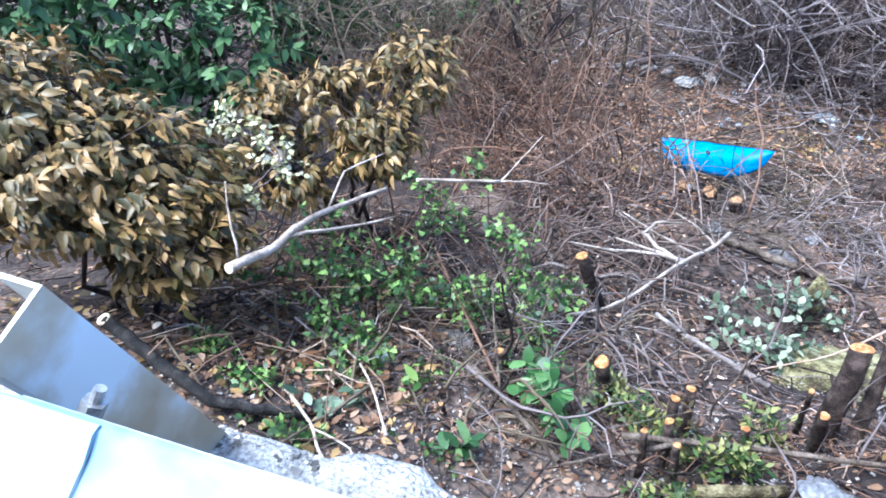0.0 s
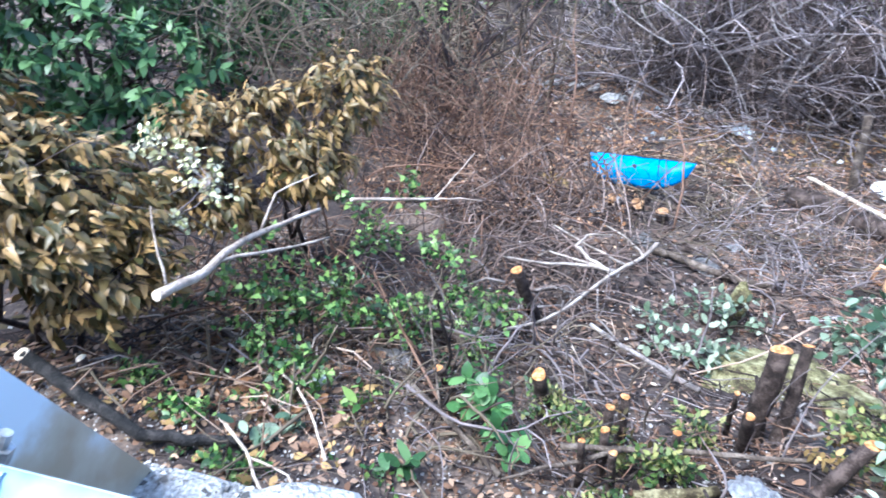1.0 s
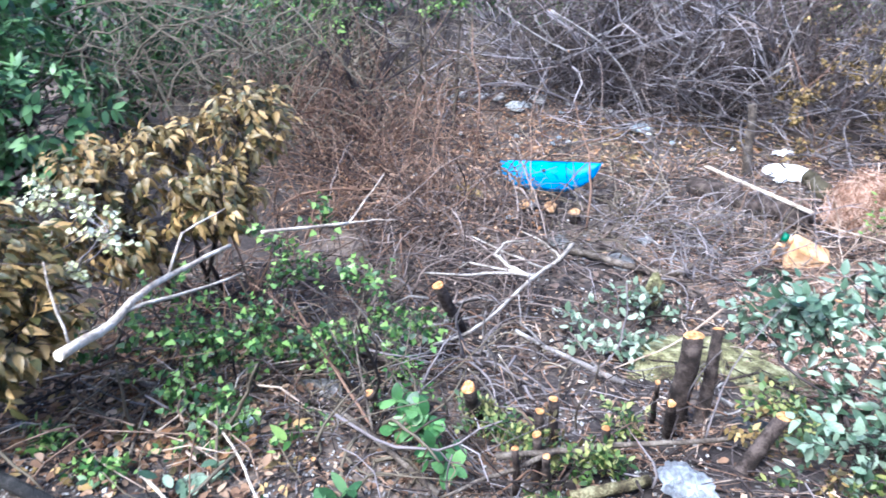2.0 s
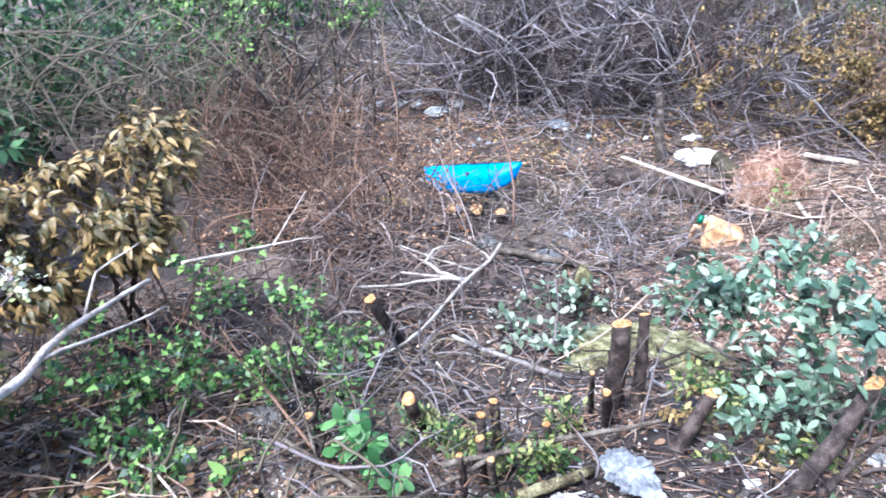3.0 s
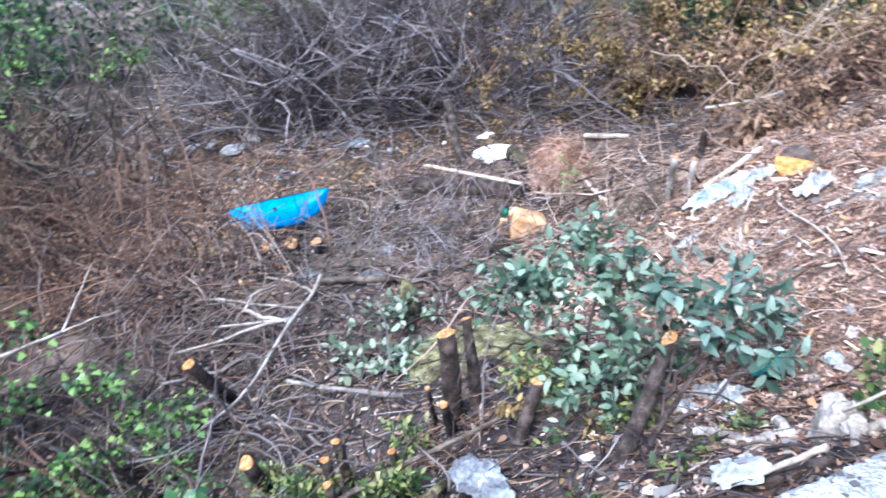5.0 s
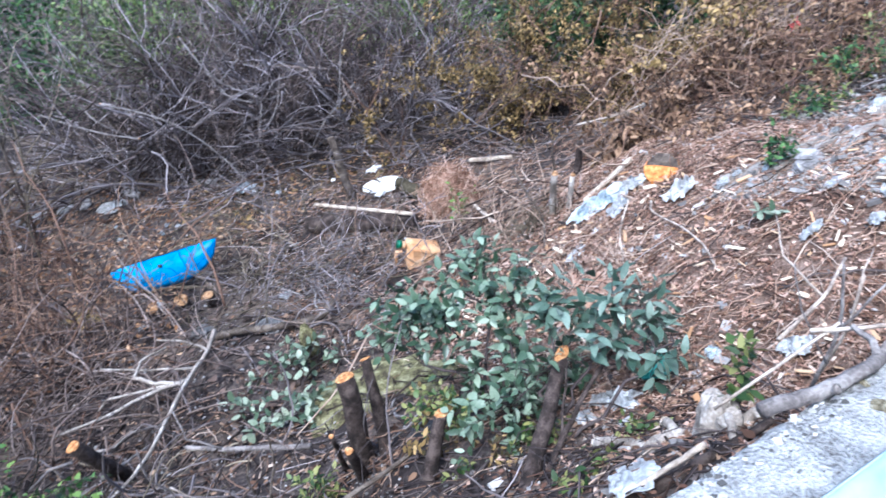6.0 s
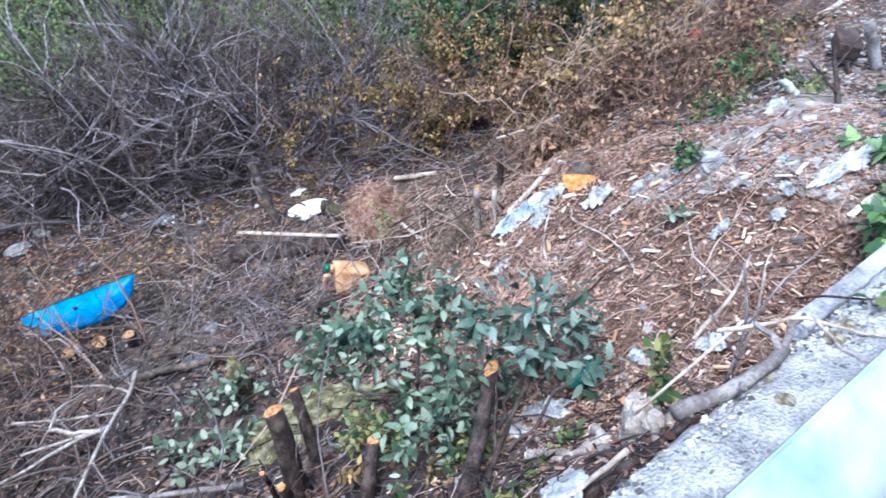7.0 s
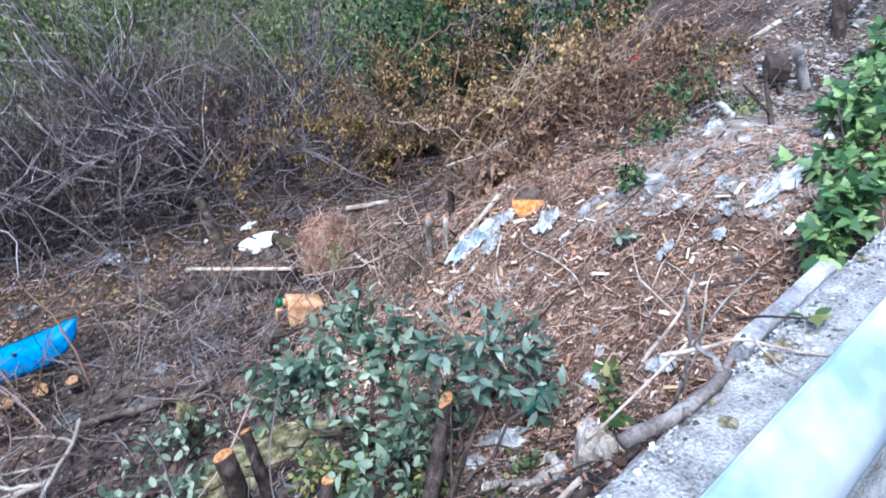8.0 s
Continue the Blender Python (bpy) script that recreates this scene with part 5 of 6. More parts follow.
shrub("ivy_patch", "bright ivy trailing over twigs behind cut limb", (-0.7, 2.6, -0.9), [((-0.85, 2.75, -0.30), (0.14, 0.14, 0.12)), ((-0.62, 2.6, -0.5), (0.18, 0.16, 0.12)), ((-1.05, 2.5, -0.28), (0.12, 0.12, 0.14)), ((-0.35, 2.4, -0.66), (0.2, 0.18, 0.08)), ((-1.2, 1.75, -0.30), (0.14, 0.1, 0.08))],
      60, 6, 0.034, IVY, "ivy", 0.45, 0.15, 0.15, 200, TWIG_DARK, 0.1, 0.16, 6, 0.005, 0.1, 0.7, category="ivy")
shrub("seedling", "dark green seedling with broad glossy leaves", (-0.45, 1.42, -0.66), [((-0.45, 1.42, -0.58), (0.07, 0.06, 0.04))], 4, 4, 0.075, LAUREL, "round", 0.26, 0.1, 0.15, 30, TWIG_DARK, 0.0, 0.06, 2, 0.004, 0.1, 2.0, category="plant")
shrub("seedling", "dull green broad-leaved seedling near kerb", (-0.82, 1.42, -0.66), [((-0.82, 1.45, -0.56), (0.08, 0.07, 0.06)), ((-0.95, 1.38, -0.55), (0.1, 0.06, 0.05))], 8, 4, 0.06, GLAUCOUS, "round", 0.26, 0.1, 0.15, 50, TWIG_DARK, 0.0, 0.07, 2, 0.004, 0.1, 2.0, category="plant")
shrub("seedling", "yellow-green sprout with three leaves", (-0.66, 1.62, -0.72), [((-0.66, 1.62, -0.60), (0.03, 0.03, 0.02))], 1, 4, 0.075, YOUNG, "oval", 0.22, 0.1, 0.15, 10, TWIG_DARK, 0.0, 0.03, 1, 0.003, 0.1, 2.0, category="plant")
shrub("weed_patch", "small yellow-green weeds between cut saplings", (0.25, 1.65, -0.68), [((0.15, 1.75, -0.58), (0.14, 0.12, 0.07)), ((0.38, 1.66, -0.56), (0.14, 0.1, 0.08)), ((0.22, 1.45, -0.58), (0.16, 0.1, 0.06)), ((0.0, 1.95, -0.70), (0.15, 0.12, 0.07)), ((0.5, 1.9, -0.62), (0.12, 0.12, 0.08))],
      165, 7, 0.032, WEED, "oval", 0.24, 0.1, 0.1, 160, TWIG_DARK, 0.0, 0.08, 10, 0.003, 0.1, 1.4, category="weed")
shrub("weed_patch", "small weeds with reddish leaves beside stumps", (0.55, 1.7, -0.62), [((0.3, 1.7, -0.56), (0.25, 0.18, 0.06)), ((0.95, 1.75, -0.48), (0.2, 0.15, 0.1)), ((1.0, 1.9, -0.5), (0.15, 0.15, 0.1)), ((1.1, 1.45, -0.42), (0.14, 0.1, 0.1)), ((0.9, 1.35, -0.40), (0.14, 0.1, 0.05))],
      40, 6, 0.032, DRY, "oval", 0.24, 0.1, 0.1, 80, TWIG_DARK, 0.0, 0.08, 10, 0.003, 0.1, 1.4, category="weed")
shrub("weed_patch", "low green weeds on dark soil", (-1.1, 1.38, -0.62), [((-1.2, 1.4, -0.56), (0.2, 0.1, 0.05)), ((-0.95, 1.22, -0.55), (0.2, 0.08, 0.05)), ((-1.5, 1.5, -0.58), (0.15, 0.1, 0.05))],
      75, 6, 0.033, IVY, "oval", 0.26, 0.1, 0.1, 120, TWIG_DARK, 0.0, 0.08, 5, 0.003, 0.1, 1.4, category="weed")
shrub("weed_patch", "fresh green weeds trailing through twigs", (-0.85, 1.6, -0.7), [((-1.0, 1.55, -0.56), (0.25, 0.14, 0.07)), ((-0.7, 1.7, -0.62), (0.2, 0.14, 0.06)), ((-0.35, 2.1, -0.72), (0.25, 0.2, 0.07)), ((-0.55, 1.35, -0.6), (0.2, 0.08, 0.05))],
      44, 6, 0.032, IVY, "oval", 0.28, 0.1, 0.1, 150, TWIG_DARK, 0.0, 0.1, 8, 0.003, 0.1, 1.4, category="weed")
shrub("weed_patch", "low green leaves beneath evergreen shrub", (1.0, 1.75, -0.58), [((1.0, 1.85, -0.45), (0.18, 0.15, 0.1)), ((1.2, 1.5, -0.42), (0.15, 0.12, 0.08)), ((0.95, 1.5, -0.48), (0.12, 0.1, 0.06)), ((1.1, 1.1, -0.20), (0.14, 0.1, 0.05)), ((0.85, 1.15, -0.32), (0.12, 0.08, 0.05)), ((1.38, 1.2, -0.24), (0.1, 0.1, 0.05))],
      130, 6, 0.030, WEED, "oval", 0.26, 0.1, 0.1, 120, TWIG_DARK, 0.0, 0.08, 6, 0.003, 0.1, 1.4, category="weed")
shrub("ivy_patch", "bright green ivy spilling over kerb", (2.75, 0.92, 0.12), [((2.52, 0.86, 0.24), (0.16, 0.12, 0.13)), ((2.85, 0.96, 0.30), (0.25, 0.15, 0.14)), ((3.3, 1.12, 0.38), (0.32, 0.2, 0.16)), ((3.9, 1.2, 0.45), (0.4, 0.22, 0.2)), ((2.9, 1.15, 0.22), (0.25, 0.15, 0.1)), ((2.38, 0.87, 0.2), (0.12, 0.1, 0.1))],
      300, 7, 0.058, IVY_PALE, "ivy", 0.42, 0.1, 0.1, 300, TWIG_DARK, 0.05, 0.12, 8, 0.006, 0.25, 1.4, category="ivy")
shrub("sapling", "small yellow-green sapling beside kerb", (1.45, 0.91, -0.05), [((1.43, 0.94, 0.18), (0.04, 0.04, 0.05)), ((1.48, 0.94, 0.10), (0.05, 0.05, 0.05)), ((1.44, 0.93, 0.04), (0.06, 0.05, 0.04))], 13, 5, 0.040, WEED, "oval", 0.26, 0.1, 0.1, 40, TWIG_DARK, 0.0, 0.05, 2, 0.004, 0.1, 1.2, category="plant")
shrub("low_bush", "small dark green bush on rubble slope", (2.8, 1.92, -0.05), [((2.78, 1.9, 0.08), (0.09, 0.09, 0.12))], 26, 6, 0.032, HEDGE, "oval", 0.25, 0.1, 0.1, 40, TWIG_DARK, 0.0, 0.08, 4, 0.004, 0.2, 1.0)
shrub("low_bush", "sparse green weeds on rubbish slope", (3.5, 2.5, 0.0), [((3.4, 2.2, 0.08), (0.15, 0.12, 0.06)), ((4.0, 2.4, 0.15), (0.25, 0.2, 0.1))], 34, 6, 0.04, HEDGE, "oval", 0.25, 0.1, 0.1, 0, TWIG_DARK, 0.0, 0.08, 6, 0.004, 0.2, 1.0, category="weed")
shrub("weed_patch", "low brown and green weeds along the crest", (4.1, 2.5, 0.1), [((3.6, 2.3, 0.04), (0.3, 0.22, 0.07)), ((4.1, 2.55, 0.12), (0.35, 0.25, 0.09)), ((4.7, 2.6, 0.22), (0.4, 0.25, 0.1)), ((3.9, 2.0, 0.12), (0.25, 0.15, 0.06))],
      120, 6, 0.036, WEED, "oval", 0.25, 0.15, 0.2, 60, TWIG_DARK, 0.0, 0.1, 12, 0.003, 0.1, 1.0, category="weed")
shrub("weed_patch", "withered brown weeds along the crest", (3.9, 2.6, 0.05), [((3.5, 2.55, 0.0), (0.35, 0.22, 0.08)), ((4.2, 2.8, 0.1), (0.4, 0.25, 0.1)), ((4.9, 2.9, 0.2), (0.4, 0.25, 0.1)), ((3.2, 2.7, -0.1), (0.25, 0.2, 0.07))],
      150, 6, 0.040, BROWN_LEAF, "oval", 0.22, 0.3, 0.4, 40, TWIG_DARK, 0.2, 0.12, 12, 0.003, 0.1, 0.8, category="weed")
shrub("seedling", "round light green leaves on littered slope", (2.42, 1.62, -0.1), [((2.40, 1.62, -0.02), (0.06, 0.05, 0.03))], 4, 3, 0.055, VARIEG, "round", 0.32, 0.1, 0.1, 20, TWIG_DARK, 0.0, 0.05, 1, 0.003, 0.1, 2.0, category="plant")
shrub("seedling", "yellow-green sprig beside fibrous heap", (2.1, 3.7, -0.85), [((2.1, 3.65, -0.55), (0.12, 0.1, 0.16)), ((2.4, 4.4, -0.65), (0.08, 0.08, 0.12))], 14, 4, 0.035, YOUNG, "oval", 0.28, 0.1, 0.1, 40, TWIG_TAN, 0.0, 0.1, 3, 0.003, 0.1, 1.2, category="plant")
shrub("blossom_branch", "branch with clusters of small white blossoms", (-1.75, 2.25, -0.9), [((-1.54, 1.88, 0.17), (0.12, 0.1, 0.07)), ((-1.37, 1.86, 0.10), (0.15, 0.1, 0.09)), ((-1.26, 1.84, 0.05), (0.10, 0.1, 0.07)), ((-1.40, 1.78, -0.07), (0.06, 0.06, 0.05))],
      60, 6, 0.021, (FLOWER, FLOWER), "round", 0.4, 0.1, 0.0, 0, TWIG_GREY, 0.0, 0.07, 4, 0.006, 0.1, 1.4)
shrub("dry_shoot", "clump of dry golden leaves on soil", (-0.28, 4.3, -1.0), [((-0.28, 4.3, -0.88), (0.14, 0.1, 0.09))], 16, 7, 0.05, DRY, "oval", 0.25, 0.3, 0.3, 60, TWIG_TAN, 0.1, 0.1, 3, 0.004, 0.1, 0.6)

# ---- rubbish ----
def crumpled(name, label, at, w, d, turn, material, bump=0.05, seed=0, category="rubbish", lift=0.0, ragged=0.1):
    """Crumpled film or paper lying on the ground, with an uneven outline."""
    k = 15
    V, idx, F = [], {}, []
    ct, st = math.cos(radians(turn)), math.sin(radians(turn))
    for i in range(k):
        for j in range(k):
            u, v = i / (k - 1) * 2 - 1, j / (k - 1) * 2 - 1
            r = math.hypot(u, v)
            edge = 0.92 + 0.36 * noise.noise((u * 1.7 + seed * 5, v * 1.7, seed)) + ragged * noise.noise((u * 4.3 + seed * 5, v * 4.3, seed))
            a = math.atan2(v, u)
            m = max(abs(u), abs(v))
            sq = m / (r + 1e-9) if r > 0 else 1
            x, y = u * sq * edge * w / 2, v * sq * edge * d / 2
            gx, gy = at[0] + x * ct - y * st, at[1] + x * st + y * ct
            f1 = 0.7 * noise.noise((u * 2.2 + seed, v * 2.2, seed * 3)) + 0.9 * abs(noise.noise((u * 4 + seed, v * 4, 2))) + 0.5 * noise.noise((u * 9, v * 9, seed))
            z = land(gx, gy) + 0.022 + lift + bump * (0.5 + 1.3 * f1) * (1 - 0.6 * m)
            V.append((gx + bump * 0.4 * noise.noise((v * 6, u * 6, seed)), gy + bump * 0.4 * noise.noise((u * 6, v * 6, seed + 9)), z))
    for i in range(k - 1):
        for j in range(k - 1):
            F.append((i * k + j, (i + 1) * k + j, (i + 1) * k + j + 1, i * k + j + 1))
    ob = link(name, V, F, material, smooth=False)
    s = ob.modifiers.new("thickness", "SOLIDIFY")
    s.thickness = 0.003
    return tagged(ob, label, category)


def block(name, label, at, size, turn, material, category, tilt=(0, 0), bevel=0.004):
    bm = bmesh.new()
    bmesh.ops.create_cube(bm, size=1)
    bmesh.ops.scale(bm, verts=bm.verts, vec=size)
    bmesh.ops.subdivide_edges(bm, edges=[e for e in bm.edges], cuts=3, use_grid_fill=True)
    for v in bm.verts:
        q = v.co * 9 + Vector(at) * 5
        v.co += Vector((noise.noise(q), noise.noise(q + Vector((9, 0, 0))), noise.noise(q + Vector((0, 9, 0))))) * min(size) * 0.14
    ob = part(name, bm, material, None)
    ob.matrix_basis = pose(*at, tilt[0], tilt[1], turn)
    m = ob.modifiers.new("worn", "BEVEL")
    m.width, m.segments, m.limit_method = bevel, 2, "ANGLE"
    return tagged(ob, label, category)


def build_umbrella():
    """A collapsed umbrella canopy showing one curved side."""
    L, R, B = np.array((-0.09, 4.96, -0.905)), np.array((0.625, 4.47, -0.672)), np.array((0.25, 4.60, -0.96))
    X = (R - L) / 2
    C = (L + R) / 2
    Y = (B - C) * 1.08
    up = unit(np.cross(X, -Y))
    if up[1] > 0:
        up = -up
    V, F = [], []
    nu, nv = 25, 9
    for i in range(nu):
        u = -1 + 2 * i / (nu - 1)
        for j in range(nv):
            v = j / (nv - 1)
            h = 0.0 if abs(u) >= 1 else (1 - abs(u) ** 3.4) ** 0.6
            rib = 0.018 * abs(math.sin((u + 1) * 1.5 * math.pi))
            p = C + X * u + Y * v * h + up * (0.07 * math.sin(math.pi * min(1, v * 0.9 + 0.1)) * h + rib * h * v)
            p = p + np.array((0, 0, 0.012)) * noise.noise((u * 4, v * 3, 1.0))
            V.append(p)
    for i in range(nu - 1):
        for j in range(nv - 1):
            F.append((i * nv + j, (i + 1) * nv + j, (i + 1) * nv + j + 1, i * nv + j + 1))
    ob = tagged(link("umbrella_canopy", np.array(V), F, BLUE), "bright blue collapsed umbrella canopy in dead twigs", "umbrella")
    s = ob.modifiers.new("cloth", "SOLIDIFY")
    s.thickness = 0.003
    V = np.array(V).reshape(nu, nv, 3)
    v, f = tubes([(V[:, 0] + up * 0.005, 0.006, 0.006)], 5)
    under(link("trim", v, f, BLACK, label="black edge seam"), ob)
    v, f = tubes([(V[2:-2, -1] + up * 0.002, 0.0025, 0.0025)], 5)
    under(link("trim", v, f, BLACK, label="dark lower hem"), ob)
    for i in (8, 16):
        v, f = tubes([(V[i] + up * 0.004, 0.0022, 0.0022)], 4)
        under(link("rib", v, f, BLUE), ob)
    c = V[13, 3] + up * 0.012
    v, f = tubes([([c, c + up * 0.01, c + up * 0.02], 0.014, 0.010)], 8)
    under(link("ferrule", v, f, BLACK, label="black ferrule"), ob)


build_umbrella()


def build_jerrycan():
    can = empty("jerrycan", (1.72, 3.78, -0.93), "tan yellow plastic jerrycan with green cap on soil", "canister")
    m = pose(1.77, 3.69, -0.875, 8, -70, -22)
    bm = bmesh.new()
    bmesh.ops.create_cube(bm, size=1)
    bmesh.ops.scale(bm, verts=bm.verts, vec=(0.19, 0.155, 0.235))
    for v in bm.verts:
        if v.co.z > 0 and v.co.x < 0:
            v.co.z -= 0.035
    bmesh.ops.bevel(bm, geom=bm.edges[:], offset=0.03, segments=3, affect="EDGES", profile=0.5)
    for f in [f for f in bm.faces if f.calc_area() > 0.02]:
        bmesh.ops.inset_individual(bm, faces=[f], thickness=0.016, depth=-0.006)
    bmesh.ops.transform(bm, matrix=m, verts=bm.verts)
    under(part("body", bm, YELLOW, None, smooth=True), can)
    pts = [m @ Vector(p) for p in ((0.02, 0, 0.13), (0.01, 0, 0.165), (-0.04, 0, 0.162), (-0.085, 0, 0.145), (-0.09, 0, 0.09))]
    v, f = tubes([([tuple(p) for p in pts], 0.014, 0.014)], 8)
    under(link("handle", v, f, YELLOW), can)
    for nm, z0, z1, r, mt in (("neck", 0.12, 0.150, 0.024, YELLOW), ("cap", 0.145, 0.175, 0.028, GREEN)):
        p0, p1 = m @ Vector((0.065, 0.0, z0)), m @ Vector((0.065, 0.0, z1))
        v, f = tubes([([tuple(p0), tuple((p0 + p1) / 2), tuple(p1)], r, r)], 14)
        under(link(nm, v, f, mt), can)


build_jerrycan()
block("concrete_strip", "grey broken concrete strip against kerb", (1.75, 0.672, 0.325), (0.44, 0.045, 0.06), 2.6, GREY_CONCRETE, "concrete", (4, 0), 0.008)
crumpled("foam_piece", "small white foam piece on litter", (2.16, 5.42), 0.16, 0.1, 10, FOAM, 0.03, 2)
crumpled("foam_piece", "small broken white foam piece", (2.0, 4.9), 0.1, 0.08, 10, FOAM, 0.03, 3)
limb("old_bottle", [(2.11, 4.77, -0.80), (2.15, 4.72, -0.82), (2.20, 4.65, -0.85), (2.23, 4.61, -0.88)], 0.052, 0.058, OLIVE, "olive brown bottle half sunk in litter", "bottle", sides=14)
block("timber_strip", "long pale sawn timber strip on log", (1.69, 4.52, -0.805), (0.94, 0.030, 0.016), -58, LUMBER, "timber", (0, -3))
block("timber_strip", "short pale sawn timber piece on litter", (2.92, 4.66, -0.775), (0.36, 0.036, 0.025), -40, LUMBER, "timber", (0, -3))
limb("fallen_log", [(1.34, 4.80, -0.94), (1.52, 4.62, -0.92), (1.70, 4.44, -0.90), (1.96, 4.17, -0.88)], 0.07, 0.075, BARK_DARK, "dark rotting log beneath timber strip", "log", cut_end=BARK_DARK)
crumpled("plastic_sheet", "pale blue plastic sheet spread on litter", (2.50, 2.80), 0.34, 0.20, -25, FILM_BLUE, 0.06, 5)
crumpled("plastic_sheet", "white folded film beside leaning timber", (2.65, 2.69), 0.20, 0.13, -30, FILM_WHITE, 0.06, 33)
crumpled("plastic_bag", "whitish crumpled plastic bag on wood chips", (2.50, 2.62), 0.16, 0.10, 10, PLASTIC, 0.05, 6)
crumpled("plastic_bag", "white crumpled plastic bag beside sawn log", (2.64, 2.32), 0.17, 0.14, 10, FILM_WHITE, 0.06, 7)
crumpled("plastic_bag", "dirty white plastic bag on wood chips", (2.68, 2.10), 0.08, 0.06, 40, PLASTIC, 0.03, 32)
block("timber_strip", "pale broken timber strip leaning over bag", (2.69, 2.92, -0.36), (0.36, 0.03, 0.018), -15, LUMBER, "timber", (0, -36))
crumpled("plastic_bag", "teal plastic bag caught in brush", (1.70, 1.47), 0.16, 0.1, 20, FILM_TEAL, 0.05, 8, lift=0.03)
crumpled("crumpled_paper", "crumpled white paper on wood chips", (1.95, 1.14), 0.085, 0.10, 60, FILM_WHITE, 0.05, 9, lift=0.02, ragged=0.25)
crumpled("plastic_wrapper", "small pale blue plastic wrapper", (1.86, 1.38), 0.07, 0.05, 60, FILM_BLUE, 0.03, 10)
crumpled("plastic_bag", "dirty white plastic bag beneath shrub", (1.50, 1.46), 0.14, 0.2, 20, PLASTIC, 0.05, 11)
crumpled("plastic_bag", "dirty grey plastic scrap beneath shrub", (1.36, 1.46), 0.12, 0.08, 70, PLASTIC, 0.03, 12)
crumpled("plastic_sheet", "stiff grey plastic sheet under stump", (0.645, 1.51), 0.155, 0.33, 8, FILM_GREY, 0.035, 13, lift=0.03, ragged=0.05)
crumpled("plastic_sheet", "smooth whitish sheet scrap beside kerb", (1.09, 0.94), 0.22, 0.13, 55, FILM_WHITE, 0.02, 14, ragged=0.04)
crumpled("plastic_sheet", "white plastic sheet lying on slope", (2.70, 1.15), 0.30, 0.085, -22, FILM_WHITE, 0.025, 15, ragged=0.3)
crumpled("plastic_sheet", "dirty white plastic strip on slope", (2.54, 1.28), 0.09, 0.035, 60, PLASTIC, 0.015, 31, ragged=0.3)
crumpled("plastic_bag", "crumpled white plastic bag on slope", (2.44, 1.25), 0.05, 0.06, 30, PLASTIC, 0.02, 16)
crumpled("plastic_bag", "torn white plastic scrap on wood chips", (2.36, 1.42), 0.08, 0.04, -20, PLASTIC, 0.03, 17)
crumpled("plastic_bag", "pale grey plastic bag beside bottle", (3.62, 1.99), 0.16, 0.12, 10, PLASTIC, 0.05, 18)
limb("plastic_bottle", [(3.75, 1.96, 0.10), (3.73, 1.985, 0.125), (3.71, 2.01, 0.165), (3.70, 2.02, 0.175)], 0.020, 0.015, FILM_WHITE, "white plastic bottle standing in brush", "bottle", sides=12)
crumpled("plastic_wrapper", "pale blue litter wrapper on brown leaves", (1.12, 5.95), 0.2, 0.14, 10, FILM_BLUE, 0.07, 19)
crumpled("plastic_bag", "white plastic bag on far litter", (0.05, 6.45), 0.2, 0.14, 10, PLASTIC, 0.05, 20)
crumpled("plastic_wrapper", "small white scrap on far path", (-0.35, 6.75), 0.16, 0.08, 10, PLASTIC, 0.03, 22)
rock("plastic_cup", (-0.89, 1.74, -0.645), (0.085, 0.075, 0.06), FOAM, "white crushed plastic cup on soil", "cup", 10, 23, 0.4)
crumpled("red_scrap", "small red scrap in dry brush", (4.6, 3.25), 0.1, 0.08, 10, RED, 0.06, 24, lift=0.08)
crumpled("plastic_bag", "dull white bag in dry brush", (4.5, 3.3), 0.25, 0.2, 10, FILM_GREY, 0.1, 25)
crumpled("plastic_wrapper", "white scrap on wood chips", (2.2, 2.6), 0.12, 0.08, 0, PLASTIC, 0.03, 26)
crumpled("plastic_wrapper", "white scrap in dead twigs", (0.9, 3.95), 0.1, 0.08, 0, PLASTIC, 0.03, 27)
crumpled("plastic_wrapper", "small blue scrap in dead twigs", (0.02, 4.15), 0.06, 0.05, 0, FILM_BLUE, 0.03, 28)
crumpled("plastic_wrapper", "white scrap below ivy", (-1.15, 2.0), 0.08, 0.06, 0, PLASTIC, 0.03, 29)
block("rusty_box", "dark rusty metal box tipped on slope", (4.40, 2.07, 0.21), (0.22, 0.12, 0.09), 35, RUST, "scrap metal", (12, -14), 0.006)
limb("dark_branch", [(4.34, 2.0, 0.02), (4.33, 2.01, 0.12), (4.36, 2.04, 0.20)], 0.016, 0.012, BARK_DARK, "short dark stem under rusty box")
limb("broken_post", [(4.51, 1.93, 0.05), (4.45, 1.94, 0.20), (4.38, 1.95, 0.34)], 0.032, 0.028, STONE, "broken grey concrete post on slope", "post")
limb("dark_branch", [(3.63, 1.68, 0.02), (3.70, 1.73, 0.14), (3.74, 1.78, 0.26), (3.82, 1.84, 0.34)], 0.018, 0.008, BARK_DARK, "dark bent sapling stem on rubble slope", arms=[([(3.70, 1.73, 0.14), (3.66, 1.80, 0.24), (3.64, 1.86, 0.31)], 0.010), ([(3.74, 1.78, 0.26), (3.86, 1.78, 0.31), (3.98, 1.80, 0.38)], 0.008)])
limb("fallen_branch", [(4.80, 2.50, 0.24), (4.96, 2.47, 0.29), (5.1, 2.42, 0.34)], 0.02, 0.018, DRIFT, "short pale log lying on far slope", "log", cut_end=CUT_PALE)
limb("slim_tree", [(5.05, 2.0, 0.1), (5.12, 2.06, 0.36), (5.25, 2.10, 0.62), (5.35, 2.05, 1.1)], 0.05, 0.035, BARK_DARK, "dark slim leafless tree on far slope", "tree", arms=[([(5.12, 2.06, 0.36), (5.3, 1.98, 0.50), (5.5, 1.92, 0.58)], 0.03)])
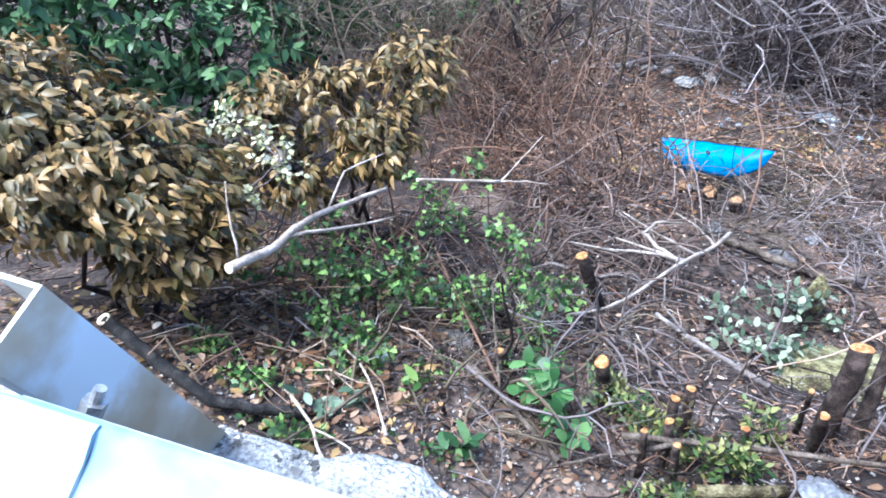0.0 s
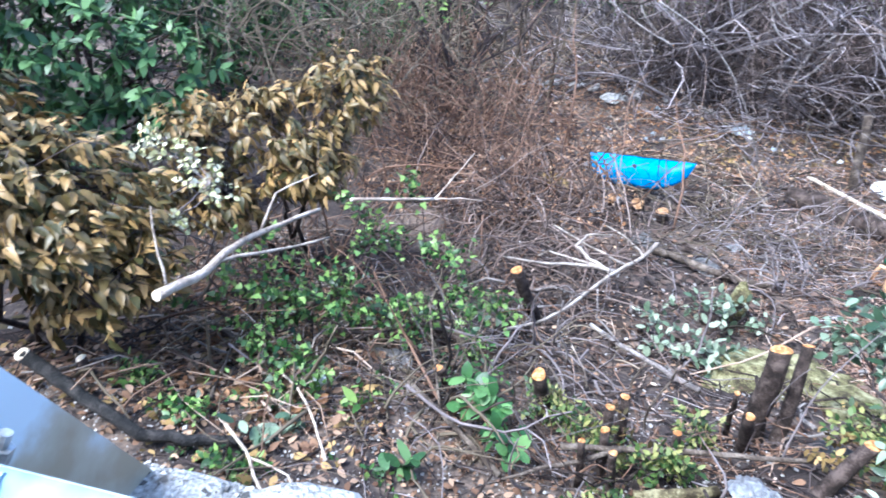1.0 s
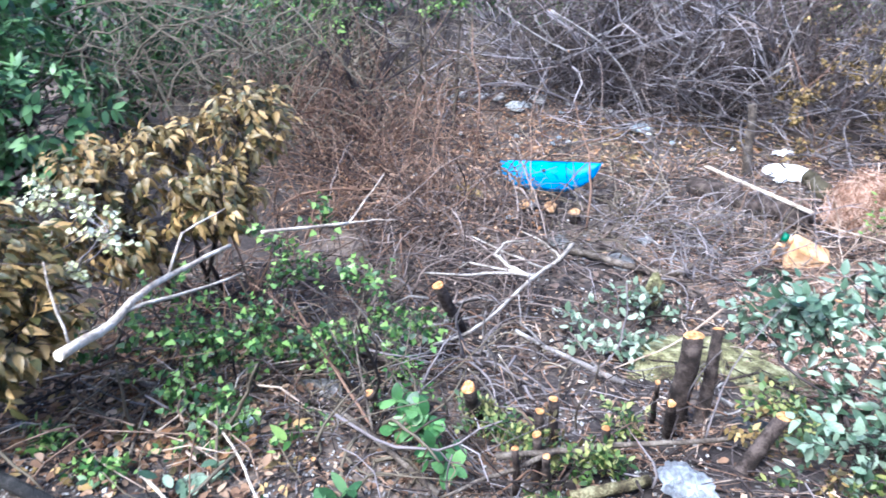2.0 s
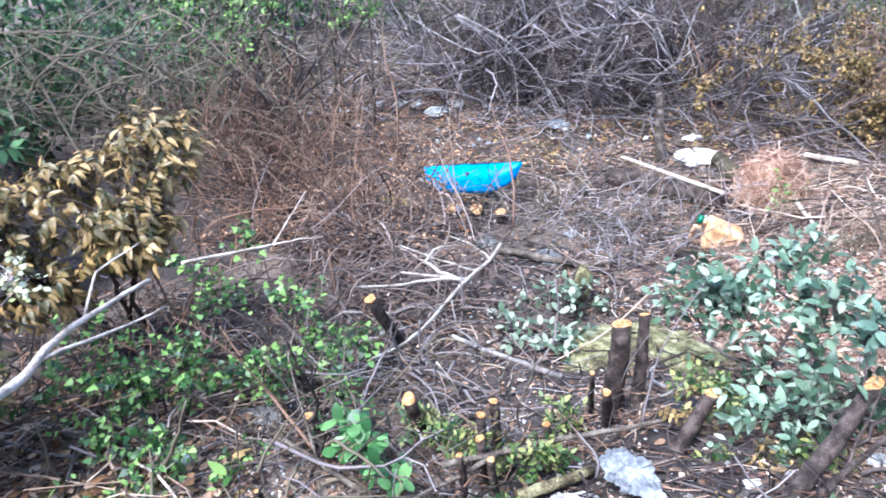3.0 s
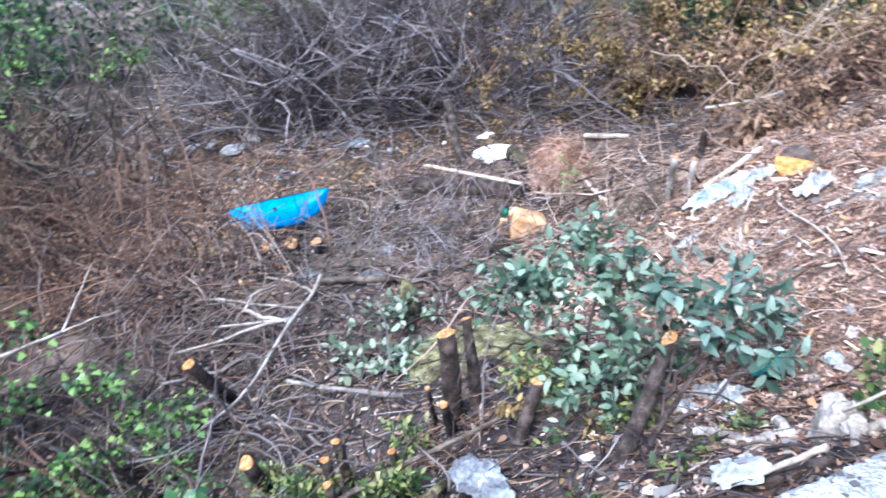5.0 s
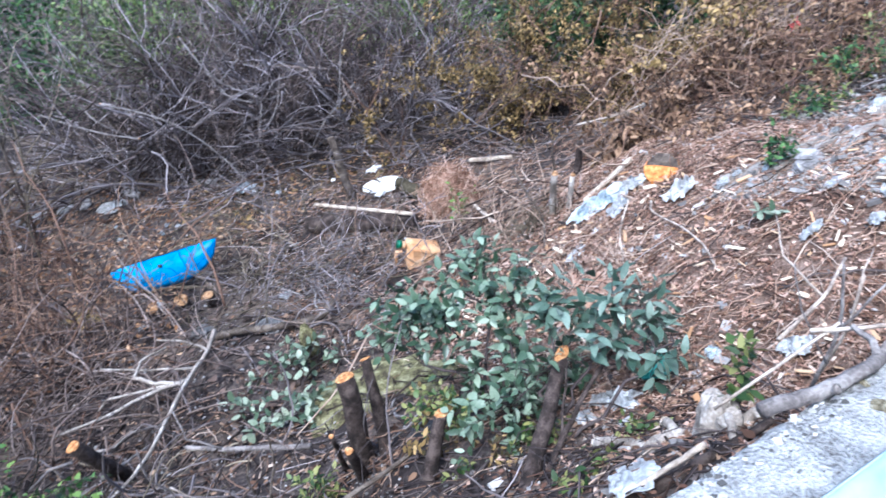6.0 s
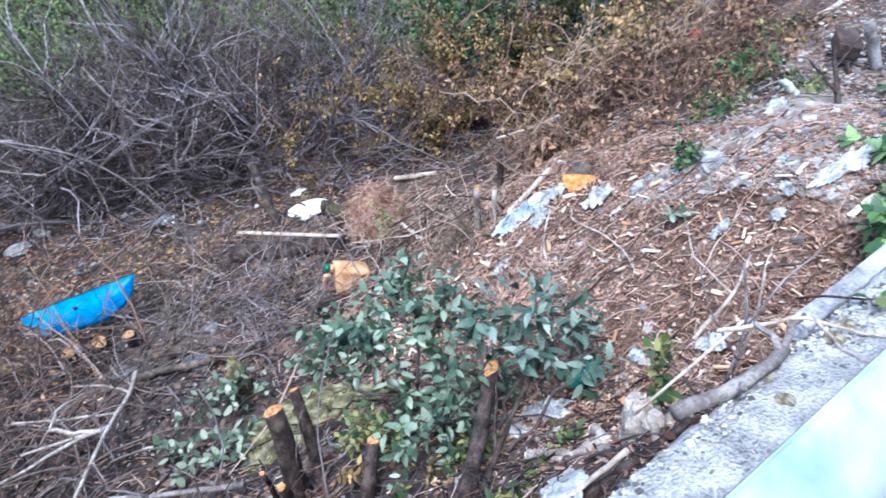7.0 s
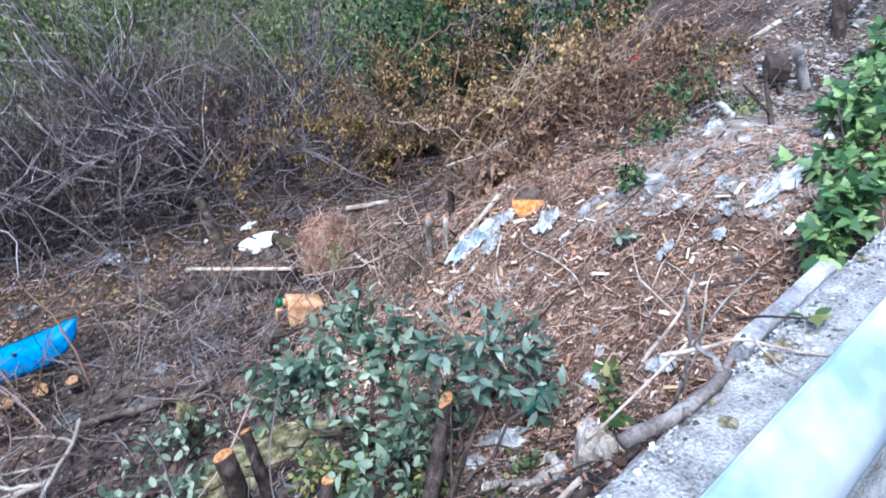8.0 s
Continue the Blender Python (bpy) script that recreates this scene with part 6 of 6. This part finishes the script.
rock("foam_sheet", (2.10, 5.02, -0.89), (0.40, 0.28, 0.10), FOAM, "broken white foam sheet on brown litter", "foam sheet", -30, 21, 0.35)
rock("root_chunk", (1.385, 0.955, -0.07), (0.145, 0.11, 0.25), DRIFT, "bleached lumpy root chunk beside kerb", "stump", 35, 95, 0.7)
rock("root_chunk", (1.31, 1.03, -0.16), (0.15, 0.09, 0.10), DRIFT, "pale splintered root piece on soil", "stump", -20, 92, 1.2)
rock("mossy_rock", (0.98, 2.62, -0.93), (0.72, 0.46, 0.14), MOSS, "flat rock covered with yellow-green moss", "rock", 20, 1)
rock("mossy_rock", (1.3, 2.42, -0.86), (0.5, 0.36, 0.14), MOSS, "low rock covered with yellow moss", "rock", -30, 2)
rock("rubble_stone", (0.25, 1.15, -0.56), (0.22, 0.14, 0.1), STONE, "grey rubble stone near kerb", "rock", 10, 3)
rock("rubble_stone", (0.45, 1.42, -0.58), (0.2, 0.15, 0.08), STONE, "grey flat rubble stone", "rock", 40, 4)
rock("rubble_stone", (-0.72, 2.1, -0.80), (0.2, 0.12, 0.08), STONE, "brownish grey stone in leaf litter", "rock", 0, 5)
rock("rubble_stone", (2.78, 1.70, 0.05), (0.3, 0.18, 0.1), STONE, "pale rubble slab on slope", "rock", 60, 6)
rock("rubble_stone", (2.92, 1.5, 0.14), (0.2, 0.14, 0.08), STONE, "pale rubble stone on slope", "rock", 10, 7)
rock("rubble_stone", (3.15, 1.75, 0.05), (0.26, 0.16, 0.1), STONE, "pale rubble stone on slope", "rock", 100, 8)
rock("rubble_stone", (0.35, 3.85, -0.98), (0.12, 0.1, 0.08), DARK_STONE, "grey stone in dead twigs", "rock", 0, 9)
rock("rubble_stone", (0.72, 3.66, -0.99), (0.20, 0.14, 0.08), DARK_STONE, "dark grey stone beneath fallen log", "rock", -20, 10)
SLABS = ((-1.32, 6.54, 0.2, 0.12), (-0.98, 6.53, 0.22, 0.14), (-0.76, 6.66, 0.16, 0.16), (-0.60, 6.72, 0.22, 0.12), (-0.40, 6.74, 0.12, 0.1), (-0.20, 6.73, 0.26, 0.1), (-0.02, 6.47, 0.26, 0.18), (0.2, 6.66, 0.3, 0.09), (0.5, 6.6, 0.16, 0.08), (0.85, 6.45, 0.2, 0.1))
for i, (x, y, w, d) in enumerate(SLABS):
    rock("path_slab", (x, y, height(x, y) + 0.02), (w, d, 0.05), CONCRETE if i in (3, 6) else STONE, "pale broken slab piece along far path", "rubble", 17 * i - 10, 80 + i)
rock("mossy_stub", (0.83, 3.17, -0.88), (0.10, 0.10, 0.24), MOSS, "short rotten stub with pale moss", "tree stump", 20, 71)
rock("rubble_stone", (0.13, 4.34, -0.97), (0.11, 0.09, 0.08), CONCRETE, "small pale stone among twigs", "rock", 0, 72)
rock("black_tub", (0.98, 1.95, -0.66), (0.16, 0.14, 0.1), BLACK, "black plastic tub behind stumps", "tub", 0, 12)

for i, (x, y, w, d) in enumerate(((1.459, 0.559, 0.06, 0.045), (1.239, 0.522, 0.045, 0.05), (1.27, 0.574, 0.035, 0.02), (1.518, 0.567, 0.05, 0.035), (1.95, 0.60, 0.05, 0.03), (2.2, 0.50, 0.06, 0.03), (0.75, 0.50, 0.04, 0.03))):
    rock("moss_cushion", (x, y, 0.401), (w * 0.75, d * 0.75, 0.005), MOSS_BROWN, "small brown moss cushion on concrete kerb", "moss", 40 * i, 60 + i)

SCRAPS = (("white plastic film scrap on rubble slope", PLASTIC), ("pale blue plastic scrap on rubble slope", FILM_BLUE), ("grey torn film scrap on litter", FILM_GREY), ("white broken foam crumb on litter", FOAM))
for i in range(36):
    u = rng.random()
    if i < 12:
        x, y = 2.55 + 1.2 * u, 1.15 + 0.75 * u + rng.normal(0, 0.16)
    elif i < 20:
        x, y = 2.2 + 0.9 * u, 3.0 - 1.3 * u + rng.normal(0, 0.3)
    else:
        x, y = -0.8 + 3.4 * u, 5.6 + rng.normal(0, 0.5)
    lab, mt = SCRAPS[int(rng.integers(0, 4))]
    k = (0.02 if i < 20 else 0.03) + 0.04 * rng.random()
    crumpled("litter_scrap", lab, (x, y), k, k * (0.4 + 0.5 * rng.random()), 180 * rng.random(), mt, 0.025, 40 + i)


def dirt_patch(label, at, w, d, turn, material, rise=0.022, k=28):
    """A low bare heap of dirt that sinks into the ground along an uneven edge."""
    V, F = [], []
    ct, st = math.cos(radians(turn)), math.sin(radians(turn))
    for i in range(k):
        for j in range(k):
            u, v = 2 * i / (k - 1) - 1, 2 * j / (k - 1) - 1
            x, y = at[0] + u * w / 2 * ct - v * d / 2 * st, at[1] + u * w / 2 * st + v * d / 2 * ct
            edge = 1 - math.hypot(u, v) + 0.35 * noise.noise((x * 7, y * 7, 2.0))
            V.append((x, y, height(x, y) + rise * max(-1.0, min(1.0, edge * 2.2)) + 0.006 * noise.noise((x * 30, y * 30, 5.0))))
    for i in range(k - 1):
        for j in range(k - 1):
            F.append((i * k + j, (i + 1) * k + j, (i + 1) * k + j + 1, i * k + j + 1))
    tagged(link("dirt_patch", V, F, material), label, "dirt", kind="stuff")


dirt_patch("trodden brown mulch over the slope", (2.25, 1.95), 2.3, 2.2, 35, MULCH_BED, 0.012, 70)
dirt_patch("trodden brown mulch below the slope", (2.15, 3.25), 1.3, 1.1, 20, MULCH_BED, 0.010, 46)
dirt_patch("bare pale grey dirt on the slope", (2.95, 1.80), 1.2, 0.46, 128, DIRT_BARE, 0.03, 40)
dirt_patch("bare pale dirt strip on the crest", (3.6, 1.75), 1.2, 0.48, 35, DIRT_BARE, 0.03, 40)


def heap(name, label, at, size, count, material):
    thing = empty(name, (at[0], at[1], at[2]), label, "heap")
    polys = []
    for _ in range(count):
        u = unit(rng.normal(0, 1, 3))
        u[2] = abs(u[2])
        p = np.array(at) + u * np.array(size) * (0.55 + 0.6 * rng.random())
        d = unit(unit(np.cross(u, rng.normal(0, 1, 3))) + u * 0.35 + rng.normal(0, 0.25, 3)) * 0.11
        polys.append((wander(p - d * (0.6 + rng.random()), p + d * (0.6 + rng.random()), 4, 0.10, 0.03), 0.0035, 0.0015))
    v, f = tubes(polys, 3, False)
    under(link("fibre_mass", v, f, material), thing)["kind"] = "stuff"
    bm = bmesh.new()
    bmesh.ops.create_icosphere(bm, subdivisions=3, radius=1)
    for v in bm.verts:
        v.co *= 0.88 + 0.3 * noise.noise(v.co * 2.5) + 0.12 * noise.noise(v.co * 9)
        v.co = Vector((v.co.x * size[0], v.co.y * size[1], v.co.z * size[2])) + Vector(at)
    under(part("mound", bm, NEEDLE, None, smooth=True), thing)


heap("fibre_heap", "heap of rusty brown plant fibre", (2.29, 4.20, -0.92), (0.20, 0.24, 0.35), 1100, NEEDLE)
shrub("withered_heap", "heap of curled reddish brown dead leaves", (3.2, 3.2, -0.45), [((3.1, 3.25, -0.32), (0.28, 0.18, 0.15)), ((3.4, 3.15, -0.22), (0.28, 0.18, 0.15))], 90, 8, 0.075, BROWN_LEAF, "long", 0.16, 0.5, 0.6, 60, TWIG_DARK, 0.6, 0.14, 6, 0.005, 0.1, 0.6, category="heap")
heap("straw_heap", "splintered pale wood fibre on litter", (2.08, 2.2, -0.50), (0.22, 0.2, 0.06), 260, CHIP)


# ---- loose ground cover ----
def scatter_xy(n, boxes):
    """Random places: boxes of (x0, x1, y0, y1, share)."""
    w = np.array([b[4] for b in boxes], float)
    pick = rng.choice(len(boxes), n, p=w / w.sum())
    b = np.array([q[:4] for q in boxes])[pick]
    x = b[:, 0] + (b[:, 1] - b[:, 0]) * rng.random(n)
    y = b[:, 2] + (b[:, 3] - b[:, 2]) * rng.random(n)
    y = np.maximum(y, kerb_y(x) + 0.03)
    return x, y


def strew_leaves(name, label, n, boxes, size, material, rise=0.02):
    x, y = scatter_xy(n, boxes)
    z = heights(x, y) + rise * rng.random(n) + 0.004
    a = rng.random(n) * 2 * math.pi
    D = np.stack([np.cos(a), np.sin(a), rng.normal(0, 0.25, n)], 1)
    N = np.stack([rng.normal(0, 0.35, n), rng.normal(0, 0.35, n), np.ones(n)], 1)
    v, f = leaves(np.stack([x, y, z], 1), D, N, size * (0.4 + 0.9 * rng.random(n)), "oval", 0.27, 0.25, 0.25)
    tagged(link(name, v, f, material), label, "leaf litter", kind="stuff")


def strew_sticks(name, label, n, boxes, length, r, material, rise=0.03, sides=3):
    x, y = scatter_xy(n, boxes)
    polys = []
    a = rng.random(n) * 2 * math.pi
    ln = length * (0.3 + 1.1 * rng.random(n) ** 1.5)
    x2, y2 = x + np.cos(a) * ln, np.maximum(y + np.sin(a) * ln, kerb_y(x) + 0.02)
    z, z2 = heights(x, y), heights(x2, y2)
    for i in range(n):
        p, q = (x[i], y[i], z[i] + 0.006 + rise * rng.random()), (x2[i], y2[i], z2[i] + 0.006 + rise * rng.random())
        rr = r * (0.5 + 0.9 * rng.random())
        polys.append((wander(p, q, 4, 0.05), rr, rr * 0.6))
    v, f = tubes(polys, sides, True)
    tagged(link(name, v, f, material), label, "twigs", kind="stuff")


def strew_chips(name, label, n, boxes, size, material, slim=0.35, rise=0.012, kerb=False):
    x, y = scatter_xy(n, boxes)
    z = heights(x, y) + rise * rng.random(n) + 0.002
    if kerb:
        dy = -0.24 + 0.225 * rng.random(n)
        y = kerb_y(x) + dy
        z = np.interp(dy, [-0.26, -0.23, -0.05, -0.025, -0.01], [0.33, 0.40, 0.397, 0.388, 0.368]) - 0.0035 * rng.random(n)
    a = rng.random(n) * 2 * math.pi
    d = unit(np.stack([np.cos(a), np.sin(a), rng.normal(0, 0.25, n)], 1))
    up = unit(np.stack([rng.normal(0, 0.35, n), rng.normal(0, 0.35, n), np.ones(n)], 1))
    s = unit(np.cross(up, d))
    up = np.cross(d, s)
    L = size * (0.3 + 1.2 * rng.random(n) ** 2)
    W = L * slim * (0.5 + rng.random(n))
    H = np.minimum(W, L) * 0.3
    c = np.stack([x, y, z], 1)
    V = []
    for sx, sy, sz in ((-1, -1, 0), (1, -0.8, 0), (0.9, 1, 0), (-1, 0.8, 0), (-0.9, -0.9, 1), (1, -0.7, 1), (0.8, 0.9, 1), (-0.9, 0.7, 1)):
        V.append(c + d * (sx * L / 2)[:, None] + s * (sy * W / 2)[:, None] + up * (sz * H)[:, None])
    V = np.stack(V, 1).reshape(-1, 3)
    off = (np.arange(n) * 8)[:, None]
    F = []
    for q in ((4, 5, 6, 7), (0, 1, 5, 4), (1, 2, 6, 5), (2, 3, 7, 6), (3, 0, 4, 7)):
        F.extend((np.array(q)[None, :] + off).tolist())
    tagged(link(name, V, F, material, smooth=False), label, "litter", kind="stuff")


ALL = (-3.2, 4.8, 0.65, 7.5, 1.0)
NEAR = (-2.2, 1.4, 1.45, 3.3, 0.8)
PATH_LITTER = (-1.2, 2.6, 4.8, 7.2, 1.0)
SLOPE = (1.3, 3.3, 0.85, 3.4, 1.0)
TOP = (2.6, 5.5, 1.0, 3.6, 0.6)
MID = (0.8, 3.8, 3.2, 5.4, 1.0)
BANK = (0.1, 1.8, 0.62, 1.5, 0.5)
DIRT = (2.55, 3.3, 1.05, 2.1, 0.8)
CREST = (3.3, 5.6, 1.3, 2.5, 0.6)
strew_leaves("leaf_litter", "brown fallen leaves over the soil", 21000, [ALL, (*BANK[:4], 0.12), (-5.6, -2.4, 0.7, 3.6, 0.8), (*NEAR[:4], 0.9), (-2.3, 0.2, 0.8, 2.0, 0.8), (*PATH_LITTER[:4], 2.0), MID, SLOPE, (-3.0, 1.0, 6.2, 9.0, 0.8)], 0.031, LITTER)
strew_leaves("leaf_litter", "orange-brown fallen leaves on far path", 5000, [(-1.2, 1.6, 5.9, 8.2, 1.0), (-0.6, 2.4, 5.0, 6.2, 0.6), (-4.5, -1.0, 5.0, 9.5, 1.0)], 0.040, LITTER_ORANGE)
strew_leaves("leaf_litter", "pale golden fallen leaves below shrubs", 1100, [(-2.6, -0.6, 0.9, 2.6, 1.0), (0.5, 3.6, 5.2, 6.2, 1.0)], 0.055, DRY[0])
strew_sticks("twig_litter", "fine grey broken twigs on the ground", 800, [ALL, MID], 0.3, 0.0032, TWIG_GREY)
strew_sticks("twig_litter", "fine reddish broken twigs on the ground", 1900, [ALL, NEAR, SLOPE, MID, BANK], 0.2, 0.0028, TWIG_RED)
strew_sticks("twig_litter", "straw-coloured broken stems on slope", 900, [SLOPE, SLOPE, TOP, NEAR, BANK], 0.22, 0.0026, TWIG_TAN)
strew_sticks("twig_litter", "dark broken twigs on the ground", 2000, [ALL, NEAR, BANK, (-5.6, -2.4, 0.7, 3.6, 0.5)], 0.3, 0.004, TWIG_DARK)
strew_sticks("branch_litter", "thicker grey broken branches in undergrowth", 30, [NEAR, NEAR, MID], 0.55, 0.0065, BARK_GREY, 0.12, 6)
strew_sticks("branch_litter", "thicker dark broken branches in undergrowth", 100, [NEAR, NEAR, MID], 0.5, 0.0065, BARK_DARK, 0.10, 6)
strew_sticks("branch_litter", "dry brown branches under the cut limb", 70, [(-1.6, -0.85, 1.45, 2.3, 1.0)], 0.36, 0.0042, TWIG_TAN, 0.14, 5)
strew_leaves("leaf_litter", "tan crisp leaves under the cut limb", 420, [(-1.65, -0.8, 1.45, 2.3, 1.0)], 0.045, LITTER_ORANGE, 0.05)
strew_chips("wood_chips", "shredded wood chips on the slope", 15000, [SLOPE, SLOPE, TOP, (*BANK[:4], 0.08)], 0.024, CHIP, 0.26, 0.02)
strew_chips("wood_chips", "matted brown mulch over the slope", 30000, [SLOPE, SLOPE, (*TOP[:4], 0.4), (*BANK[:4], 0.10)], 0.017, MULCH, 0.45, 0.022)
strew_sticks("plant_fibre", "matted rusty plant fibre on slope", 6500, [SLOPE, SLOPE, TOP, MID], 0.13, 0.0018, NEEDLE, 0.03)
strew_chips("wood_chips", "scattered wood chips over the soil", 4000, [ALL, NEAR, PATH_LITTER, MID], 0.022, CHIP, 0.35)
strew_chips("grit", "pale grit and small rubble on soil", 11000, [ALL, NEAR, SLOPE, TOP, PATH_LITTER, BANK, DIRT, CREST, (-2.0, 0.3, 0.75, 1.75, 0.4)], 0.012, PEBBLE, 0.8, 0.01)
strew_chips("rubble", "small pale rubble pieces on slope", 900, [SLOPE, TOP, BANK, DIRT, CREST], 0.04, PEBBLE, 0.7, 0.01)
strew_chips("rubble", "grey dirt and broken rubble on the crest", 1100, [DIRT, DIRT, CREST, CREST], 0.035, PEBBLE, 0.8, 0.008)
strew_chips("grit", "fine grey dirt on the crest", 20000, [DIRT, DIRT, CREST], 0.020, GREY_DIRT, 0.9, 0.006)
strew_chips("kerb_gravel", "fine gravel standing out of the worn kerb", 15000, [(-0.75, 0.6, 0.5, 0.6, 1.2), (0.6, 2.6, 0.5, 0.6, 1.0)], 0.0085, AGGREGATE, 0.8, 0.0, True)
strew_chips("wood_slivers", "pale split wood slivers among the chips", 520, [(1.6, 2.9, 0.95, 2.9, 1.0), (1.5, 2.4, 1.8, 3.2, 0.6)], 0.058, SLIVER, 0.2, 0.035)
strew_leaves("leaf_litter", "orange-brown dead leaves caught in bramble", 1500, [(-1.7, 0.3, 3.7, 5.4, 1.0)], 0.032, LITTER_ORANGE, 0.16)
strew_leaves("leaf_litter", "curled brown leaves under the cut limb", 1000, [(-2.0, -0.7, 1.3, 2.5, 1.0)], 0.042, LITTER, 0.04)
strew_leaves("leaf_litter", "dark brown dead leaves in the hollow", 2600, [(-0.3, 2.4, 2.6, 5.0, 1.0)], 0.05, LITTER_DARK, 0.03)
strew_chips("grit", "pale crumbs in the dark hollow", 1500, [(-0.3, 2.4, 2.4, 5.0, 1.0)], 0.016, PEBBLE, 0.7, 0.02)
strew_chips("grit", "tiny pale crumbs on bare soil", 7000, [(-1.8, 0.8, 0.8, 2.2, 1.0)], 0.008, PEBBLE, 0.8, 0.006)
